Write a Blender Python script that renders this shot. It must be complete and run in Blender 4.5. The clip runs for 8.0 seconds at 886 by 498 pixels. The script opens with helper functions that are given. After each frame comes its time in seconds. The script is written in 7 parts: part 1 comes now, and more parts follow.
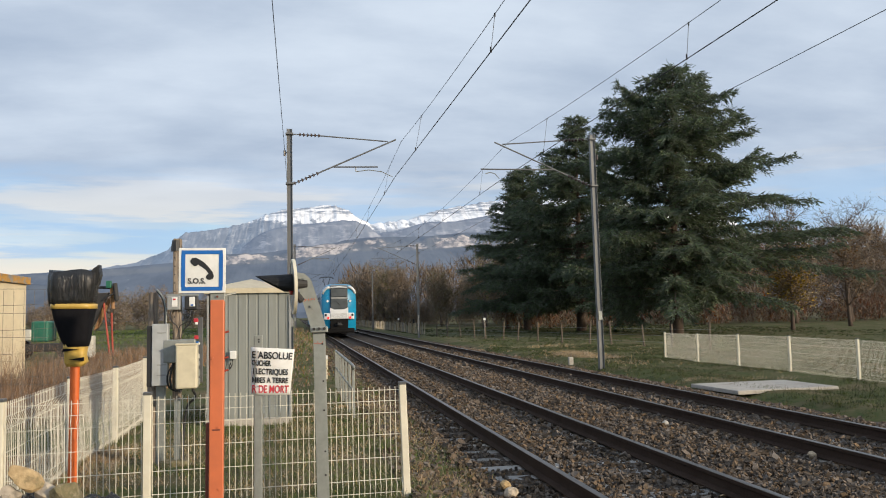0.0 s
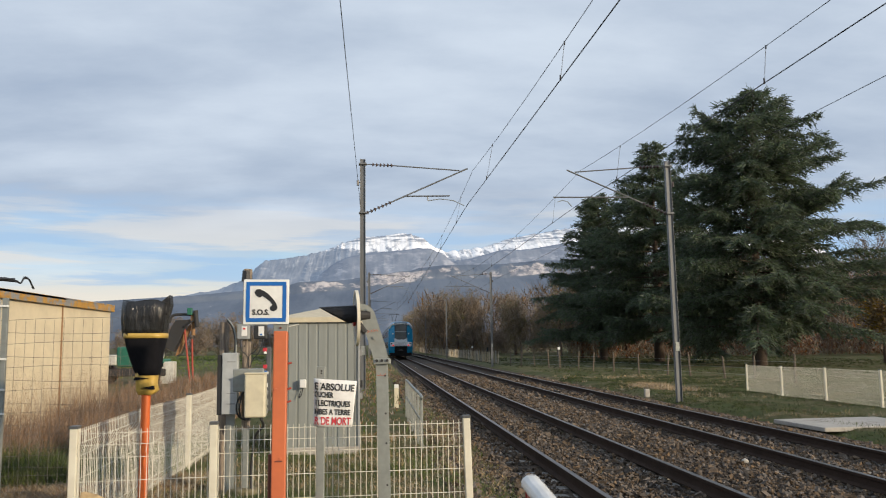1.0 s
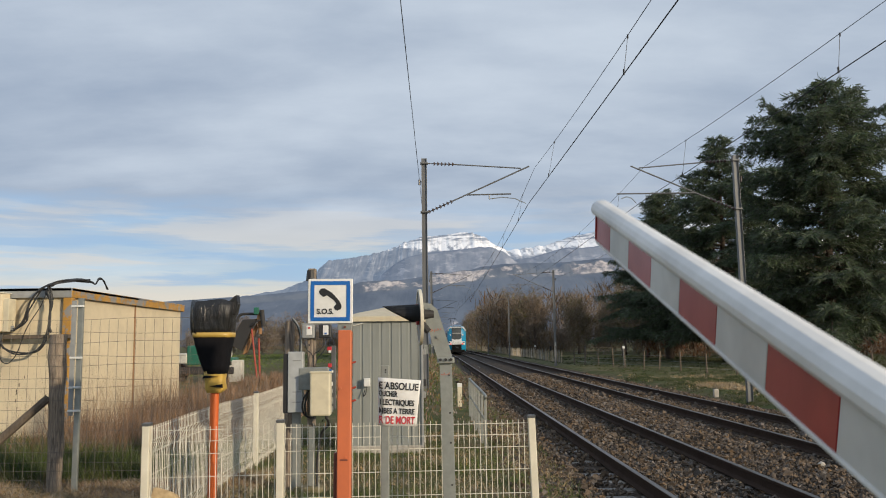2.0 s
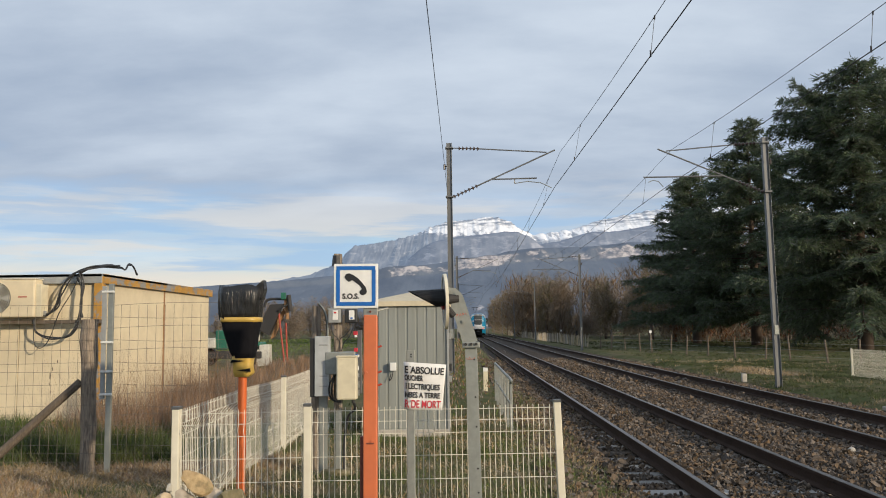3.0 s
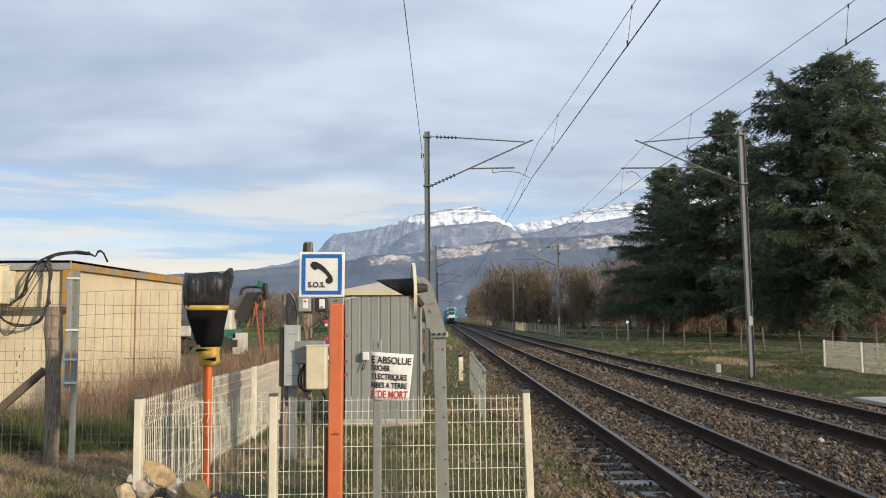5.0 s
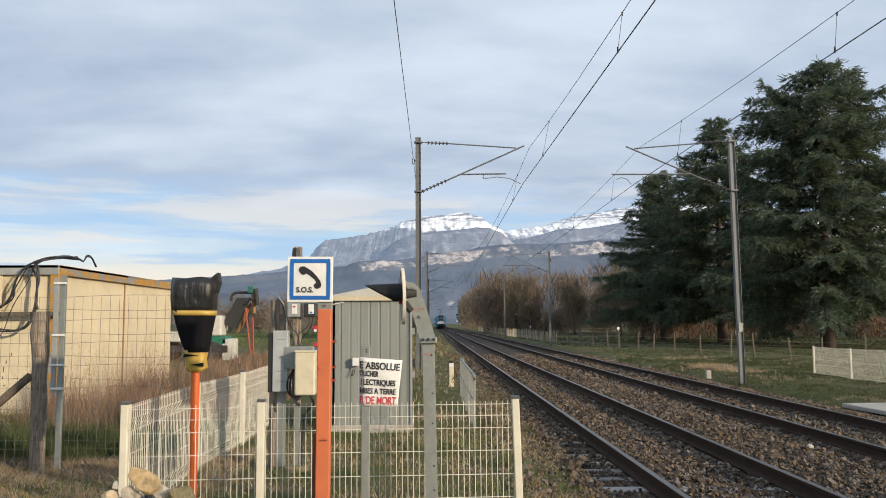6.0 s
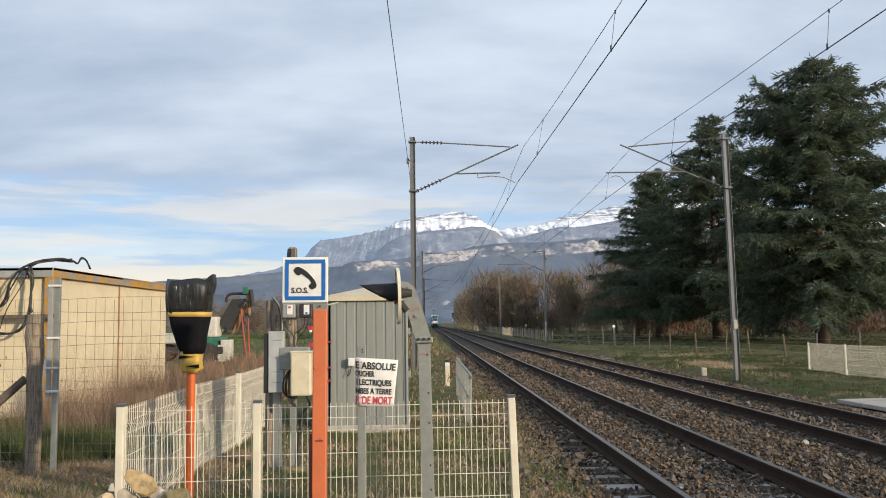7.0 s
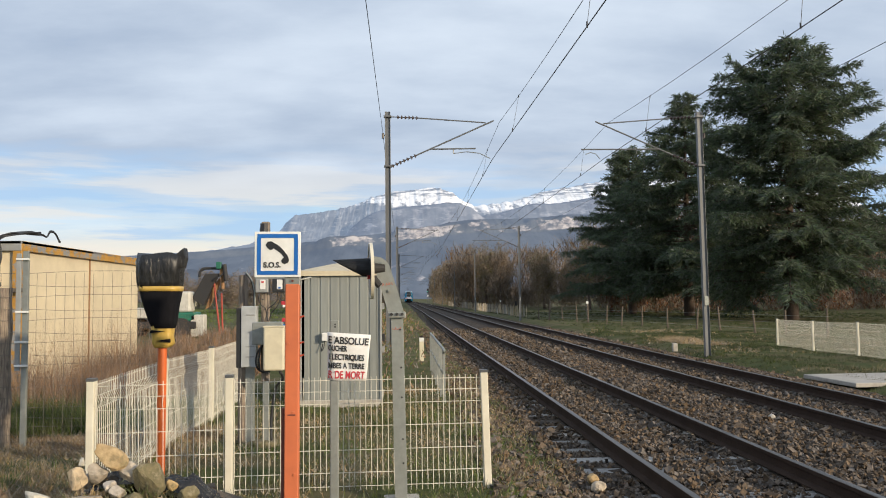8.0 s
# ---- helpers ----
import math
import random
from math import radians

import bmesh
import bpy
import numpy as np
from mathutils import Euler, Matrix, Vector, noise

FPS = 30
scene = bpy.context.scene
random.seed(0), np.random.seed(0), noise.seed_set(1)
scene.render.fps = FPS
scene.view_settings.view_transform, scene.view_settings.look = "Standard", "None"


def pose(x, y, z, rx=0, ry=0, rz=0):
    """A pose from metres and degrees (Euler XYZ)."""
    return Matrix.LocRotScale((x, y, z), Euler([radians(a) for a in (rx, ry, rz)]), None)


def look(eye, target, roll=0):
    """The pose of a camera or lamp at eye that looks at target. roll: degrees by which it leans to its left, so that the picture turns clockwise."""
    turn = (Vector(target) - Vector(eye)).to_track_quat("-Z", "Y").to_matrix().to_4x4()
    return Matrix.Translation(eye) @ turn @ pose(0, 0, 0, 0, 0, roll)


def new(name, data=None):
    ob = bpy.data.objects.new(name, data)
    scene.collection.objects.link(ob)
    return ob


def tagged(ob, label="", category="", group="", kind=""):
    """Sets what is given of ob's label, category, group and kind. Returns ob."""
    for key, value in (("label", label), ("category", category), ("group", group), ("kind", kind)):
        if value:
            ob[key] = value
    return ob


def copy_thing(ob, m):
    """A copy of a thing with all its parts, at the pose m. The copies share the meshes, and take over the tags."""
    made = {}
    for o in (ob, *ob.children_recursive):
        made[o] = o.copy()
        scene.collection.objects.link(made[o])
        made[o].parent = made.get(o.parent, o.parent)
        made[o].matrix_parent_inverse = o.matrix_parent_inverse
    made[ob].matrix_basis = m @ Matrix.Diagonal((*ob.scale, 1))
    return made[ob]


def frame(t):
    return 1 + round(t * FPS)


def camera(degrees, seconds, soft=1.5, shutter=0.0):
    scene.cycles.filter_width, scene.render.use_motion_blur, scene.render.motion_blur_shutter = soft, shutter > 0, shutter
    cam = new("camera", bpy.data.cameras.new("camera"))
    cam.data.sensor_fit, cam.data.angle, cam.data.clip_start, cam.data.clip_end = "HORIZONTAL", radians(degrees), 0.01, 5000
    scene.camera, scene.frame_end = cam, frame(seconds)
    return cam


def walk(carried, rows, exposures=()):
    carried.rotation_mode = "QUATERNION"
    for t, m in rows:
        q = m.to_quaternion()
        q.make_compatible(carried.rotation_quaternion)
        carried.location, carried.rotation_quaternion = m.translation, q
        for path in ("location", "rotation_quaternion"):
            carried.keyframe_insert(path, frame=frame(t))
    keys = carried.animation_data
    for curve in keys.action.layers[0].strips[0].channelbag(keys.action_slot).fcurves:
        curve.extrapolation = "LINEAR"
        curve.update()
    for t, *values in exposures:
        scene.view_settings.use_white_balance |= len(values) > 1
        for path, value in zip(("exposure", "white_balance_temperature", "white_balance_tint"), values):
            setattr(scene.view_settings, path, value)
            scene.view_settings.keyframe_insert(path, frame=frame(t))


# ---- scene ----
cam = camera(57.1, 8.0, soft=1.0, shutter=0.25)
PATH = [
    (0, (-3.433, -0.041, 1.654), (-3.081, 1.921, 1.814), -1.2),
    (0.5, (-3.341, 0.011, 1.685), (-3.07, 1.985, 1.867), -1.5),
    (1, (-3.325, 0.021, 1.69), (-3.154, 2.0, 1.921), -0.7),
    (1.5, (-3.325, 0.066, 1.692), (-3.245, 2.049, 1.945), -0.5),
    (2, (-3.334, 0.08, 1.692), (-3.314, 2.067, 1.922), -0.7),
    (3.5, (-3.316, 0.083, 1.689), (-3.367, 2.075, 1.862), -0.7),
    (4, (-3.289, 0.097, 1.679), (-3.334, 2.09, 1.827), -0.6),
    (4.5, (-3.27, 0.147, 1.691), (-3.289, 2.142, 1.836), -0.8),
    (5, (-3.236, 0.177, 1.694), (-3.23, 2.17, 1.861), -0.4),
    (6.5, (-3.216, 0.203, 1.687), (-3.182, 2.194, 1.869), -0.5),
    (7, (-3.215, 0.197, 1.689), (-3.176, 2.189, 1.869), -0.8),
    (7.5, (-3.208, 0.197, 1.69), (-3.142, 2.189, 1.845), -0.8),
    (8, (-3.199, 0.198, 1.685), (-3.1, 2.192, 1.805), -0.6),
]
EXPOSED = [(0.0, 0.08), (0.9, 0.03), (1.5, -0.15), (2.1, -0.17), (3.3, 0.0), (4.5, 0.10), (8.0, 0.13)]
walk(cam, [(t, look(eye, target, roll)) for t, eye, target, roll in PATH], EXPOSED)


# ---- light ----
SUN_AZ, SUN_EL = 132.0, 15.0      # degrees clockwise from the track's direction; above the horizon
world = bpy.data.worlds.new("sky")
scene.world = world
world.use_nodes = True


def sky_nodes():
    nt = world.node_tree
    nt.nodes.clear()
    N = nt.nodes.new
    L = nt.links.new

    def math_node(op, a, b=None, c=None):
        n = N("ShaderNodeMath")
        n.operation = op
        for i, v in enumerate((a, b, c)):
            if v is None:
                continue
            if isinstance(v, (int, float)):
                n.inputs[i].default_value = v
            else:
                L(v, n.inputs[i])
        return n.outputs[0]

    def mapped(v, lo, hi, a=0.0, b=1.0):
        n = N("ShaderNodeMapRange")
        n.interpolation_type = "SMOOTHSTEP"
        L(v, n.inputs[0])
        for i, q in enumerate((lo, hi, a, b)):
            n.inputs[i + 1].default_value = q
        return n.outputs[0]

    def mix(f, a, b):
        n = N("ShaderNodeMix")
        n.data_type = "RGBA"
        if isinstance(f, float):
            n.inputs[0].default_value = f
        else:
            L(f, n.inputs[0])
        for i, v in ((6, a), (7, b)):
            if isinstance(v, tuple):
                n.inputs[i].default_value = (*v, 1)
            else:
                L(v, n.inputs[i])
        return n.outputs[2]

    def cloud_noise(vec, scale, detail, rough=0.55):
        n = N("ShaderNodeTexNoise")
        L(vec, n.inputs["Vector"])
        n.inputs["Scale"].default_value = scale
        n.inputs["Detail"].default_value = detail
        n.inputs["Roughness"].default_value = rough
        return n.outputs[0]

    tc = N("ShaderNodeTexCoord")
    sep = N("ShaderNodeSeparateXYZ")
    L(tc.outputs["Generated"], sep.inputs[0])
    up = math_node("MAXIMUM", sep.outputs[2], 0.0)
    # a flat cloud deck: where the line of sight meets it
    deep = math_node("ADD", up, 0.22)
    comb = N("ShaderNodeCombineXYZ")
    L(math_node("MULTIPLY", math_node("DIVIDE", sep.outputs[0], deep), 0.55), comb.inputs[0])
    L(math_node("DIVIDE", sep.outputs[1], deep), comb.inputs[1])
    deck = comb.outputs[0]
    big = cloud_noise(deck, 0.9, 4)
    fine = cloud_noise(deck, 2.6, 8, 0.6)
    sum_ = math_node("ADD", math_node("MULTIPLY", big, 0.7), math_node("MULTIPLY", fine, 0.3))

    sky = N("ShaderNodeTexSky")
    sky.sky_type = "NISHITA"
    sky.sun_disc = False
    sky.sun_elevation = radians(SUN_EL)
    sky.sun_rotation = radians(SUN_AZ)
    sky.air_density, sky.dust_density, sky.ozone_density = 1.0, 0.6, 1.5
    dim = N("ShaderNodeMix")
    dim.data_type, dim.blend_type = "RGBA", "MULTIPLY"
    dim.inputs[0].default_value = 1.0
    L(sky.outputs[0], dim.inputs[6])
    dim.inputs[7].default_value = (0.125, 0.128, 0.15, 1)
    clear = dim.outputs[2]

    cloud = mix(mapped(sum_, 0.34, 0.66), CLOUD_DARK, CLOUD_LIGHT)
    # the deck thins out towards the horizon, where streaks lie before clear sky
    low = mapped(up, 0.09, 0.22)
    cover = math_node("ADD", mapped(sum_, 0.36, 0.50, 0.0, 0.62), math_node("MULTIPLY", low, 0.75))
    cover = math_node("MINIMUM", cover, 0.97)
    col = mix(cover, clear, cloud)
    # pale bank lying on the horizon
    band = mapped(math_node("ABSOLUTE", math_node("SUBTRACT", up, math_node("MULTIPLY_ADD", fine, 0.04, 0.036))), 0.0, 0.034, 0.9, 0.0)
    col = mix(band, col, (0.86, 0.80, 0.70))
    # blue gaps and cream streaks low over the land
    flat = N("ShaderNodeVectorMath")
    flat.operation = "MULTIPLY"
    L(tc.outputs["Generated"], flat.inputs[0])
    flat.inputs[1].default_value = (1.6, 1.6, 17.0)
    streak = cloud_noise(flat.outputs[0], 1.9, 6, 0.55)
    low_sky = math_node("MULTIPLY", mapped(up, 0.015, 0.06), mapped(up, 0.20, 0.11))
    col = mix(math_node("MULTIPLY", low_sky, mapped(streak, 0.50, 0.60, 0.0, 0.70)), col, (0.38, 0.58, 0.83))
    col = mix(math_node("MULTIPLY", low_sky, mapped(streak, 0.47, 0.38, 0.0, 0.65)), col, (0.80, 0.77, 0.72))
    bg = N("ShaderNodeBackground")
    L(col, bg.inputs[0])
    bg.inputs[1].default_value = 1.0
    out = N("ShaderNodeOutputWorld")
    L(bg.outputs[0], out.inputs[0])


CLOUD_DARK, CLOUD_LIGHT = (0.36, 0.445, 0.58), (0.70, 0.785, 0.89)
sky_nodes()

sun = new("sun", bpy.data.lights.new("sun", "SUN"))
sun.data.energy, sun.data.angle, sun.data.color = 4.1, radians(1.5), (1.0, 0.83, 0.60)
SUN_WAY = Vector((math.sin(radians(SUN_AZ)) * math.cos(radians(SUN_EL)), math.cos(radians(SUN_AZ)) * math.cos(radians(SUN_EL)), math.sin(radians(SUN_EL))))
sun.matrix_world = look(SUN_WAY * 50, (0, 0, 0))

# ---- building helpers ----


def box_in(bm, c, s, bevel=0.0, m=None):
    """A box of size s round c, with its edges rounded off."""
    made = bmesh.ops.create_cube(bm, size=1.0)["verts"]
    bmesh.ops.scale(bm, vec=s, verts=made)
    if bevel:
        edges = list({e for v in made for e in v.link_edges})
        made = bmesh.ops.bevel(bm, geom=edges, offset=bevel, segments=2, affect="EDGES", profile=0.5)["verts"]
        made = list({v for v in made})
    bmesh.ops.translate(bm, vec=c, verts=made)
    if m is not None:
        bmesh.ops.transform(bm, matrix=m, verts=made)
    return made


def rod_in(bm, a, b, r0, r1=None, seg=8):
    """A round rod from a to b."""
    a, b = Vector(a), Vector(b)
    r1 = r0 if r1 is None else r1
    q = (b - a).to_track_quat("Z", "Y").to_matrix().to_4x4()
    made = bmesh.ops.create_cone(bm, cap_ends=True, segments=seg, radius1=r0, radius2=r1, depth=(b - a).length)["verts"]
    bmesh.ops.transform(bm, matrix=Matrix.Translation((a + b) / 2) @ q, verts=made)
    return made


def tube_in(bm, pts, r, seg=6, taper=1.0):
    """A bent round tube through pts."""
    pts = [Vector(p) for p in pts]
    rings = []
    side = Vector((0.31, 0.17, 0.93))
    for i, p in enumerate(pts):
        d = (pts[min(i + 1, len(pts) - 1)] - pts[max(i - 1, 0)]).normalized()
        u = d.cross(side)
        u = u.normalized() if u.length > 1e-4 else d.orthogonal().normalized()
        w = d.cross(u)
        rr = r * (1 + (taper - 1) * i / max(1, len(pts) - 1))
        rings.append([bm.verts.new(p + (u * math.cos(2 * math.pi * k / seg) + w * math.sin(2 * math.pi * k / seg)) * rr) for k in range(seg)])
    for a, b in zip(rings, rings[1:]):
        for k in range(seg):
            bm.faces.new((a[k], a[(k + 1) % seg], b[(k + 1) % seg], b[k]))
    bm.faces.new(rings[0][::-1])
    bm.faces.new(rings[-1])


def prism_in(bm, outline, depth, m=None):
    """A flat outline in x, z, made depth thick along y (centred)."""
    a = [bm.verts.new((x, -depth / 2, z)) for x, z in outline]
    b = [bm.verts.new((x, depth / 2, z)) for x, z in outline]
    n = len(a)
    bm.faces.new(a)
    bm.faces.new(b[::-1])
    for i in range(n):
        bm.faces.new((a[(i + 1) % n], a[i], b[i], b[(i + 1) % n]))
    if m is not None:
        bmesh.ops.transform(bm, matrix=m, verts=a + b)
    return a + b


def linked(name, bm, material, parent=None, label="", smooth=False, at=None):
    me = bpy.data.meshes.new(name)
    bmesh.ops.recalc_face_normals(bm, faces=bm.faces)
    if smooth:
        for f in bm.faces:
            f.smooth = True
    bm.to_mesh(me)
    bm.free()
    me.materials.append(material)
    ob = new(name, me)
    if parent:
        ob.parent = parent
    if at is not None:
        ob.matrix_basis = at
    if label:
        tagged(ob, label)
    return ob


def part(name, bm, material, parent, label="", smooth=False, at=None):
    """Links bm as one mesh under a thing or under a part."""
    return linked(name, bm, material, parent, label, smooth, at)


def thing(name, label, category, group="", at=None):
    ob = new(name)
    ob.empty_display_size = 0.2
    if at is not None:
        ob.matrix_basis = at
    return tagged(ob, label, category, group)


def boxed(name, c, s, material, parent=None, label="", bevel=0.004, at=None):
    bm = bmesh.new()
    box_in(bm, c, s, bevel)
    return linked(name, bm, material, parent, label, at=at)


def rodded(name, a, b, r, material, parent=None, label="", seg=10, r1=None):
    bm = bmesh.new()
    rod_in(bm, a, b, r, r1, seg)
    return linked(name, bm, material, parent, label, smooth=False)


def eased(pts, n=6):
    """A smooth curve through the points."""
    pts = [Vector(p) for p in pts]
    out = []
    for i in range(len(pts) - 1):
        a, b, c, d = pts[max(i - 1, 0)], pts[i], pts[i + 1], pts[min(i + 2, len(pts) - 1)]
        for k in range(n):
            t = k / n
            out.append(0.5 * (2 * b + (c - a) * t + (2 * a - 5 * b + 4 * c - d) * t * t + (3 * b - a - 3 * c + d) * t ** 3))
    return out + [pts[-1]]


def tubed(name, pts, r, material, parent=None, label="", seg=6):
    bm = bmesh.new()
    tube_in(bm, eased(pts) if len(pts) > 2 else pts, r, seg)
    return linked(name, bm, material, parent, label, smooth=True)


def raw(name, verts, faces, material, parent=None, smooth=False):
    me = bpy.data.meshes.new(name)
    me.from_pydata(np.asarray(verts).tolist(), [], np.asarray(faces).tolist() if not isinstance(faces, list) else faces)
    if smooth:
        me.polygons.foreach_set("use_smooth", [True] * len(me.polygons))
    me.update()
    me.materials.append(material)
    ob = new(name, me)
    if parent:
        ob.parent = parent
    return ob


# ---- materials ----


def surface(name, base, other=None, rough=0.6, metal=0.0, grain=30.0, patches=2.0, stain=None, stain_at=0.6, bump=0.15, bump_scale=None,
            stretch=(1, 1, 1), island=0.0, per_object=0.0, spec=0.5, rough_var=0.15, detail=6.0, glow=None, stain_soft=0.12, through_light=0.0):
    """A worn real surface: two tones by grain, stains in patches, fine relief."""
    m = bpy.data.materials.new(name)
    m.use_nodes = True
    nt = m.node_tree
    nt.nodes.clear()
    N, L = nt.nodes.new, nt.links.new
    other = other or tuple(c * 0.7 for c in base)
    tc = N("ShaderNodeTexCoord")
    mp = N("ShaderNodeMapping")
    mp.inputs["Scale"].default_value = stretch
    L(tc.outputs["Object"], mp.inputs[0])
    vec = mp.outputs[0]

    def tex(scale, det=detail, rgh=0.6):
        n = N("ShaderNodeTexNoise")
        n.inputs["Scale"].default_value, n.inputs["Detail"].default_value, n.inputs["Roughness"].default_value = scale, det, rgh
        L(vec, n.inputs["Vector"])
        return n.outputs[0]

    def ramp(v, lo, hi):
        n = N("ShaderNodeMapRange")
        L(v, n.inputs[0])
        n.inputs[1].default_value, n.inputs[2].default_value = lo, hi
        return n.outputs[0]

    def mix(f, a, b, blend="MIX"):
        n = N("ShaderNodeMix")
        n.data_type, n.blend_type = "RGBA", blend
        if isinstance(f, float):
            n.inputs[0].default_value = f
        else:
            L(f, n.inputs[0])
        for i, v in ((6, a), (7, b)):
            if isinstance(v, tuple):
                n.inputs[i].default_value = (*v, 1)
            else:
                L(v, n.inputs[i])
        return n.outputs[2]

    fine, coarse = tex(grain), tex(patches, 4.0)
    col = mix(ramp(fine, 0.32, 0.68), base, other)
    col = mix(ramp(coarse, 0.35, 0.75), col, mix(1.0, col, tuple([0.78] * 3), "MULTIPLY"))
    if stain:
        col = mix(ramp(tex(patches * 2.3, 7.0, 0.65), stain_at - stain_soft, stain_at + stain_soft), col, stain)
    if island or per_object:
        if island:
            g = N("ShaderNodeNewGeometry")
            rnd = g.outputs["Random Per Island"]
        else:
            g = N("ShaderNodeObjectInfo")
            rnd = g.outputs["Random"]
        amount = island or per_object
        hsv = N("ShaderNodeHueSaturation")
        val = N("ShaderNodeMapRange")
        L(rnd, val.inputs[0])
        val.inputs[3].default_value, val.inputs[4].default_value = 1 - amount, 1 + amount
        L(val.outputs[0], hsv.inputs["Value"])
        sc = N("ShaderNodeMath")
        sc.operation = "MULTIPLY"
        L(rnd, sc.inputs[0])
        sc.inputs[1].default_value = 7.31
        fr = N("ShaderNodeMath")
        fr.operation = "FRACT"
        L(sc.outputs[0], fr.inputs[0])
        sat = N("ShaderNodeMapRange")
        L(fr.outputs[0], sat.inputs[0])
        sat.inputs[3].default_value, sat.inputs[4].default_value = 0.45, 1.35
        L(sat.outputs[0], hsv.inputs["Saturation"])
        L(col, hsv.inputs["Color"])
        col = hsv.outputs[0]
    p = N("ShaderNodeBsdfPrincipled")
    L(col, p.inputs["Base Color"])
    p.inputs["Metallic"].default_value = metal
    p.inputs["Specular IOR Level"].default_value = spec
    r = N("ShaderNodeMapRange")
    L(coarse, r.inputs[0])
    r.inputs[3].default_value, r.inputs[4].default_value = max(0.02, rough - rough_var), min(1.0, rough + rough_var)
    L(r.outputs[0], p.inputs["Roughness"])
    if bump:
        b = N("ShaderNodeBump")
        b.inputs["Strength"].default_value = bump
        b.inputs["Distance"].default_value = 0.02
        L(tex(bump_scale or grain * 1.5), b.inputs["Height"])
        L(b.outputs[0], p.inputs["Normal"])
    if glow:
        p.inputs["Emission Color"].default_value = (*glow[:3], 1)
        p.inputs["Emission Strength"].default_value = glow[3]
    o = N("ShaderNodeOutputMaterial")
    if through_light:
        tr = N("ShaderNodeBsdfTranslucent")
        L(col, tr.inputs[0])
        ms = N("ShaderNodeMixShader")
        ms.inputs[0].default_value = through_light
        L(p.outputs[0], ms.inputs[1])
        L(tr.outputs[0], ms.inputs[2])
        L(ms.outputs[0], o.inputs[0])
    else:
        L(p.outputs[0], o.inputs[0])
    return m


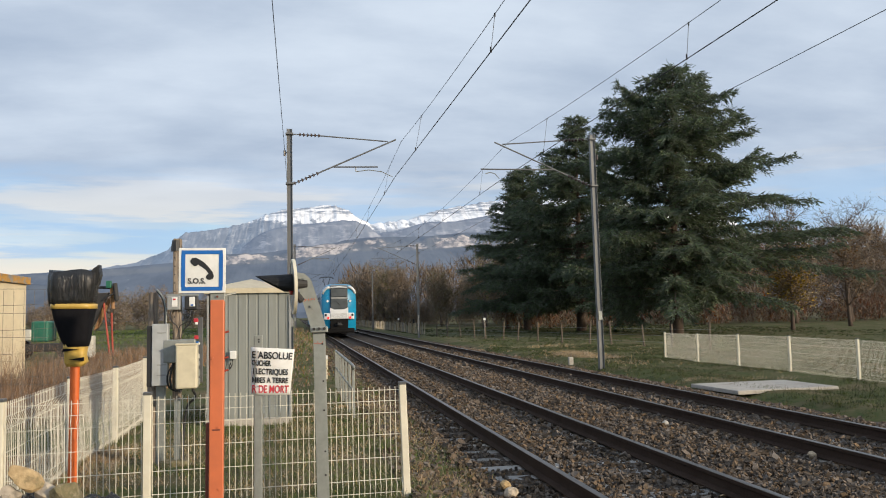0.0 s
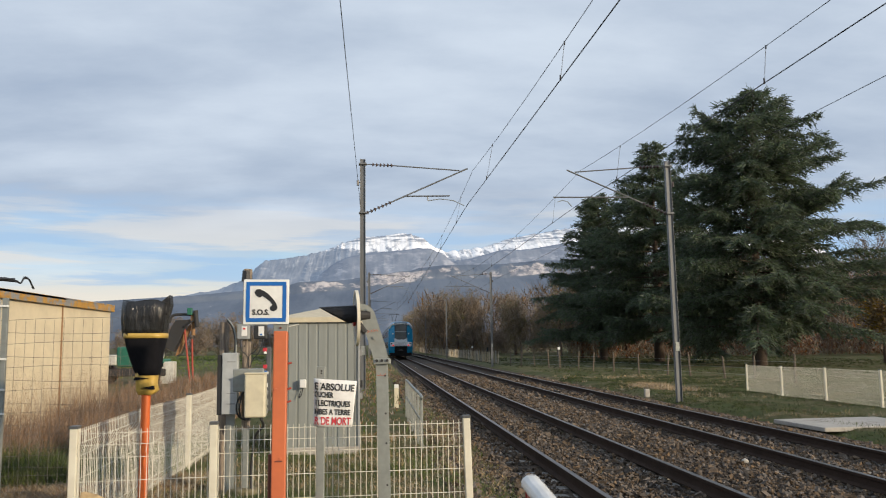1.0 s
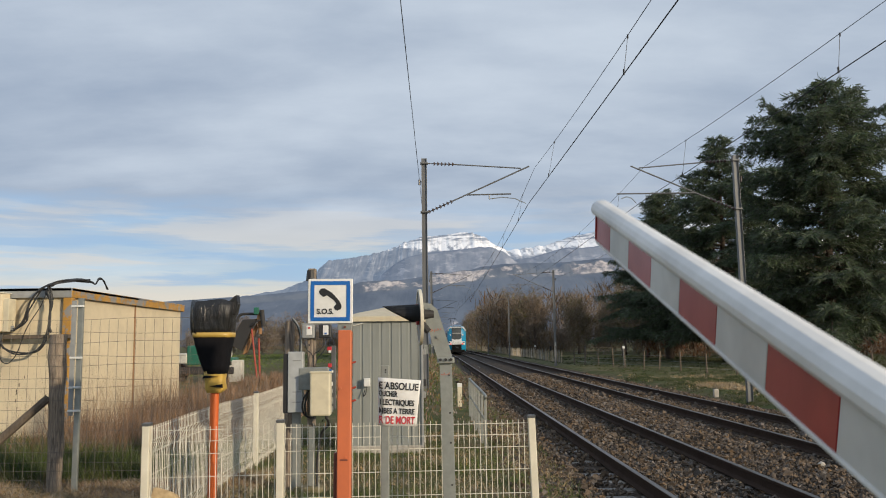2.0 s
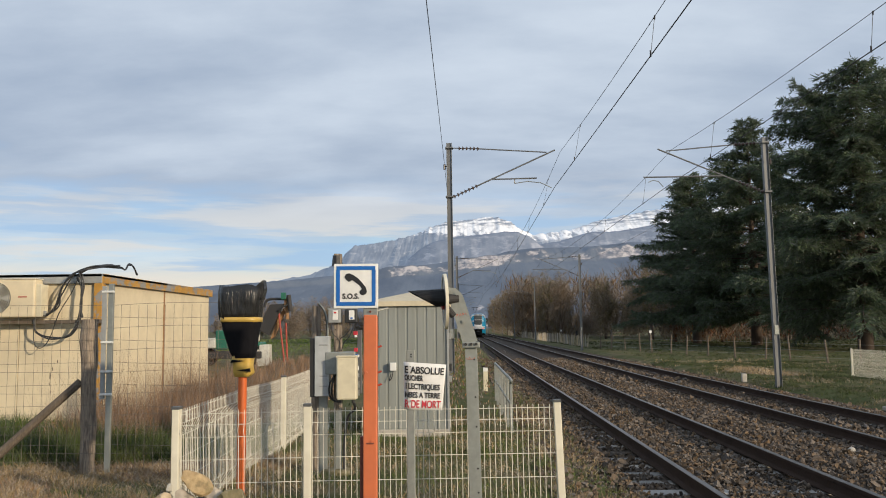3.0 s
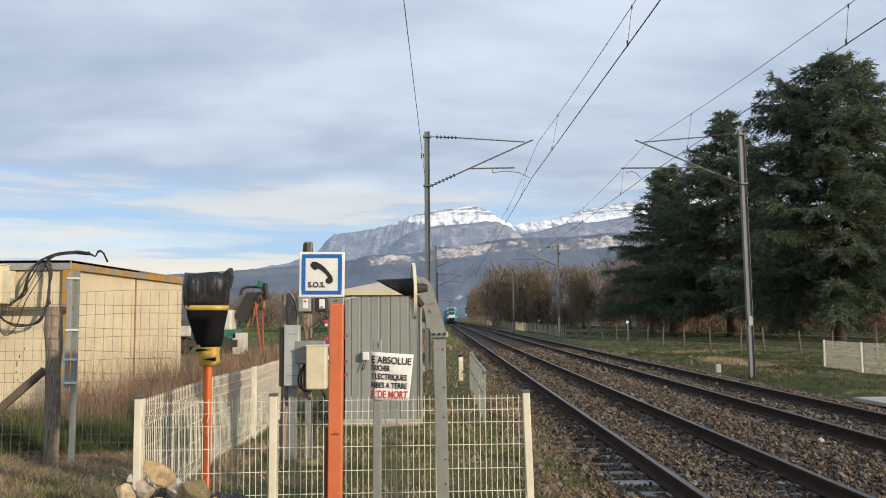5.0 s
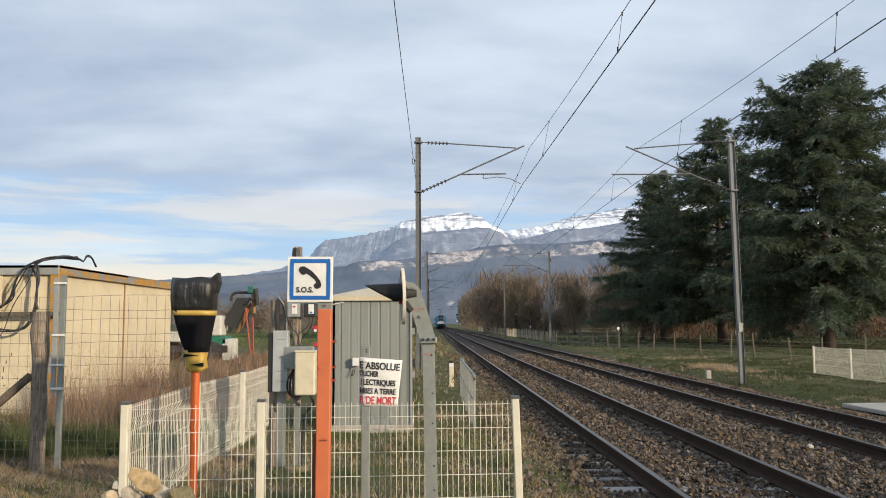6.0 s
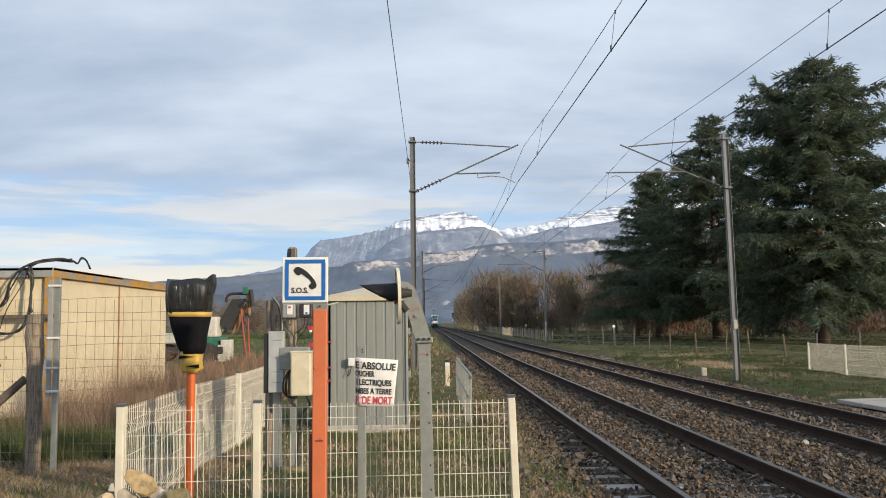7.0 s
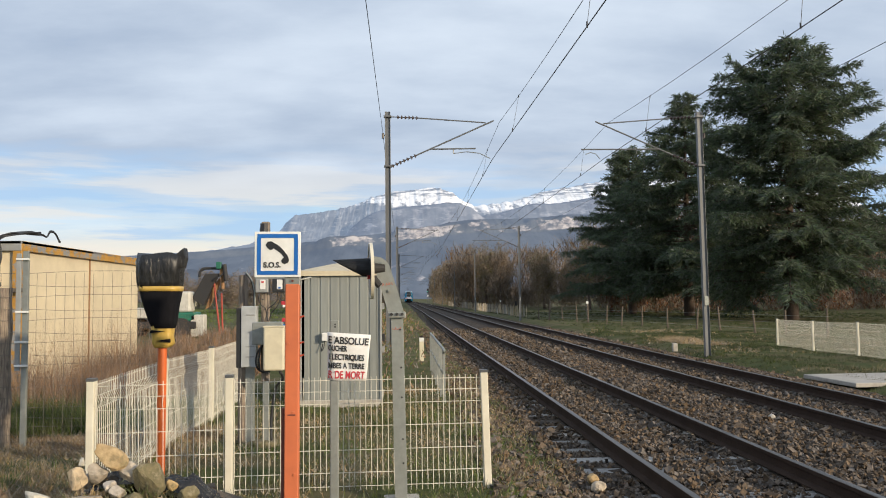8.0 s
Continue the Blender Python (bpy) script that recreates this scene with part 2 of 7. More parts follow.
M = {
    "grass_ground": surface("grass_ground", (0.052, 0.078, 0.024), (0.100, 0.098, 0.042), 0.95, grain=9, patches=0.30, stain=(0.17, 0.125, 0.08), stain_at=0.57, bump=0.6, bump_scale=25, spec=0.1),
    # darkened, second tone near black: shade between the stones put into the colour
    "ballast_bed": surface("ballast_bed", (0.085, 0.063, 0.046), (0.024, 0.019, 0.015), 0.95, grain=16, patches=1.0, stain=(0.10, 0.085, 0.07), bump=1.0, bump_scale=17, spec=0.15, detail=3),
    "stone": surface("stone", (0.160, 0.118, 0.083), (0.085, 0.066, 0.050), 0.9, grain=40, patches=4, island=0.55, bump=0.3, spec=0.25),
    "rubble": surface("rubble", (0.54, 0.42, 0.27), (0.36, 0.27, 0.17), 0.9, grain=18, patches=5, stain=(0.10, 0.10, 0.06), stain_at=0.64, per_object=0.25, bump=0.5),
    "rubble_mossy": surface("rubble_mossy", (0.20, 0.165, 0.09), (0.11, 0.10, 0.05), 0.95, grain=16, patches=6, stain=(0.36, 0.30, 0.20), stain_at=0.62, bump=0.6),
    "rubble_pale": surface("rubble_pale", (0.58, 0.54, 0.46), (0.46, 0.43, 0.36), 0.9, grain=18, patches=4, bump=0.4),
    "rail_side": surface("rail_side", (0.040, 0.028, 0.023), (0.060, 0.040, 0.030), 0.95, spec=0.1, grain=60, patches=3, bump=0.2),
    "rail_top": surface("rail_top", (0.25, 0.235, 0.22), (0.16, 0.148, 0.135), 0.45, metal=1.0, grain=20, patches=2, stretch=(1, 0.03, 1), bump=0.05),
    "sleeper": surface("sleeper", (0.38, 0.36, 0.33), (0.22, 0.20, 0.175), 0.9, grain=12, patches=2, stretch=(0.3, 4, 2), per_object=0.3, bump=0.5),
    "galvanised": surface("galvanised", (0.36, 0.375, 0.35), (0.29, 0.305, 0.285), 0.5, metal=0.55, grain=14, patches=2, stain=(0.26, 0.25, 0.23), stain_at=0.68, bump=0.08),
    "pole_steel": surface("pole_steel", (0.19, 0.195, 0.20), (0.14, 0.145, 0.15), 0.55, metal=0.4, grain=10, patches=1.2, stretch=(1, 1, 0.15), bump=0.06),
    "wire": surface("wire", (0.05, 0.05, 0.055), (0.03, 0.03, 0.03), 0.6, metal=0.4, bump=0),
    "wire_old": surface("wire_old", (0.22, 0.20, 0.17), (0.14, 0.12, 0.10), 0.7, metal=0.3, bump=0),
    "insulator": surface("insulator", (0.07, 0.05, 0.045), (0.05, 0.035, 0.03), 0.3, bump=0),
    "cream_paint": surface("cream_paint", (0.72, 0.68, 0.56), (0.66, 0.61, 0.49), 0.5, grain=10, patches=2, stain=(0.40, 0.36, 0.27), stain_at=0.74, bump=0.05),
    "white_wire": surface("white_wire", (0.78, 0.75, 0.66), (0.66, 0.62, 0.52), 0.45, grain=25, patches=3, bump=0.05),
    "orange_post": surface("orange_post", (0.62, 0.165, 0.065), (0.55, 0.15, 0.065), 0.45, grain=9, patches=1.5, stain=(0.40, 0.12, 0.06), stain_at=0.72, bump=0.05),
    "orange_vivid": surface("orange_vivid", (0.68, 0.14, 0.025), (0.60, 0.12, 0.02), 0.45, grain=9, patches=2, bump=0.04),
    "dark_red": surface("dark_red", (0.20, 0.055, 0.035), (0.15, 0.045, 0.03), 0.6, bump=0.05),
    "sign_white": surface("sign_white", (0.80, 0.80, 0.78), (0.74, 0.74, 0.72), 0.35, grain=12, patches=3, bump=0.02),
    "sign_blue": surface("sign_blue", (0.012, 0.14, 0.48), (0.012, 0.12, 0.43), 0.35, grain=12, bump=0.02),
    "sign_black": surface("sign_black", (0.02, 0.02, 0.022), (0.015, 0.015, 0.017), 0.45, bump=0.02),
    "sign_red": surface("sign_red", (0.55, 0.035, 0.05), (0.48, 0.03, 0.045), 0.45, bump=0.02),
    "hut_metal": surface("hut_metal", (0.285, 0.30, 0.28), (0.25, 0.265, 0.25), 0.5, metal=0.1, grain=6, patches=1.2, stretch=(3, 3, 0.35), stain=(0.22, 0.23, 0.20), stain_at=0.66, bump=0.06),
    "hut_roof": surface("hut_roof", (0.62, 0.55, 0.40), (0.55, 0.48, 0.34), 0.6, grain=10, patches=2, bump=0.08),
    "wood_old": surface("wood_old", (0.17, 0.135, 0.10), (0.09, 0.07, 0.055), 0.9, grain=20, patches=3, stretch=(3, 3, 0.25), bump=0.6),
    "faded_red": surface("faded_red", (0.50, 0.17, 0.12), (0.42, 0.13, 0.09), 0.6, grain=30, bump=0.02),
    "leg_red": surface("leg_red", (0.40, 0.06, 0.035), (0.30, 0.05, 0.03), 0.6, bump=0.05),
    "cabinet_grey": surface("cabinet_grey", (0.44, 0.46, 0.47), (0.38, 0.40, 0.41), 0.38, grain=6, patches=3, bump=0.04),
    # near black: shade in the coupler hollow and under the train, as colour
    "shade_black": surface("shade_black", (0.008, 0.008, 0.009), (0.012, 0.012, 0.012), 0.8, spec=0.1, bump=0.05),
    "box_grey": surface("box_grey", (0.33, 0.34, 0.34), (0.27, 0.28, 0.28), 0.5, grain=9, patches=3, bump=0.05),
    "box_slate": surface("box_slate", (0.10, 0.105, 0.11), (0.08, 0.082, 0.085), 0.5, grain=9, patches=3, bump=0.05),
    "box_dark": surface("box_dark", (0.03, 0.03, 0.033), (0.02, 0.02, 0.02), 0.5, bump=0.05),
    "box_beige": surface("box_beige", (0.66, 0.60, 0.44), (0.60, 0.54, 0.40), 0.45, grain=8, patches=2, stain=(0.5, 0.44, 0.32), stain_at=0.7, bump=0.04),
    "film_black": surface("film_black", (0.012, 0.012, 0.013), (0.02, 0.02, 0.02), 0.26, grain=5, patches=3, bump=1.0, bump_scale=22, stretch=(1, 1, 0.25)),
    "cloth_black": surface("cloth_black", (0.006, 0.006, 0.008), (0.009, 0.009, 0.012), 0.85, spec=0.15, grain=40, bump=0.2, bump_scale=9, stretch=(1, 1, 0.4)),
    "tape": surface("tape", (0.62, 0.42, 0.10), (0.55, 0.36, 0.08), 0.35, grain=12, bump=0.25, bump_scale=20),
    "shed_wall": surface("shed_wall", (0.70, 0.60, 0.42), (0.64, 0.545, 0.38), 0.6, grain=5, patches=0.9, stain=(0.52, 0.44, 0.30), stain_at=0.70, bump=0.05),
    "shed_trim": surface("shed_trim", (0.50, 0.27, 0.05), (0.42, 0.22, 0.045), 0.6, grain=8, patches=2.2, stain=(0.24, 0.24, 0.24), stain_at=0.52, stain_soft=0.03, bump=0.1),
    "rust": surface("rust", (0.25, 0.13, 0.06), (0.36, 0.20, 0.09), 0.8, grain=14, patches=3, bump=0.2),
    "concrete": surface("concrete", (0.46, 0.43, 0.38), (0.38, 0.35, 0.31), 0.9, grain=12, patches=1.5, stain=(0.26, 0.24, 0.2), stain_at=0.68, bump=0.25),
    "barrier_white": surface("barrier_white", (0.80, 0.79, 0.77), (0.74, 0.73, 0.70), 0.4, grain=8, patches=2, stain=(0.52, 0.50, 0.47), stain_at=0.76, bump=0.03),
    "barrier_red": surface("barrier_red", (0.36, 0.030, 0.030), (0.31, 0.026, 0.026), 0.4, grain=8, patches=2, bump=0.03),
    # barrier_white greyed: shade on the boom's side face is put into the colour
    "barrier_white_shaded": surface("barrier_white_shaded", (0.60, 0.60, 0.57), (0.54, 0.54, 0.51), 0.4, grain=8, patches=2, stain=(0.42, 0.41, 0.38), stain_at=0.78, bump=0.03),
    "wood_post": surface("wood_post", (0.42, 0.34, 0.26), (0.12, 0.095, 0.08), 0.9, grain=26, patches=4, stretch=(3, 3, 0.2), bump=0.7),
    "train_grey_and_shade": surface("train_grey_and_shade", (0.20, 0.22, 0.25), (0.16, 0.18, 0.20), 0.5, grain=3, patches=0.8, bump=0.05),
    "train_blue": surface("train_blue", (0.010, 0.27, 0.50), (0.010, 0.24, 0.45), 0.3, grain=3, patches=0.8, bump=0.02),
    "train_white": surface("train_white", (0.72, 0.74, 0.76), (0.66, 0.68, 0.70), 0.35, grain=3, patches=0.8, bump=0.02),
    "train_dark": surface("train_dark", (0.03, 0.032, 0.036), (0.02, 0.02, 0.022), 0.6, grain=5, bump=0.1),
    "train_glass": surface("train_glass", (0.02, 0.025, 0.03), (0.015, 0.018, 0.02), 0.08, bump=0),
    # glass greyed: the sky's reflection is put into the base colour
    "train_glass_sky": surface("train_glass_sky", (0.085, 0.095, 0.10), (0.07, 0.08, 0.085), 0.18, grain=2, bump=0),
    "lamp_red": surface("lamp_red", (0.5, 0.02, 0.02), rough=0.3, bump=0, glow=(1.0, 0.05, 0.04, 0.9)),
    "cedar_needles": surface("cedar_needles", (0.088, 0.126, 0.088), (0.140, 0.172, 0.100), 0.8, grain=3, patches=0.3, island=0.35, bump=0, spec=0.2, through_light=0.4),
    "bark": surface("bark", (0.12, 0.085, 0.065), (0.06, 0.045, 0.035), 0.95, grain=14, patches=2, stretch=(2, 2, 0.4), bump=0.8),
    "twigs": surface("twigs", (0.255, 0.195, 0.142), (0.185, 0.143, 0.105), 0.95, grain=2, patches=0.2, island=0.35, bump=0, spec=0.1),
    "dry_leaves": surface("dry_leaves", (0.20, 0.115, 0.05), (0.14, 0.09, 0.045), 0.9, grain=2, patches=0.3, island=0.4, bump=0, spec=0.1),
    "rust_leaves": surface("rust_leaves", (0.21, 0.085, 0.045), (0.13, 0.07, 0.04), 0.9, grain=2, patches=0.3, island=0.4, bump=0, spec=0.1),
    "yellow_leaves": surface("yellow_leaves", (0.36, 0.25, 0.06), (0.26, 0.18, 0.05), 0.9, grain=2, patches=0.3, island=0.35, bump=0, spec=0.1),
    "ivy": surface("ivy", (0.13, 0.125, 0.05), (0.17, 0.15, 0.065), 0.85, grain=2, patches=0.3, island=0.4, bump=0, spec=0.15),
    "blade_green": surface("blade_green", (0.078, 0.120, 0.034), (0.125, 0.140, 0.050), 0.85, grain=3, patches=0.6, island=0.45, bump=0, spec=0.2),
    # brighter blade_green: sunlight on the far field is put into the colour
    "blade_sunlit": surface("blade_sunlit", (0.105, 0.165, 0.040), (0.14, 0.17, 0.055), 0.85, grain=3, patches=0.3, island=0.35, bump=0, spec=0.2),
    "blade_dark": surface("blade_dark", (0.046, 0.072, 0.022), (0.085, 0.088, 0.034), 0.85, grain=3, patches=0.6, island=0.5, bump=0, spec=0.2),
    "blade_dry": surface("blade_dry", (0.44, 0.335, 0.205), (0.28, 0.205, 0.12), 0.9, grain=3, patches=0.6, island=0.45, bump=0, spec=0.15),
    "weed_brown": surface("weed_brown", (0.34, 0.22, 0.14), (0.20, 0.13, 0.085), 0.95, grain=3, patches=0.6, island=0.45, bump=0, spec=0.1),
    "machine_white": surface("machine_white", (0.62, 0.60, 0.54), (0.5, 0.48, 0.42), 0.5, grain=4, patches=1, bump=0.05),
    "machine_green": surface("machine_green", (0.02, 0.16, 0.10), (0.02, 0.12, 0.08), 0.5, grain=4, patches=1, bump=0.05),
    "machine_dark": surface("machine_dark", (0.026, 0.026, 0.028), (0.036, 0.033, 0.032), 0.7, grain=4, patches=1, bump=0.1),
    "signal_green": surface("signal_green", (0.05, 0.5, 0.3), rough=0.3, bump=0, glow=(0.1, 1.0, 0.55, 3.0)),
    "roof_tile": surface("roof_tile", (0.34, 0.15, 0.08), (0.26, 0.12, 0.07), 0.85, grain=4, patches=1, bump=0.3),
    "pale_wood": surface("pale_wood", (0.42, 0.36, 0.27), (0.28, 0.235, 0.17), 0.9, grain=8, patches=1, stretch=(2, 2, 0.4), per_object=0.25, bump=0.3),
}

# ---- the land ----
RAILS = (-0.7525, 0.7525, 2.83, 4.335)
POLE_Y = (27.3, 71.2, 115.0, 159.0, 203.0, 247.0, 291.0)


def smooth(a, b, v):
    t = np.clip((v - a) / (b - a), 0, 1)
    return t * t * (3 - 2 * t)


def line_x(y):
    """How far the line has swung to the left, far ahead."""
    y = np.asarray(y, float)
    return -1.75e-5 * np.clip(y - 60, 0, 400) ** 2 - 0.014 * np.maximum(y - 460, 0)


def land_z(x, y):
    """The height of the ground beside and under the line."""
    x, y = np.asarray(x, float), np.asarray(y, float)
    z = -0.03 - 0.16 * smooth(-2.4, -1.5, x) - 0.31 * smooth(-1.5, -1.2, x) + 0.22 * smooth(5.9, 6.6, x) - 0.05 * smooth(7, 10, x)
    z = z + 0.035 * np.sin(x * 1.7 + 0.6 * y) * np.sin(y * 1.1 - 0.4 * x) * (np.abs(x - 2) > 5)
    z = z - 0.18 * np.exp(-((x - 6.6) / 0.5) ** 2)
    return z + 0.28 * np.exp(-((x + 5.35) / 0.62) ** 2 - ((y - 6.82) / 0.40) ** 2)


def ground():
    xs = np.concatenate([-np.geomspace(4500, 22, 26), np.linspace(-20, 24, 133), np.geomspace(26, 4500, 26)])
    ys = np.concatenate([-np.geomspace(900, 12, 10), np.linspace(-10, 45, 130), np.geomspace(46, 4400, 40)])
    X, Y = np.meshgrid(xs, ys)
    Z = land_z(X, Y)
    n = len(xs)
    i, j = np.meshgrid(np.arange(len(ys) - 1), np.arange(n - 1), indexing="ij")
    a = (i * n + j).ravel()
    tagged(raw("ground", np.stack([X.ravel(), Y.ravel(), Z.ravel()], 1), np.stack([a, a + 1, a + n + 1, a + n], 1), M["grass_ground"], smooth=True),
           "rough grass and bare soil beside a railway line", "ground", kind="structure")


def rocks(pts, size, seed, squash=0.75):
    """Many broken stones as one pile of small faceted bodies: vertices and faces."""
    rng = np.random.default_rng(seed)
    cube = np.array([(-1, -1, -1), (1, -1, -1), (1, 1, -1), (-1, 1, -1), (-1, -1, 1), (1, -1, 1), (1, 1, 1), (-1, 1, 1)]) / 1.5
    tri = np.array([(0, 2, 1), (0, 3, 2), (4, 5, 6), (4, 6, 7), (0, 1, 5), (0, 5, 4), (1, 2, 6), (1, 6, 5), (2, 3, 7), (2, 7, 6), (3, 0, 4), (3, 4, 7)])
    n = len(pts)
    v = cube[None] * rng.uniform(0.55, 1.20, (n, 8, 1)) + rng.normal(0, 0.14, (n, 8, 3))
    v = v * np.stack([rng.uniform(0.7, 1.3, n), rng.uniform(0.7, 1.3, n), rng.uniform(0.5, 0.9, n)], 1)[:, None] * np.asarray(size)[:, None, None]
    q = rng.normal(size=(n, 4))
    q[:, 0] += 1.2
    q /= np.linalg.norm(q, axis=1, keepdims=True)
    w, x, y, z = q.T
    R = np.stack([1 - 2 * (y * y + z * z), 2 * (x * y - z * w), 2 * (x * z + y * w), 2 * (x * y + z * w), 1 - 2 * (x * x + z * z), 2 * (y * z - x * w),
                  2 * (x * z - y * w), 2 * (y * z + x * w), 1 - 2 * (x * x + y * y)], 1).reshape(n, 3, 3)
    v = np.einsum("nij,nkj->nki", R, v) + pts[:, None]
    f = tri[None] + 8 * np.arange(n)[:, None, None]
    return v.reshape(-1, 3), f.reshape(-1, 3)


def bed_z(x):
    """The top of the ballast: full between the sleepers, falling off at the shoulders."""
    x = np.asarray(x, float)
    z = -0.205 - 0.14 * smooth(-1.7, -2.5, x) - 0.16 * smooth(5.2, 6.3, x)
    return z + 0.05 * np.exp(-((x - 1.79) / 0.55) ** 2)


def track_bed():
    xs = np.linspace(-2.6, 6.5, 38)
    ys = np.concatenate([np.linspace(-25, 40, 131), np.geomspace(41, 1500, 30)])
    X, Y = np.meshgrid(xs, ys)
    rng = np.random.default_rng(3)
    Z = bed_z(X) + rng.normal(0, 0.012, X.shape)
    X = X + line_x(Y)
    n = len(xs)
    i, j = np.meshgrid(np.arange(len(ys) - 1), np.arange(n - 1), indexing="ij")
    a = (i * n + j).ravel()
    tagged(raw("track_bed", np.stack([X.ravel(), Y.ravel(), Z.ravel()], 1), np.stack([a, a + 1, a + n + 1, a + n], 1), M["ballast_bed"]),
           "brown crushed-stone bed of a double railway line", "track bed", kind="structure")
    pts, size = [], []
    for y0, y1, per, r in ((3.5, 9, 600, 0.0255), (9, 15, 470, 0.027), (15, 26, 270, 0.031), (26, 48, 85, 0.044)):
        k = int((y1 - y0) * 8.6 * per)
        x = rng.uniform(-2.45, 6.2, k)
        y = rng.uniform(y0, y1, k)
        s = r * rng.lognormal(0, 0.28, k)
        pts.append(np.stack([x, y, np.maximum(bed_z(x), land_z(x, y)) + rng.uniform(-0.1, 0.9, k) * s], 1))
        size.append(s)
    pts, size = np.concatenate(pts), np.concatenate(size)
    keep = np.ones(len(pts), bool)
    for r in RAILS:
        keep &= np.abs(pts[:, 0] - r) > 0.105 + 0.06 * rng.uniform(size=len(pts))
    pts, size = pts[keep], size[keep]
    # the sleepers' tops stay half clear
    for c in (0.0, 3.5825):
        on = (np.abs(pts[:, 0] - c) < 1.3) & (np.abs((pts[:, 1] + 0.3) % 0.6 - 0.3) < 0.12)
        drop = on & (rng.uniform(size=len(pts)) < np.where((pts[:, 0] < -0.85) & (pts[:, 1] > 8.6) & (pts[:, 1] < 13.0), 0.93, np.where(pts[:, 1] < 16, 0.12, 0.0)))
        pts[on, 2] += 0.014
        pts, size = pts[~drop], size[~drop]
    # grass has grown over the shoulder
    drop = (pts[:, 0] < -1.45) & (rng.uniform(size=len(pts)) < np.where(pts[:, 1] > 9, 0.72, 0.5))
    v, f = rocks(pts[~drop], size[~drop], 5)
    tagged(raw("ballast", v, f, M["stone"]), "loose brown and grey crushed ballast stones", "ballast", kind="stuff")


def rail_bm(y0, y1):
    """Foot, web and head of a rail laid along y, top at 0."""
    half = [(0.075, -0.172), (0.075, -0.160), (0.012, -0.135), (0.0085, -0.055), (0.036, -0.040), (0.036, -0.008)]
    out = half + [(-x, z) for x, z in half[::-1]]
    return swept(out, y0, y1)


def swept(outline, y0, y1):
    """An outline in x, z drawn out along the line."""
    bm = bmesh.new()
    ys = [y0] + [y for y in list(range(60, 480, 15)) + [700, 1000] if y0 < y < y1] + [y1]
    rings = [[bm.verts.new((x + float(line_x(y)), y, z)) for x, z in outline] for y in ys]
    n = len(outline)
    for a, b in zip(rings, rings[1:]):
        for i in range(n):
            bm.faces.new((a[i], a[(i + 1) % n], b[(i + 1) % n], b[i]))
    bm.faces.new(rings[0])
    bm.faces.new(rings[-1][::-1])
    return bm


def railhead_bm(y0, y1):
    return swept([(0.034, -0.0075), (0.033, -0.003), (0.022, 0.0), (-0.022, 0.0), (-0.033, -0.003), (-0.034, -0.0075)], y0, y1)


def tracks():
    sleeper_me = None
    for c, tone in ((0.0, "nearer"), (3.5825, "farther")):
        track = thing("railway_track", "steel railway track on sleepers, with worn bright rail heads", "railway track", "tracks", pose(c, 0, 0))
        for s in (-0.7525, 0.7525):
            rail = part("rail", rail_bm(-25, 1500), M["rail_side"], track, "rusty steel rail", at=pose(s, 0, 0))
            part("rail_head", railhead_bm(-25, 1500), M["rail_top"], rail, "polished running surface")
        for k in range(5, 125):
            if sleeper_me is None:
                bm = bmesh.new()
                box_in(bm, (0, 0, -0.268), (2.6, 0.25, 0.15), 0.012)
                o = part("sleeper", bm, M["sleeper"], track, at=pose(0, k * 0.6, 0))
                sleeper_me = o.data
            else:
                o = new("sleeper", sleeper_me)
                o.parent = track
                o.matrix_basis = pose(random.uniform(-0.02, 0.02), k * 0.6, random.uniform(-0.012, 0.006) - (0.035 if k > 26 else 0.0), 0, 0, random.uniform(-0.6, 0.6))
    spare = tagged(linked("spare_rail", rail_bm(0, 48), M["rail_side"]), "rusty spare rail lying beside the track on ballast", "rail")
    spare.matrix_basis = pose(-1.03, 31, -0.075)


# ---- mountains ----


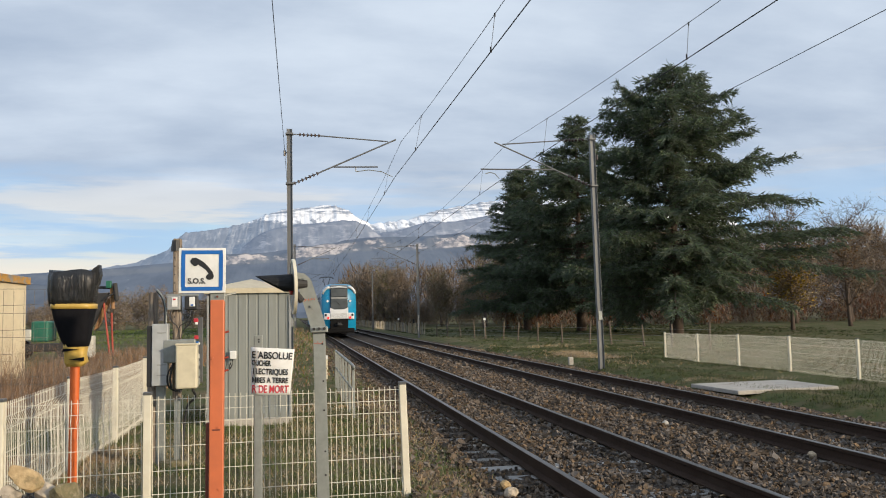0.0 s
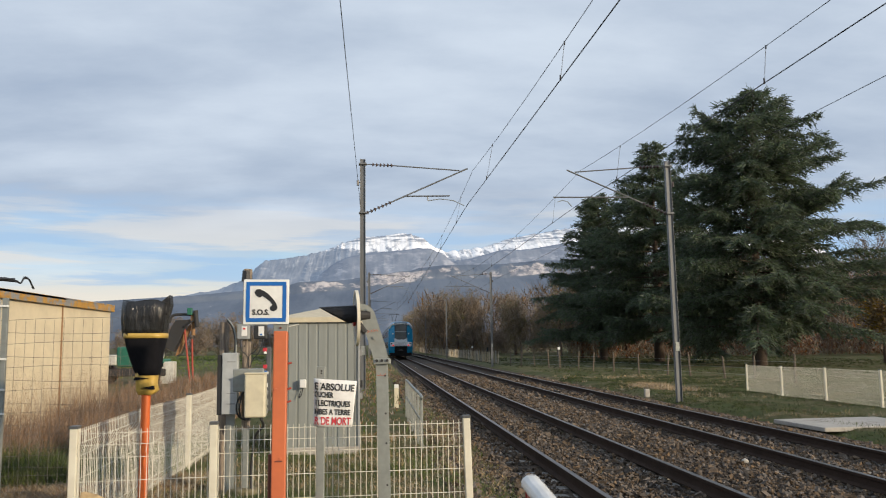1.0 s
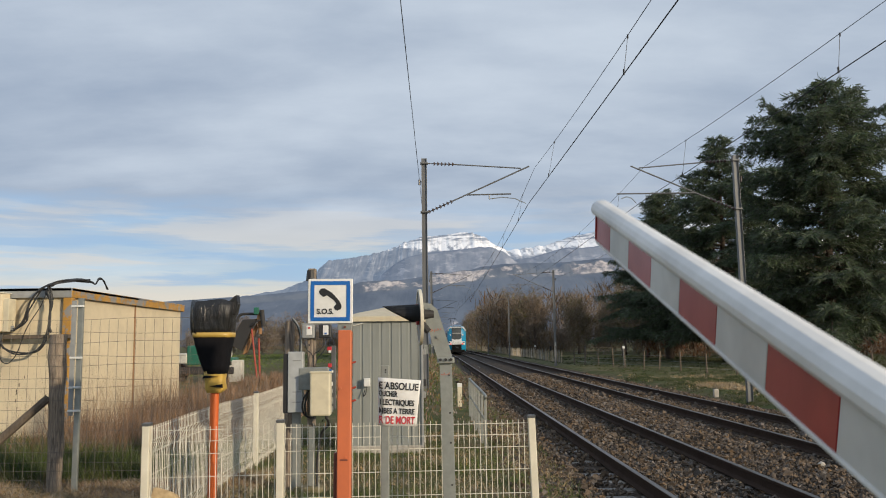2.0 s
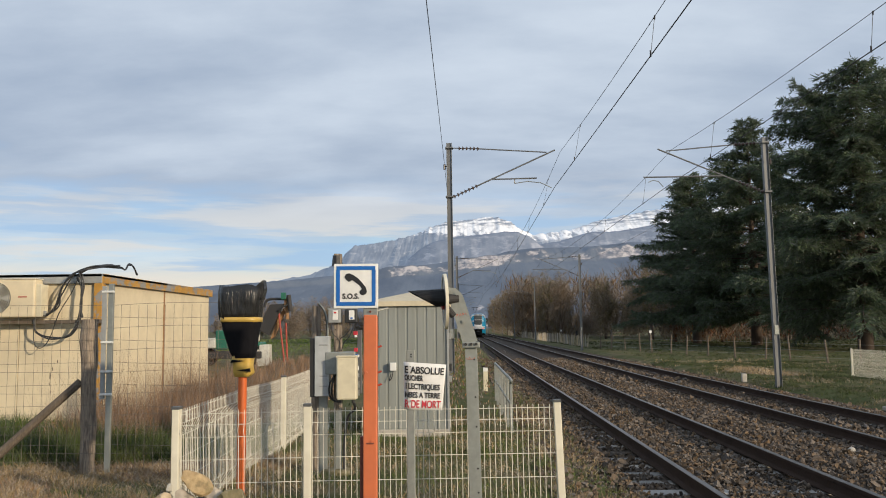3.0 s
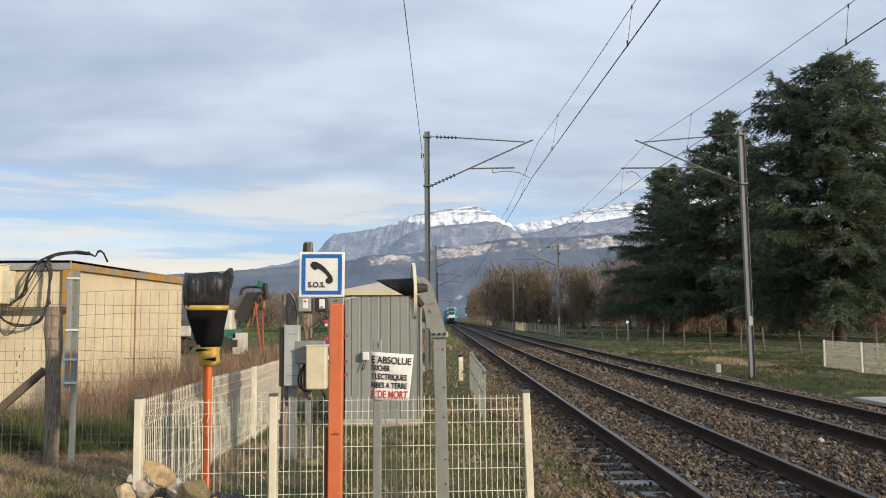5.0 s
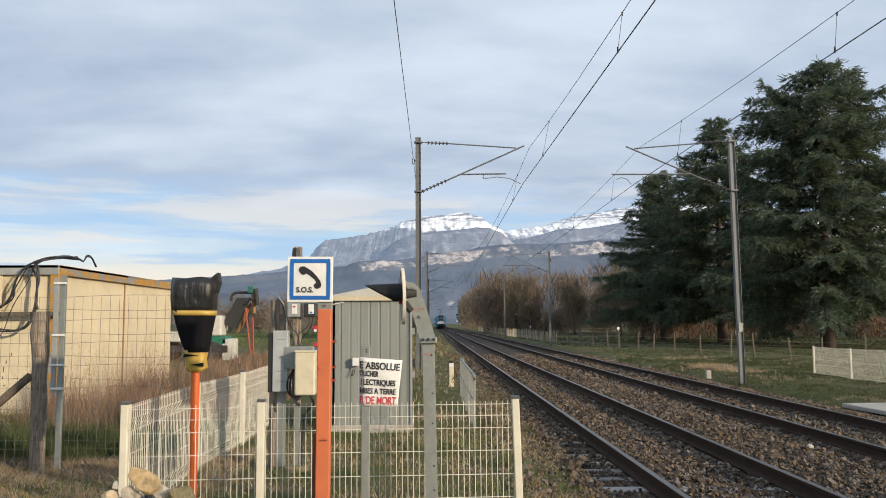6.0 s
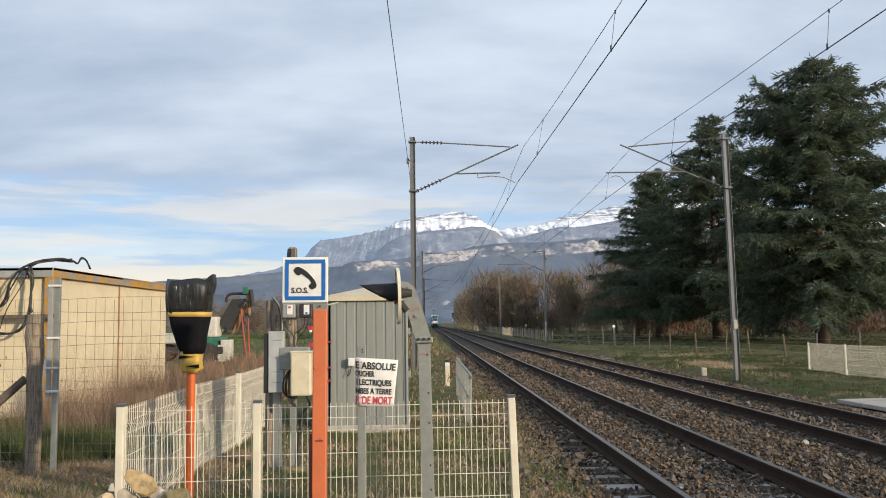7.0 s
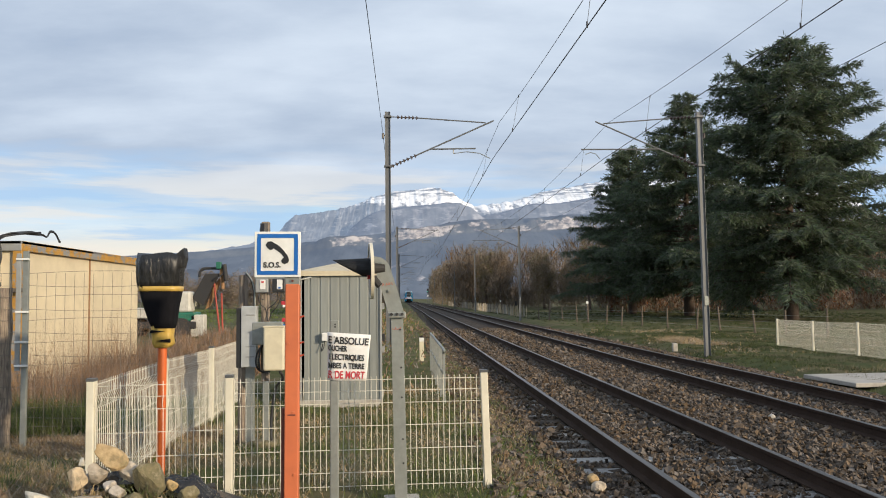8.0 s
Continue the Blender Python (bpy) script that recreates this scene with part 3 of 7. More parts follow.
def mountain_material(name, rock, forest, snow_z, snow_amount, haze, seed, walled=False):
    m = bpy.data.materials.new(name)
    m.use_nodes = True
    nt = m.node_tree
    nt.nodes.clear()
    N, L = nt.nodes.new, nt.links.new
    geo = N("ShaderNodeNewGeometry")
    sp, sn = N("ShaderNodeSeparateXYZ"), N("ShaderNodeSeparateXYZ")
    L(geo.outputs["Position"], sp.inputs[0])
    L(geo.outputs["Normal"], sn.inputs[0])

    def noise_at(scale, det, stretch=(1, 1, 1), tilt=0.0):
        mp = N("ShaderNodeMapping")
        mp.inputs["Scale"].default_value = stretch
        mp.inputs["Rotation"].default_value = (0, tilt, 0)
        mp.inputs["Location"].default_value = (seed, seed * 0.7, 0)
        L(geo.outputs["Position"], mp.inputs[0])
        n = N("ShaderNodeTexNoise")
        n.inputs["Scale"].default_value, n.inputs["Detail"].default_value, n.inputs["Roughness"].default_value = scale, det, 0.62
        L(mp.outputs[0], n.inputs["Vector"])
        return n.outputs[0]

    def ramp(v, lo, hi, a=0.0, b=1.0):
        n = N("ShaderNodeMapRange")
        L(v, n.inputs[0])
        for i, q in enumerate((lo, hi, a, b)):
            n.inputs[i + 1].default_value = q
        return n.outputs[0]

    def both(op, a, b):
        n = N("ShaderNodeMath")
        n.operation = op
        for i, v in enumerate((a, b)):
            if isinstance(v, float):
                n.inputs[i].default_value = v
            else:
                L(v, n.inputs[i])
        return n.outputs[0]

    def mix(f, a, b):
        n = N("ShaderNodeMix")
        n.data_type = "RGBA"
        L(f, n.inputs[0])
        for i, v in ((6, a), (7, b)):
            if isinstance(v, tuple):
                n.inputs[i].default_value = (*v, 1)
            else:
                L(v, n.inputs[i])
        return n.outputs[2]

    grain = noise_at(0.035, 9, (1, 0.08, 0.8))
    tone = mix(ramp(grain, 0.36, 0.64), rock, tuple(c * 0.55 for c in rock))
    # rock shows where the ground is steep, in broken patches
    if walled:
        broken = both("ADD", ramp(noise_at(0.026, 10, (0.7, 0.06, 1.5)), 0.3, 0.7, -0.75, 0.75), ramp(noise_at(0.006, 5, (1, 0.06, 0.8)), 0.3, 0.7, -0.6, 0.6))
        wall = N("ShaderNodeAttribute")
        wall.attribute_name = "bare_rock"
        steep = ramp(both("ADD", wall.outputs["Fac"], broken), 0.80, 1.18)
        tone = mix(ramp(noise_at(0.045, 9, (0.9, 0.06, 1.1)), 0.42, 0.58), rock, tuple(c * 0.40 for c in rock))
    else:
        steep = ramp(both("ADD", sn.outputs[2], ramp(noise_at(0.022, 10, (0.7, 0.08, 1.8)), 0.3, 0.7, 0.42, -0.42)), 0.74, 0.56)
    woods = mix(ramp(noise_at(0.011, 10, (1, 0.1, 1.2)), 0.40, 0.62), forest, tuple(c * 0.55 for c in forest))
    col = mix(steep, woods, tone)
    if snow_amount:
        # a closed field of snow under a banded rocky crest, thin streaks below and towards the low end of the ridge
        line = ramp(sp.outputs[0], -420.0, 20.0, 75.0, 0.0)
        height = both("SUBTRACT", both("ADD", sp.outputs[2], ramp(noise_at(0.012, 9, (1, 0.1, 1)), 0.0, 1.0, -70.0, 70.0)), line)
        field = ramp(height, snow_z - 10, snow_z + 10)
        crest = ramp(both("ADD", sp.outputs[2], ramp(noise_at(0.02, 6, (1, 0.1, 1)), 0.0, 1.0, -30.0, 30.0)), snow_z + 62, snow_z + 92)
        bands = ramp(noise_at(0.030, 7, (0.35, 0.05, 2.4), 0.12), 0.44, 0.54)
        bare = both("MULTIPLY", crest, bands)
        spots = both("MULTIPLY", ramp(noise_at(0.028, 8, (1, 0.08, 0.9), 0.5), 0.52, 0.60), ramp(height, snow_z + 90, snow_z + 20, 0.25, 0.9))
        streaks = both("MULTIPLY", ramp(noise_at(0.030, 8, (1.2, 0.05, 0.34), 0.35), 0.53, 0.66), ramp(sp.outputs[2], snow_z - 170, snow_z - 30, 0.0, 0.34))
        snow = both("MULTIPLY", field, both("SUBTRACT", 1.0, both("MAXIMUM", bare, spots)))
        col = mix(both("MAXIMUM", snow, streaks), col, (0.72, 0.70, 0.68))
    p = N("ShaderNodeBsdfPrincipled")
    L(col, p.inputs["Base Color"])
    p.inputs["Roughness"].default_value = 0.95
    p.inputs["Specular IOR Level"].default_value = 0.05
    b = N("ShaderNodeBump")
    b.inputs["Strength"].default_value, b.inputs["Distance"].default_value = 0.22, 10.0
    L(noise_at(0.02, 9, (1, 0.08, 0.7)), b.inputs["Height"])
    L(b.outputs[0], p.inputs["Normal"])
    # aerial haze is put in as an even bluish glow of the whole slope
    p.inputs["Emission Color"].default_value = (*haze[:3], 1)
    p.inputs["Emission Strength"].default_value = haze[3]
    o = N("ShaderNodeOutputMaterial")
    L(p.outputs[0], o.inputs[0])
    return m


def mountain(name, dist, depth, ridge, material, label, cliff, relief, seed, grid=(420, 80), fine=(-900, 1500)):
    """A range across the line's far end: ridge gives (x, height) at a few places, cliff the share of height that is a rock face."""
    rx, rz = zip(*ridge)
    us = np.concatenate([np.linspace(rx[0], fine[0], 60)[:-1], np.linspace(fine[0], fine[1], grid[0]), np.linspace(fine[1], rx[-1], 40)[1:]])
    vs = np.linspace(0, 1, grid[1])
    if cliff:
        vs = np.concatenate([np.linspace(0, 0.72, 36)[:-1], np.linspace(0.72, 0.94, grid[1] - 45), np.linspace(0.94, 1, 11)[1:]])
    bare = []
    ridge_z = np.interp(us, rx, rz)
    k = np.exp(-np.linspace(-2, 2, 5) ** 2)
    ridge_z = np.convolve(np.pad(ridge_z, 2, mode="edge"), k / k.sum(), "valid")
    ridge_z = ridge_z + relief * 0.10 * np.array([noise.fractal(Vector((u * 0.03, seed, 1.0)), 0.6, 2.0, 5) for u in us])
    walls = np.array([0.85 + 0.9 * noise.fractal(Vector((u * 0.006 + seed, 3.0, seed)), 0.9, 2.1, 4) for u in us])
    verts = []
    for v in vs:
        for u, top, wall in zip(us, ridge_z, walls):
            n1 = noise.fractal(Vector((u * 0.0026 + seed, v * 2.2, seed)), 1.0, 2.1, 6)
            n2 = noise.fractal(Vector((u * 0.016 + seed, v * 6.0, seed + 5)), 0.75, 2.1, 6)
            low = v ** 1.15
            if cliff:
                # slope, broken wall, slope again; the wall runs down to the left
                edge = 0.80 + 0.02 * n1 + 0.004 * n2 + 0.05 * float(smooth(150, 450, u))
                share = cliff * min(1.2, max(0.12, wall))
                foot = 0.92 - cliff * 0.9
                rise = float(smooth(edge, edge + 0.030, v))
                bare.append(float(smooth(0.02, 0.2, rise) * smooth(1.0, 0.9, rise) * smooth(-330, -220, u)) * min(1.0, 0.15 + max(0.0, wall)))
                n2 *= 0.12
                low = foot * v / edge if v < edge else foot + share * rise + (1 - foot - share) * (v - edge) / (1 - edge)
            z = top * min(1.0, low) + relief * (n1 * 0.8 + n2 * 0.45) * (0.10 + 1.1 * v * (1 - 0.97 * v))
            y = dist - depth * (1 - v) + relief * 0.7 * n1
            verts.append((u + relief * 0.15 * n2, y, z if v > 0 else -5))
            if not cliff:
                bare.append(0.0)
    # the far side falls away behind the ridge
    verts += [(u, dist + depth * 0.4, -5) for u in us]
    n = len(us)
    i, j = np.meshgrid(np.arange(len(vs)), np.arange(n - 1), indexing="ij")
    a = (i * n + j).ravel()
    ob = raw(name, verts, np.stack([a, a + 1, a + n + 1, a + n], 1), material, smooth=True)
    ob.data.attributes.new("bare_rock", "FLOAT", "POINT").data.foreach_set("value", bare + [0.0] * n)
    return tagged(ob, label, "mountain", kind="structure")


def mountains():
    # fourth-last to last values before the seed: haze glow colour and its strength
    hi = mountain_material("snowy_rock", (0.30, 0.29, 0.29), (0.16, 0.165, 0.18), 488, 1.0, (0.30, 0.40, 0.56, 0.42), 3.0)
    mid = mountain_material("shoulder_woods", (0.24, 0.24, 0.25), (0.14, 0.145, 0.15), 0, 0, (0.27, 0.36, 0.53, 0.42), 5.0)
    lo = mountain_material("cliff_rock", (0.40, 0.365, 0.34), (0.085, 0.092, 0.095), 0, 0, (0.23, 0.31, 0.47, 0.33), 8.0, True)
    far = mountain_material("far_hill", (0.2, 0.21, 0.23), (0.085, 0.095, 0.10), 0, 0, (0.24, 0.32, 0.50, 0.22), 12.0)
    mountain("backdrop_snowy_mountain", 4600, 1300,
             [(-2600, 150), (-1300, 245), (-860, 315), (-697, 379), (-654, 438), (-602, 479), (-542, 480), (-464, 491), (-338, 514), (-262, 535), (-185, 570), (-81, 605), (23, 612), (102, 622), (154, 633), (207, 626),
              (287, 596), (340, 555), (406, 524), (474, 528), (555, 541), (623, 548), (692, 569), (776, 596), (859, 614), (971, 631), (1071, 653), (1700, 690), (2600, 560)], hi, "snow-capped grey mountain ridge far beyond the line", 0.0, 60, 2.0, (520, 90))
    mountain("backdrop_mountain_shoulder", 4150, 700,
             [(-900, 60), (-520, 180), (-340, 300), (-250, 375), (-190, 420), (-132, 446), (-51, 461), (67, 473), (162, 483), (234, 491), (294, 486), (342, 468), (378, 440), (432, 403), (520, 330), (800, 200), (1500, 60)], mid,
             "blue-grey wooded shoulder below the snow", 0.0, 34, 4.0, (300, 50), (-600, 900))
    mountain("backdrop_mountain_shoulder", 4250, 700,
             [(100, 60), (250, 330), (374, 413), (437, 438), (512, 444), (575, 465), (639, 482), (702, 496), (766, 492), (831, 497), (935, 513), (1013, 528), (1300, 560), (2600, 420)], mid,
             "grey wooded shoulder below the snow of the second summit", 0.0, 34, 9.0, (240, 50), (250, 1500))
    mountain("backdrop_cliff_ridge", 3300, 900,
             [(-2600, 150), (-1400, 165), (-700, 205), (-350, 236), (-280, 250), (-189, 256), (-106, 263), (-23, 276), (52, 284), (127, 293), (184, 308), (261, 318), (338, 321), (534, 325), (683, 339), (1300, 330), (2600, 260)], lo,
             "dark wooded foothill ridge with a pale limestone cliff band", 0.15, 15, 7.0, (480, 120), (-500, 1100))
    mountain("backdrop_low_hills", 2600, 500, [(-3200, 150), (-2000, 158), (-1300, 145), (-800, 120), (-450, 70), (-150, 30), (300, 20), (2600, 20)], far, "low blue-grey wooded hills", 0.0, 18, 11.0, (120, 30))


ground()
track_bed()
tracks()
mountains()

# ---- overhead line ----


def insulator_in(bm, a, b, n=7):
    a, b = Vector(a), Vector(b)
    rod_in(bm, a, b, 0.018, seg=6)
    d = (b - a) / n
    for k in range(n):
        rod_in(bm, a + d * (k + 0.2), a + d * (k + 0.65), 0.075, 0.035, 8)


def mast(y, side):
    """A mast with its cantilever; side 1 reaches towards +x, -1 towards -x. Its base is at the origin."""
    s = side
    root = thing("catenary_mast", "grey steel catenary mast with a tubular cantilever arm", "catenary mast", "catenary masts")
    bm = bmesh.new()
    for dx in (-0.085, 0.085):
        box_in(bm, (dx, 0, 3.9), (0.014, 0.17, 8.9), 0.003)
    box_in(bm, (0, -0.03, 3.9), (0.17, 0.012, 8.9))
    part("post", bm, M["pole_steel"], root)
    boxed("footing", (0, 0, -0.42), (0.6, 0.6, 0.45), M["concrete"], root, "square concrete footing", 0.03)
    bm = bmesh.new()
    tip = Vector((3.42 * s, 0, 7.98))
    low = Vector((0.12 * s, 0, 6.5))
    d = (tip - low).normalized()
    rod_in(bm, low + d * 0.9, tip + d * 0.18, 0.026)
    part("strut_tube", bm, M["pole_steel"], root)
    bm = bmesh.new()
    insulator_in(bm, low, low + d * 0.95)
    part("strut_insulator", bm, M["insulator"], root, "dark ribbed insulator")
    bm = bmesh.new()
    rod_in(bm, (1.0 * s, 0, 8.14), (3.3 * s, 0, 7.98), 0.022)
    rod_in(bm, (0.1 * s, 0, 8.18), (0.35 * s, 0, 8.17), 0.018)
    part("top_tube", bm, M["pole_steel"], root)
    bm = bmesh.new()
    insulator_in(bm, (0.3 * s, 0, 8.17), (1.05 * s, 0, 8.14), 6)
    part("top_insulator", bm, M["insulator"], root, "dark ribbed insulator")
    bm = bmesh.new()
    rod_in(bm, (1.45 * s, 0, 7.08), ((2.95 if s > 0 else 4.1) * s, 0, 7.10), 0.025)
    rod_in(bm, (2.2 * s, 0, 7.08), (2.2 * s, 0, 6.93), 0.018)
    part("registration_tube", bm, M["pole_steel"], root)
    bm = bmesh.new()
    x0 = 2.2 if s > 0 else 3.95
    e = 3.45
    tube_in(bm, [(x0 * s, 0, 6.93), ((x0 + (e - x0) * 0.35) * s, 0, 6.99), ((x0 + (e - x0) * 0.7) * s, 0, 6.94), (e * s, 0, 6.76)], 0.014)
    part("steady_arm", bm, M["galvanised"], root)
    for z in (6.5, 8.18):
        boxed("clamp", (0.0, 0, z), (0.26, 0.24, 0.06), M["pole_steel"], root, bevel=0.01)
    rodded("feeder_bracket", (-0.08 * s, 0, 7.55), (-0.17 * s, 0, 7.55), 0.02, M["pole_steel"], root)
    bm = bmesh.new()
    rod_in(bm, (-0.16 * s, 0, 7.44), (-0.16 * s, 0, 7.62), 0.04)
    part("feeder_insulator", bm, M["insulator"], root)
    bm = bmesh.new()
    box_in(bm, (0, -0.095, 1.9), (0.13, 0.008, 0.30), 0.002)
    part("number_plate", bm, M["galvanised"], root, "small pale plate")
    return root


def masts():
    first = {}
    for y in POLE_Y:
        for x, s in ((-3.67, 1), (7.03, -1)):
            m = pose(x + float(line_x(y)), y, -0.40, 0, -0.5 if (s < 0 and y < 30) else 0, 0)
            if s in first:
                copy_thing(first[s], m)
            else:
                first[s] = mast(y, s)
                first[s].matrix_basis = m


def span(a, b, sag, n=14):
    a, b = Vector(a), Vector(b)
    return [a.lerp(b, i / n) - Vector((0, 0, 4 * sag * (i / n) * (1 - i / n))) for i in range(n + 1)]


def wires():
    ys = [-16.6] + list(POLE_Y)
    for cx, zig, label in ((0.1, 0.24, "over the first track"), (3.85, 0.18, "over the second track")):
        line = thing("overhead_line", "thin dark overhead wires with droppers " + label, "overhead line", "overhead lines")
        for y0, y1 in zip(ys, ys[1:]):
            k = POLE_Y.index(y1)
            z0, z1 = zig * (-1) ** k, zig * (-1) ** (k + 1)
            x0, x1 = cx + float(line_x(y0)), cx + float(line_x(y1))
            carrier = span((x0, y0, 7.6), (x1, y1, 7.6), 0.67)
            contact = span((x0 + z0, y0, 6.36), (x1 + z1, y1, 6.36), 0.03)
            bm = bmesh.new()
            tube_in(bm, carrier, 0.0068, 6)
            part("carrier_wire", bm, M["wire"], line)
            bm = bmesh.new()
            tube_in(bm, contact, 0.0105, 6)
            part("contact_wire", bm, M["wire"], line)
            if y1 < 120:
                for i in range(5):
                    t = (3.9 + 8.85 * i) / 43.9
                    a = carrier[0].lerp(carrier[-1], t) - Vector((0, 0, 4 * 0.67 * t * (1 - t)))
                    b = contact[0].lerp(contact[-1], t) - Vector((0, 0, 4 * 0.03 * t * (1 - t)))
                    bm = bmesh.new()
                    rod_in(bm, a, b, 0.005, seg=5)
                    rod_in(bm, b - Vector((0, 0, 0.02)), b + Vector((0, 0, 0.09)), 0.016, seg=6)
                    rod_in(bm, a - Vector((0, 0, 0.05)), a + Vector((0, 0, 0.02)), 0.014, seg=6)
                    part("dropper", bm, M["wire"], line)
    for x in (-3.83, 7.19):
        bm = bmesh.new()
        pts = []
        for y0, y1 in zip(ys[:5], ys[1:6]):
            pts += span((x, y0, 7.2), (x, y1, 7.2), 0.18)[:-1]
        pts.append(Vector((x, ys[5], 7.2)))
        tube_in(bm, pts, 0.0080, 6)
        tagged(linked("feeder_wire", bm, M["wire"], smooth=True), "single dark feeder wire strung along the masts", "wire", "feeder wires")


masts()
wires()

# ---- train ----


def train():
    """A double-deck trainset seen from its tail; the origin is on the rails under its end face, the body runs along +y."""
    root = thing("passenger_train", "blue and white double-deck passenger train on the nearer track", "train")

    def section(y, half, top, low, crown):
        pts = []
        for k in range(17):
            a = math.pi * k / 16
            c, s = math.cos(a), math.sin(a)
            pts.append((half * math.copysign(abs(c) ** 0.45, c), y, low + 2.2 + (top - low - 2.2) * abs(s) ** crown))
        pts += [(-half, y, low + 1.2), (-half * 0.97, y, low), (half * 0.97, y, low), (half, y, low + 1.2)]
        return pts

    def shell(rings):
        bm = bmesh.new()
        rows = [[bm.verts.new(p) for p in r] for r in rings]
        n = len(rows[0])
        for a, b in zip(rows, rows[1:]):
            for k in range(n):
                bm.faces.new((a[k], a[(k + 1) % n], b[(k + 1) % n], b[k]))
        bm.faces.new(rows[0])
        bm.faces.new(rows[-1][::-1])
        return bm

    part("tail_end", shell([section(0.0, 1.40, 4.26, 0.62, 0.75), section(0.25, 1.46, 4.38, 0.5, 0.7), section(0.9, 1.48, 4.44, 0.45, 0.62), section(3.2, 1.48, 4.46, 0.4, 0.6)]),
         M["train_blue"], root, "bright blue rounded cab end", smooth=True)
    coach_l = 23.5
    for k in range(3):
        y0 = 3.2 + k * (coach_l + 0.6)
        # the grey holds the shade on the coach's flank
        coach = part("coach", shell([section(y0 + 0.02, 1.46, 4.42, 0.4, 0.6), section(y0 + coach_l, 1.46, 4.42, 0.4, 0.6)]), M["train_grey_and_shade"], root, "ribbed coach, shade on its flank put in as grey", smooth=False)
        for s in (-1, 1):
            for z in (1.55, 3.05):
                bm = bmesh.new()
                for i in range(9):
                    box_in(bm, (s * 1.462, y0 + 2.6 + i * 2.35, z), (0.02, 1.7, 0.72), 0)
                part("window_row", bm, M["train_glass"], coach)
            bm = bmesh.new()
            box_in(bm, (s * 1.463, y0 + coach_l / 2, 0.85), (0.012, coach_l - 0.1, 0.55), 0)
            box_in(bm, (s * 1.463, y0 + coach_l / 2, 2.30), (0.012, coach_l - 0.1, 0.5), 0)
            part("blue_band", bm, M["train_blue"], coach)
        bm = bmesh.new()
        box_in(bm, (0, y0 + coach_l + 0.3, 2.3), (2.3, 0.7, 3.3), 0.05)
        part("gangway_bellows", bm, M["train_dark"], root)
        for yb in (y0 + 1.8, y0 + coach_l - 3):
            bogie = part("bogie", (lambda b: (box_in(b, (0, yb, 0.55), (2.1, 3.0, 0.35), 0.03), b)[1])(bmesh.new()), M["train_dark"], root)
            for dy in (-1.1, 1.1):
                for s in (-0.75, 0.75):
                    rodded("wheel", (s - 0.065, yb + dy, 0.45), (s + 0.065, yb + dy, 0.45), 0.45, M["train_dark"], bogie, seg=20)
    # end face
    bm = bmesh.new()
    box_in(bm, (0, -0.06, 3.14), (1.46, 0.16, 1.86), 0.06)
    part("windscreen_mask", bm, M["train_dark"], root, "black window surround")
    boxed("windscreen", (0, -0.15, 2.72), (1.36, 0.04, 0.84), M["train_glass_sky"], root, bevel=0.015)
    boxed("upper_window", (0, -0.15, 3.66), (1.34, 0.04, 0.64), M["train_glass_sky"], root, bevel=0.015)
    boxed("destination_display", (0, -0.155, 3.22), (1.34, 0.03, 0.13), M["box_grey"], root, bevel=0.01)
    bm = bmesh.new()
    box_in(bm, (0, -0.10, 1.85), (1.54, 0.20, 0.80), 0.06)
    for s in (-1, 1):
        prism_in(bm, [(s * 0.30, 2.20), (s * 0.76, 2.20), (s * 0.76, 2.42)][::s], 0.18, Matrix.Translation((0, -0.10, 0)))
    part("nose_panel", bm, M["train_white"], root, "white nose panel")
    bm = bmesh.new()
    for k in range(6):
        box_in(bm, (0, -0.206, 1.52 + 0.075 * k), (1.36, 0.008, 0.020), 0)
    part("grille", bm, M["box_grey"], root)
    boxed("roof_cap", (0, 0.05, 4.22), (1.46, 0.34, 0.20), M["train_grey_and_shade"], root, "grey roof cap", 0.07)
    # a black block put in for the dark, shaded underframe
    boxed("underframe_shade", (0, -0.02, 0.50), (2.60, 0.24, 0.34), M["shade_black"], root, "black block for the shaded underframe", 0.06)
    for s in (-1, 1):
        bm = bmesh.new()
        box_in(bm, (s * 1.02, -0.06, 1.68), (0.52, 0.20, 0.56), 0.08)
        part("lamp_cluster", bm, M["train_white"], root, "white lamp housing")
        bm = bmesh.new()
        rod_in(bm, (s * 0.92, -0.15, 1.56), (s * 0.92, -0.19, 1.56), 0.10, seg=16)
        part("tail_lamp", bm, M["lamp_red"], root, "red tail lamp")
        bm = bmesh.new()
        rod_in(bm, (s * 1.12, -0.15, 1.78), (s * 1.12, -0.19, 1.78), 0.10, seg=16)
        part("headlamp", bm, M["train_glass"], root, "dark headlamp glass")
        bm = bmesh.new()
        rod_in(bm, (s * 0.95, -0.03, 2.96), (s * 0.95, -0.09, 2.96), 0.10, seg=16)
        part("marker_roundel", bm, M["sign_white"], root)
        bm = bmesh.new()
        tube_in(bm, [(s * 0.78, -0.08, 4.16), (s * 1.06, -0.05, 4.06), (s * 1.26, 0.0, 3.86), (s * 1.36, 0.05, 3.58)], 0.11, 6)
        part("corner_stripe", bm, M["train_white"], root, smooth=True)
    bm = bmesh.new()
    tube_in(bm, [(-0.95, 0.12, 3.98), (-0.6, -0.02, 4.12), (0, -0.05, 4.17), (0.6, -0.02, 4.12), (0.95, 0.12, 3.98)], 0.10, 8)
    part("roof_visor", bm, M["train_white"], root, "pale grey roof edge", smooth=True)
    # a solid block, blackened for the shade inside the hollow
    bm = bmesh.new()
    box_in(bm, (0, -0.05, 0.98), (1.50, 0.2, 0.90), 0.04)
    part("coupler_recess", bm, M["shade_black"], root)
    bm = bmesh.new()
    box_in(bm, (0, -0.30, 1.02), (0.34, 0.4, 0.24), 0.04)
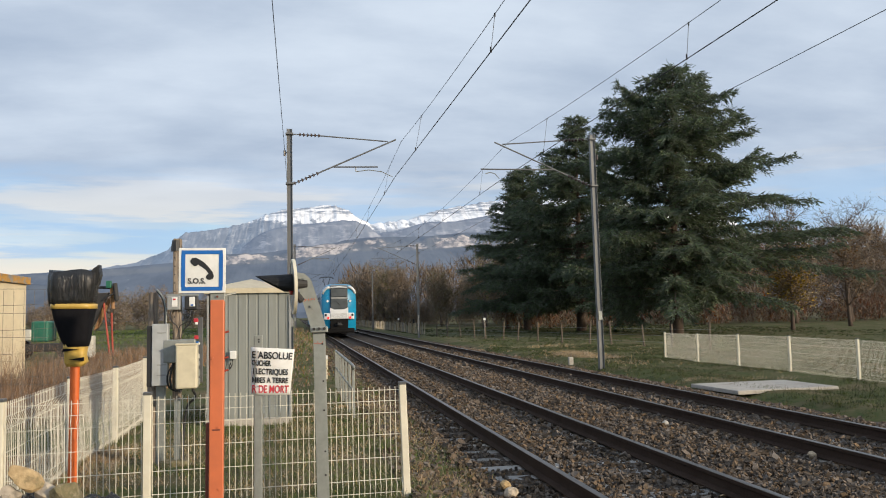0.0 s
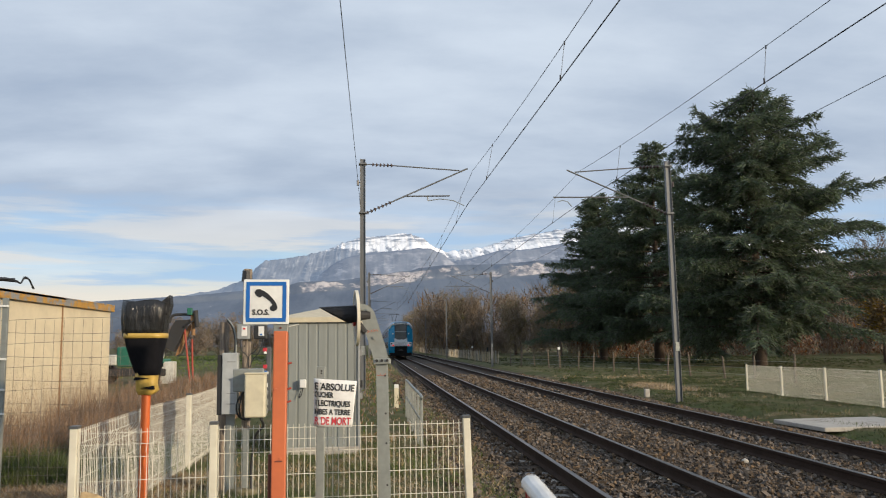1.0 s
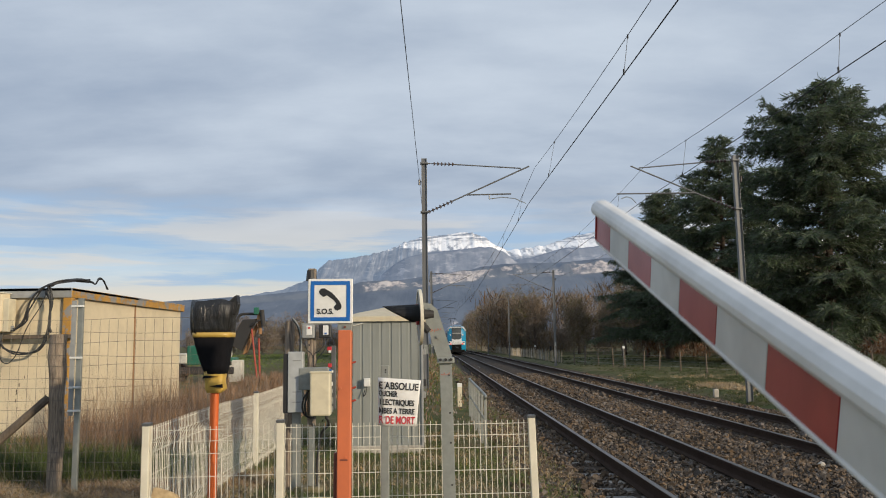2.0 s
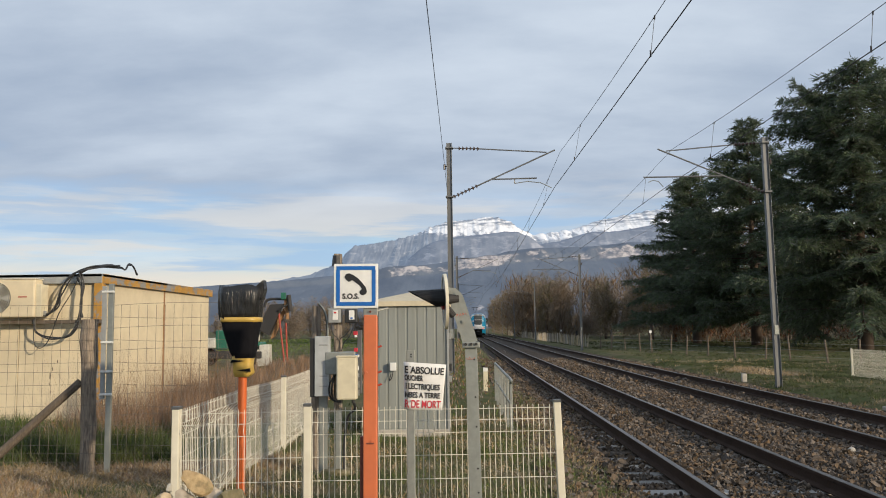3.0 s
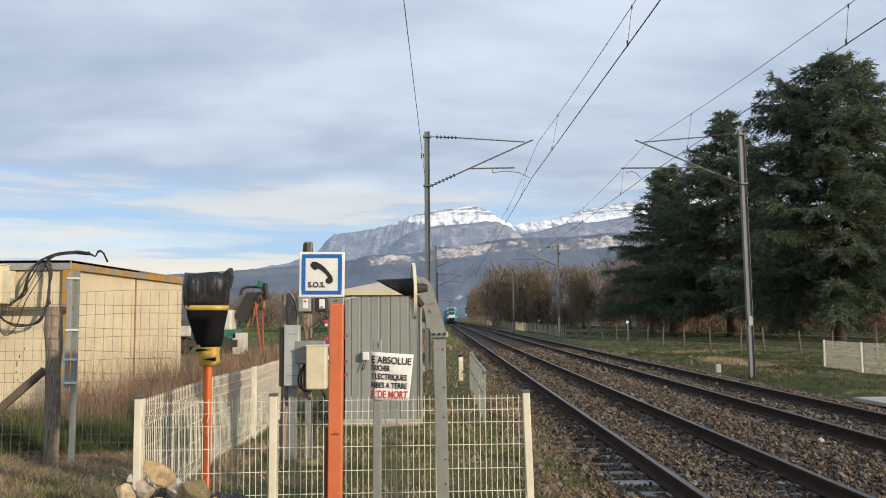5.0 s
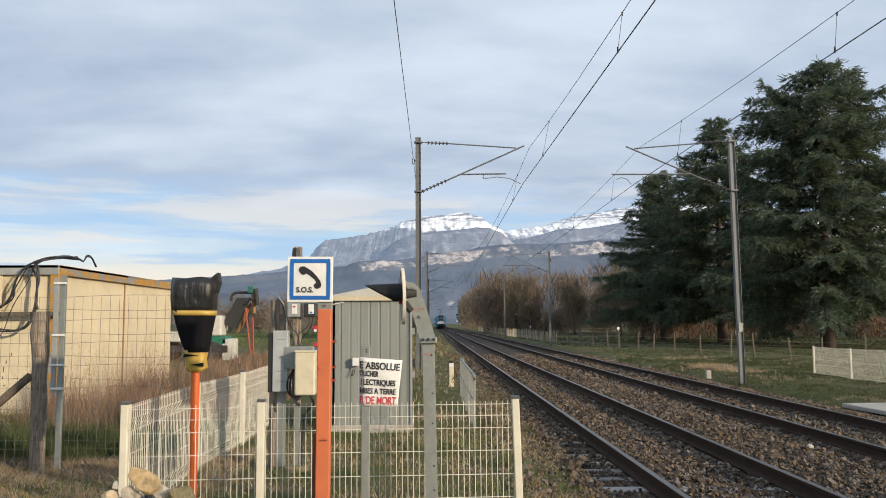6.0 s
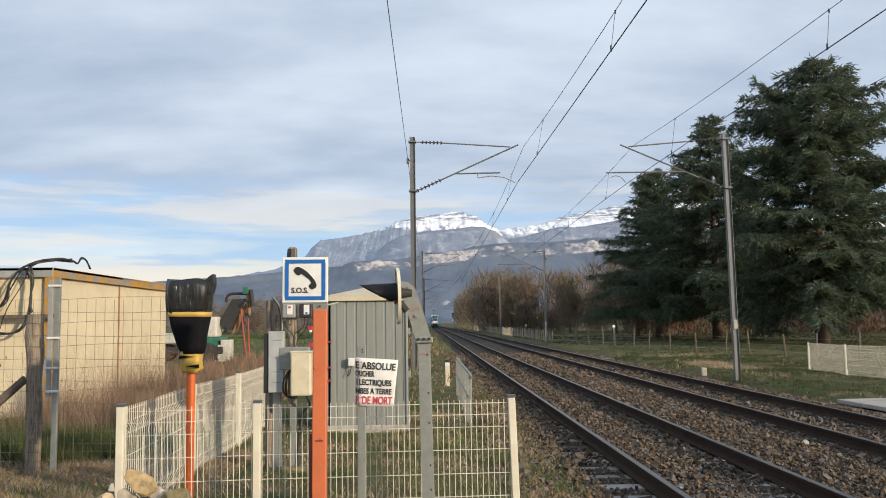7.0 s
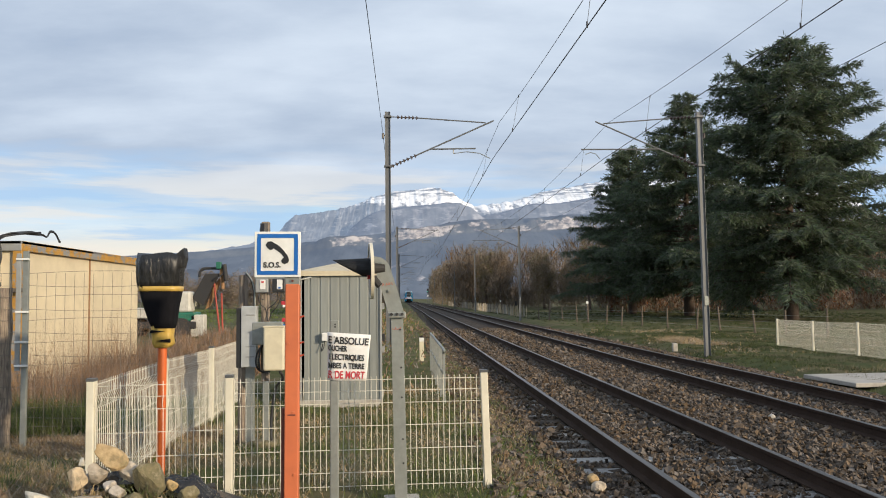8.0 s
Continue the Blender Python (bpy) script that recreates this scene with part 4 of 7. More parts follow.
    rod_in(bm, (-0.32, -0.20, 0.95), (0.32, -0.20, 0.95), 0.03)
    part("coupler", bm, M["train_dark"], root, "dark automatic coupler")
    bm = bmesh.new()
    box_in(bm, (0, 0.10, 0.48), (2.5, 0.25, 0.42), 0.06)
    part("snow_plough", bm, M["train_dark"], root)
    bm = bmesh.new()
    tube_in(bm, [(0.02, -0.18, 2.50), (0.12, -0.20, 2.62), (-0.28, -0.20, 2.98)], 0.02, 5)
    part("wiper", bm, M["train_dark"], root)
    panto = part("pantograph", (lambda b: (rod_in(b, (-0.55, 27.0, 4.36), (-0.15, 27.9, 5.2), 0.04), rod_in(b, (0.55, 27.0, 4.36), (0.15, 27.9, 5.2), 0.04),
                                           rod_in(b, (-0.15, 27.9, 5.2), (-0.42, 27.0, 6.25), 0.03), rod_in(b, (0.15, 27.9, 5.2), (0.42, 27.0, 6.25), 0.03), b)[-1])(bmesh.new()), M["train_dark"], root)
    bm = bmesh.new()
    tube_in(bm, [(-0.8, 27.0, 6.1), (-0.6, 27.0, 6.3), (0.6, 27.0, 6.3), (0.8, 27.0, 6.1)], 0.05, 6)
    part("contact_strip", bm, M["train_dark"], panto)
    return root


TRAIN = train()

# ---- level-crossing corner ----


def wire_panel(length, height, parent, at, fold=0.03):
    """A welded-wire fence panel in the x-z plane with two folded ribs; one mesh of wires."""
    bm = bmesh.new()
    h = height
    path = [(0, 0.0), (0, 0.05), (fold, 0.11), (0, 0.17), (0, 0.37), (0, 0.58), (0, h - 0.24), (fold, h - 0.19), (0, h - 0.13), (0, h)]
    r = 0.0026
    n = int(length / 0.05)
    for k in range(n + 1):
        x = k * length / n
        rings = []
        for dy, z in path:
            rings.append([bm.verts.new((x + a * r, dy * -1 + b * r, z)) for a, b in ((-1, -1), (1, -1), (1, 1), (-1, 1))])
        for p, q in zip(rings, rings[1:]):
            for i in range(4):
                bm.faces.new((p[i], p[(i + 1) % 4], q[(i + 1) % 4], q[i]))
    for z in (0.05, 0.17, 0.37, 0.58, h - 0.24, h - 0.13, h - 0.03):
        a = box_in(bm, (length / 2, 0.004, z), (length, 0.0052, 0.0052))
    return tagged(part("wire_panel", bm, M["white_wire"], parent, at=at), kind="stuff")


def fence_post(p, height, parent, lean=(0, 0), wide=0.065):
    bm = bmesh.new()
    box_in(bm, (0, 0, height / 2 - 0.1), (wide, wide, height + 0.2), 0.006)
    post = part("post", bm, M["cream_paint"], parent, at=pose(p[0], p[1], p[2], lean[0], lean[1], 0))
    boxed("cap", (0, 0, height + 0.008), (wide + 0.008, wide + 0.008, 0.026), M["box_slate"], post, "dark grey plastic cap", 0.004)
    return post


def fence_run(name, label, posts, height, group="", leans=()):
    """Posts at the given places and a wire panel between each two."""
    f = thing(name, label, "fence", group)
    for i, p in enumerate(posts):
        z = float(land_z(*p))
        fence_post((p[0], p[1], z), height + 0.02, f, leans[i] if i < len(leans) else (0, 0))
    for a, b in zip(posts, posts[1:]):
        d = Vector((b[0] - a[0], b[1] - a[1]))
        yaw = math.degrees(math.atan2(d.y, d.x))
        za, zb = float(land_z(*a)), float(land_z(*b))
        tilt = -math.degrees(math.atan2(zb - za, d.length))
        wire_panel(d.length - 0.09, height, f, pose(a[0], a[1], za, 0, 0, yaw) @ pose(0.045, 0, 0.0, 0, tilt, 0))
    return f


def fences():
    fence_run("mesh_fence", "cream-painted welded wire fence across the corner", [(-5.92, 7.5), (-4.74, 7.56), (-2.44, 7.66)], 1.02, "corner fence", [(0, 0), (0, 0), (0, -1.6)])
    fence_run("mesh_fence", "white welded wire fence running along the field", [(-5.94, 7.58), (-5.95, 9.8), (-5.95, 12.1), (-5.96, 14.4)], 1.02, "corner fence")
    fence_run("mesh_fence", "white welded wire fence beside the far grass verge", [(11.6, 31.9), (11.5, 28.9), (11.45, 25.9), (11.3, 22.7), (11.15, 19.4), (11.0, 16.4), (10.9, 13.6)], 1.06)


def emergency_sign():
    """Orange post with the emergency telephone sign."""
    root = thing("emergency_phone_sign", "orange post with a white and blue emergency telephone sign", "sign", at=pose(-4.08, 6.6, 0.0, 0, 0.35, 0))
    bm = bmesh.new()
    box_in(bm, (0.015, 0, 0.85), (0.108, 0.085, 1.91), 0.008)
    part("post", bm, M["orange_post"], root, "weathered orange square post")
    boxed("back_rail", (-0.053, 0.02, 0.30), (0.03, 0.06, 1.1), M["dark_red"], root, "dark red side channel", 0.004)
    for z in (1.545, 1.345, 1.245):
        rodded("peg", (0.065, 0.02, z), (0.100, 0.02, z + 0.012), 0.008, M["leg_red"], root, "small red peg", 6)
    boxed("seam", (0.015, -0.044, 0.80), (0.06, 0.004, 0.012), M["dark_red"], root, "dark slot in the post", 0.001)
    for x, z in ((0.03, 0.82), (-0.015, 1.35), (0.04, 0.35)):
        rodded("bolt", (x, -0.043, z), (x, -0.052, z), 0.010, M["orange_post"], root, seg=8)
    boxed("bracket", (0.015, 0.0, 1.83), (0.115, 0.06, 0.075), M["galvanised"], root, "grey steel clamp", 0.004)
    rodded("bracket_bolt", (0.015, -0.03, 1.83), (0.015, -0.045, 1.83), 0.009, M["dark_red"], root, seg=8)
    rodded("side_bracket", (0.07, 0.02, 1.84), (0.15, 0.05, 1.86), 0.007, M["galvanised"], root, seg=6)
    board = boxed("sign_board", (-0.10, -0.035, 2.035), (0.354, 0.022, 0.354), M["sign_white"], root, "white board", 0.004)
    bm = bmesh.new()
    for c, s in (((0, 0.143), (0.310, 0.030)), ((0, -0.143), (0.310, 0.030)), ((0.1425, 0), (0.030, 0.256)), ((-0.1425, 0), (0.030, 0.256))):
        box_in(bm, (-0.10 + c[0], -0.0475, 2.035 + c[1]), (s[0], 0.004, s[1]))
    part("blue_border", bm, M["sign_blue"], board, "blue border")
    # the receiver: a bar with two bowls, drawn as one outline
    outline = [(-0.096, 0.078), (-0.080, 0.103), (-0.051, 0.107), (-0.018, 0.089), (0.016, 0.067), (0.053, 0.027), (0.082, -0.011), (0.094, -0.045), (0.087, -0.067), (0.060, -0.080),
               (0.038, -0.071), (0.029, -0.051), (0.040, -0.036), (0.052, -0.026), (0.031, 0.004), (-0.007, 0.033), (-0.033, 0.049), (-0.045, 0.038), (-0.062, 0.036), (-0.085, 0.056)]
    bm = bmesh.new()
    prism_in(bm, [(0.95 * x, 0.95 * z) for x, z in outline], 0.004, Matrix.Translation((-0.10, -0.0475, 2.035)))
    part("receiver_symbol", bm, M["sign_black"], board, "black telephone receiver")
    lettering("S.O.S.", 0.057, M["sign_black"], board, pose(-0.208, -0.0478, 1.934, 90, 0, 0), 0.98, 0.0022)


def lettering(text, size, material, parent, at, wide=1.0, bold=0.0, bend=None, fit=0.0):
    """Raised letters of the built-in font as a mesh part; fit: the width that the line fills."""
    cu = bpy.data.curves.new("lettering", "FONT")
    cu.body, cu.size, cu.extrude, cu.offset = text, size, 0.0008, bold
    tmp = new("lettering", cu)
    me = bpy.data.meshes.new_from_object(tmp.evaluated_get(bpy.context.evaluated_depsgraph_get()))
    bpy.data.objects.remove(tmp)
    bpy.data.curves.remove(cu)
    if fit:
        xs = [v.co.x for v in me.vertices]
        wide = fit / (max(xs) - min(xs))
    for v in me.vertices:
        v.co.x *= wide
    me.transform(at)
    if bend:
        for v in me.vertices:
            v.co = bend(v.co)
    me.materials.clear()
    me.materials.append(material)
    ob = new("lettering", me)
    ob.parent = parent
    return ob


def warning_plate():
    """Bent white plate on a steel stake."""
    root = thing("warning_sign", "bent white danger notice on a galvanised steel stake", "sign", at=pose(-3.76, 6.85, 0.0, 0, 0.2, 0))
    bm = bmesh.new()
    box_in(bm, (0, 0, 0.70), (0.060, 0.010, 1.63), 0.002)
    for x in (-0.031, 0.031):
        box_in(bm, (x, 0.018, 0.70), (0.006, 0.040, 1.63), 0.002)
    part("stake", bm, M["galvanised"], root, "grey channel stake")
    for z in (1.46, 1.48):
        rodded("stake_hole", (0.005, -0.004, z), (0.005, -0.008, z), 0.007, M["box_dark"], root, seg=8)

    def bend(p):
        """Curls the left edge and the lower right corner back and lets the right side hang."""
        x, z = p.x, p.z
        low = (1.42 - z) / 0.38
        x = x * (1 - 0.13 * low) if x > 0 else x
        back = 1.6 * max(0.0, -x - 0.005) ** 1.3 + 0.30 * max(0.0, x - 0.14) ** 2 * (1 + low) + 0.006 * math.sin(z * 17 + x * 9)
        return Vector((x, p.y + back, z - 0.075 * (x + 0.055) * (1 - 0.5 * low)))

    bm = bmesh.new()
    n, k = 24, 10
    grid = [[[bm.verts.new(bend(Vector((-0.058 + 0.353 * i / n, y, 1.034 + 0.386 * j / k)))) for j in range(k + 1)] for i in range(n + 1)] for y in (-0.014, -0.0115)]
    for i in range(n):
        for j in range(k):
            a, b = grid[0], grid[1]
            bm.faces.new((a[i][j], a[i + 1][j], a[i + 1][j + 1], a[i][j + 1]))
            bm.faces.new((b[i][j + 1], b[i + 1][j + 1], b[i + 1][j], b[i][j]))
    for i in range(n):
        bm.faces.new((grid[0][i][k], grid[0][i + 1][k], grid[1][i + 1][k], grid[1][i][k]))
        bm.faces.new((grid[1][i][0], grid[1][i + 1][0], grid[0][i + 1][0], grid[0][i][0]))
    for j in range(k):
        bm.faces.new((grid[0][0][j], grid[0][0][j + 1], grid[1][0][j + 1], grid[1][0][j]))
        bm.faces.new((grid[1][n][j], grid[1][n][j + 1], grid[0][n][j + 1], grid[0][n][j]))
    plate = part("plate", bm, M["sign_white"], root, "creased white plate", smooth=True)
    for text, z, cap, mat, x, w in (("E ABSOLUE", 1.332, 0.056, "sign_black", -0.052, 0.330), ("OUCHER", 1.272, 0.044, "sign_black", -0.052, 0.160), ("ELECTRIQUES", 1.202, 0.046, "sign_black", -0.045, 0.300),
                                    ("MBES A TERRE", 1.133, 0.044, "sign_black", -0.052, 0.315), ("R DE MORT", 1.052, 0.060, "sign_red", -0.052, 0.325)):
        lettering(text, cap / 0.70, M[mat], plate, pose(x, -0.0185, z, 90, 0, 0), 1.0, 0.0016, bend, fit=w)
    for z in (1.10, 1.38):
        rodded("bolt", (0.0, -0.022, z), (0.0, 0.02, z), 0.006, M["galvanised"], root, seg=8)


def crossing_light():
    """Road signal seen from its side: a post, a slanting plate, a round backing and a black hood."""
    root = thing("crossing_signal", "grey steel crossing signal with round board and black hood", "crossing signal", at=pose(-3.225, 7.16, 0.0, 0, -1.0, 0))
    bm = bmesh.new()
    box_in(bm, (0, 0, 0.72), (0.104, 0.006, 1.62), 0.002)
    box_in(bm, (-0.049, 0.04, 0.72), (0.006, 0.08, 1.62), 0.002)
    box_in(bm, (0.049, 0.04, 0.72), (0.006, 0.08, 1.62), 0.002)
    part("post", bm, M["galvanised"], root, "grey channel post")
    boxed("base_plate", (0, 0.02, -0.02), (0.30, 0.30, 0.05), M["concrete"], root, bevel=0.01)
    boxed("joint_bracket", (0.0, 0.02, 1.545), (0.15, 0.12, 0.05), M["galvanised"], root, bevel=0.006)
    for x in (-0.045, 0.0, 0.045):
        rodded("bolt", (x, -0.04, 1.552), (x, -0.055, 1.552), 0.013, M["machine_dark"], root, seg=8)
    for z in (1.42, 1.10, 0.85, 0.5, 0.3):
        rodded("bolt", (0.025, -0.003, z), (0.025, -0.010, z), 0.008, M["machine_dark"], root, seg=8)
    bm = bmesh.new()
    prism_in(bm, [(-0.070, 1.56), (0.058, 1.575), (0.020, 1.72), (-0.055, 1.97), (-0.075, 2.0), (-0.115, 2.035), (-0.185, 2.05), (-0.205, 1.96), (-0.165, 1.90)], 0.05)
    part("slant_plate", bm, M["galvanised"], root, "grey slanting plate")
    for x, y, z, w, h, lean in ((-0.115, -0.027, 1.812, 0.030, 0.006, 20), (-0.112, -0.027, 1.800, 0.024, 0.005, -30), (-0.085, -0.027, 1.806, 0.006, 0.026, 20), (-0.062, -0.027, 1.806, 0.028, 0.005, -15), (-0.058, -0.027, 1.815, 0.022, 0.005, 35), (-0.035, -0.027, 1.812, 0.006, 0.020, -20),
                             (-0.030, -0.005, 1.425, 0.030, 0.006, 12), (-0.012, -0.005, 1.432, 0.006, 0.022, -25), (0.008, -0.005, 1.424, 0.026, 0.005, -18), (0.025, -0.005, 1.430, 0.005, 0.022, 20)):
        ob = boxed("paint_mark", (0, 0, 0), (w, 0.003, h), M["faded_red"], root, "faded red paint stroke", 0.001)
        ob.matrix_basis = pose(x, y, z, 0, lean, 0)
    for x, z in ((-0.16, 2.0), (-0.11, 1.99), (-0.06, 1.75)):
        rodded("plate_bolt", (x, -0.025, z), (x, -0.04, z), 0.014, M["galvanised"], root, seg=8)
    m = Matrix.Translation((-0.212, -0.02, 1.925)) @ pose(0, 0, 0, 0, 0, 6)
    bm = bmesh.new()
    made = bmesh.ops.create_cone(bm, cap_ends=True, segments=40, radius1=0.228, radius2=0.228, depth=0.010)["verts"]
    bmesh.ops.transform(bm, matrix=m @ pose(0, 0, 0, 0, 90, 0), verts=made)
    # the board's grey holds the shade on the face inside the rim
    board = part("lamp_board", bm, M["box_grey"], root, "round lamp board, greyed for its shaded face")
    bm = bmesh.new()
    n = 40
    ring = []
    for k in range(n):
        a = 2 * math.pi * k / n
        ring.append([bm.verts.new(m @ Vector((dx, r * math.cos(a), r * math.sin(a)))) for dx, r in ((-0.012, 0.240), (0.014, 0.240), (0.014, 0.218), (-0.012, 0.218))])
    for k in range(n):
        p, q = ring[k], ring[(k + 1) % n]
        for i in range(4):
            bm.faces.new((p[i], p[(i + 1) % 4], q[(i + 1) % 4], q[i]))
    part("rim", bm, M["cream_paint"], board, "cream rim")
    bm = bmesh.new()
    rod_in(bm, m @ Vector((0.01, 0, 0.02)), m @ Vector((0.12, 0, 0.02)), 0.05, 0.035, 12)
    rod_in(bm, m @ Vector((0.02, 0, -0.06)), m @ Vector((0.07, -0.02, -0.13)), 0.03, 0.03, 8)
    part("lamp_housing", bm, M["machine_dark"], root)
    # hood: a half tube open below, cut to a point
    bm = bmesh.new()
    n, rows = 18, []
    for k in range(n + 1):
        a = math.pi * (k / n) * 1.25 - 0.4
        reach = 0.07 + 0.25 * max(0.0, math.sin((a + 0.4) / 1.25)) ** 1.1
        rows.append([bm.verts.new(m @ Vector((dx, rr * math.cos(a), rr * math.sin(a) + 0.0))) for dx, rr in ((-0.01, 0.110), (-reach, 0.100))])
    for p, q in zip(rows, rows[1:]):
        bm.faces.new((p[0], p[1], q[1], q[0]))
    bmesh.ops.solidify(bm, geom=bm.faces[:], thickness=0.004)
    part("hood", bm, M["box_dark"], root, "black lamp hood", smooth=False)
    bm = bmesh.new()
    rod_in(bm, m @ Vector((-0.01, 0, 0.02)), m @ Vector((-0.03, 0, 0.02)), 0.09, seg=20)
    part("lens", bm, M["sign_red"], root, "red lens")


def hut():
    """Ribbed grey relay hut with a cream hipped roof."""
    root = thing("relay_hut", "grey ribbed metal equipment hut with a cream roof", "hut", at=pose(-4.21, 13.45, -0.04))
    w, d, h = 1.26, 1.5, 2.11
    boxed("plinth", (0, d / 2, 0.05), (w + 0.06, d + 0.06, 0.12), M["concrete"], root, bevel=0.01)

    def wall(length, m):
        n = 8
        step = length / n
        pts = []
        for k in range(n):
            x = -length / 2 + k * step
            pts += [(x, 0.0), (x + step * 0.74, 0.0), (x + step * 0.79, 0.011), (x + step * 0.93, 0.011)]
        pts += [(length / 2, 0.0), (length / 2, 0.05), (-length / 2, 0.05)]
        bm = bmesh.new()
        lo = [bm.verts.new((x, y, 0.10)) for x, y in pts]
        up = [bm.verts.new((x, y, h)) for x, y in pts]
        c = len(pts)
        for i in range(c):
            bm.faces.new((lo[i], lo[(i + 1) % c], up[(i + 1) % c], up[i]))
        part("wall_panel", bm, M["hut_metal"], root, at=m)

    wall(w, pose(0, 0, 0))
    wall(d, pose(w / 2, d / 2, 0, 0, 0, 90))
    wall(d, pose(-w / 2, d / 2, 0, 0, 0, -90))
    wall(w, pose(0, d, 0, 0, 0, 180))
    bm = bmesh.new()
    a, b = w / 2 + 0.06, d / 2 + 0.06
    base = [bm.verts.new(p) for p in ((-a, d / 2 - b, h + 0.07), (a, d / 2 - b, h + 0.07), (a, d / 2 + b, h + 0.07), (-a, d / 2 + b, h + 0.07))]
    under = [bm.verts.new((v.co.x, v.co.y, h - 0.01)) for v in base]
    top = bm.verts.new((0.0, d / 2, h + 0.25))
    for i in range(4):
        bm.faces.new((base[i], base[(i + 1) % 4], top))
        bm.faces.new((under[i], under[(i + 1) % 4], base[(i + 1) % 4], base[i]))
    bm.faces.new(under[::-1])
    part("roof", bm, M["hut_roof"], root, "cream hipped roof")
    for x in (w / 2 + 0.02, -w / 2 - 0.005):
        boxed("corner_trim", (x, -0.01, h / 2), (0.033, 0.033, h - 0.1), M["box_grey"], root)
    boxed("door_lock", (w / 2 + 0.045, 0.45, 1.08), (0.06, 0.07, 0.12), M["box_dark"], root, "dark lock")
    bm = bmesh.new()
    box_in(bm, (-0.24, -0.07, 1.12), (0.10, 0.09, 0.13), 0.01)
    part("socket_box", bm, M["sign_white"], root, "small white junction box")
    tubed("cable", [(-0.24, -0.07, 1.06), (-0.26, -0.09, 0.95), (-0.30, -0.08, 0.90), (-0.28, -0.04, 1.0)], 0.008, M["box_dark"], root)
    for z in (0.9, 1.6):
        boxed("hinge", (w / 2 + 0.05, 0.12, z), (0.05, 0.05, 0.10), M["box_grey"], root)


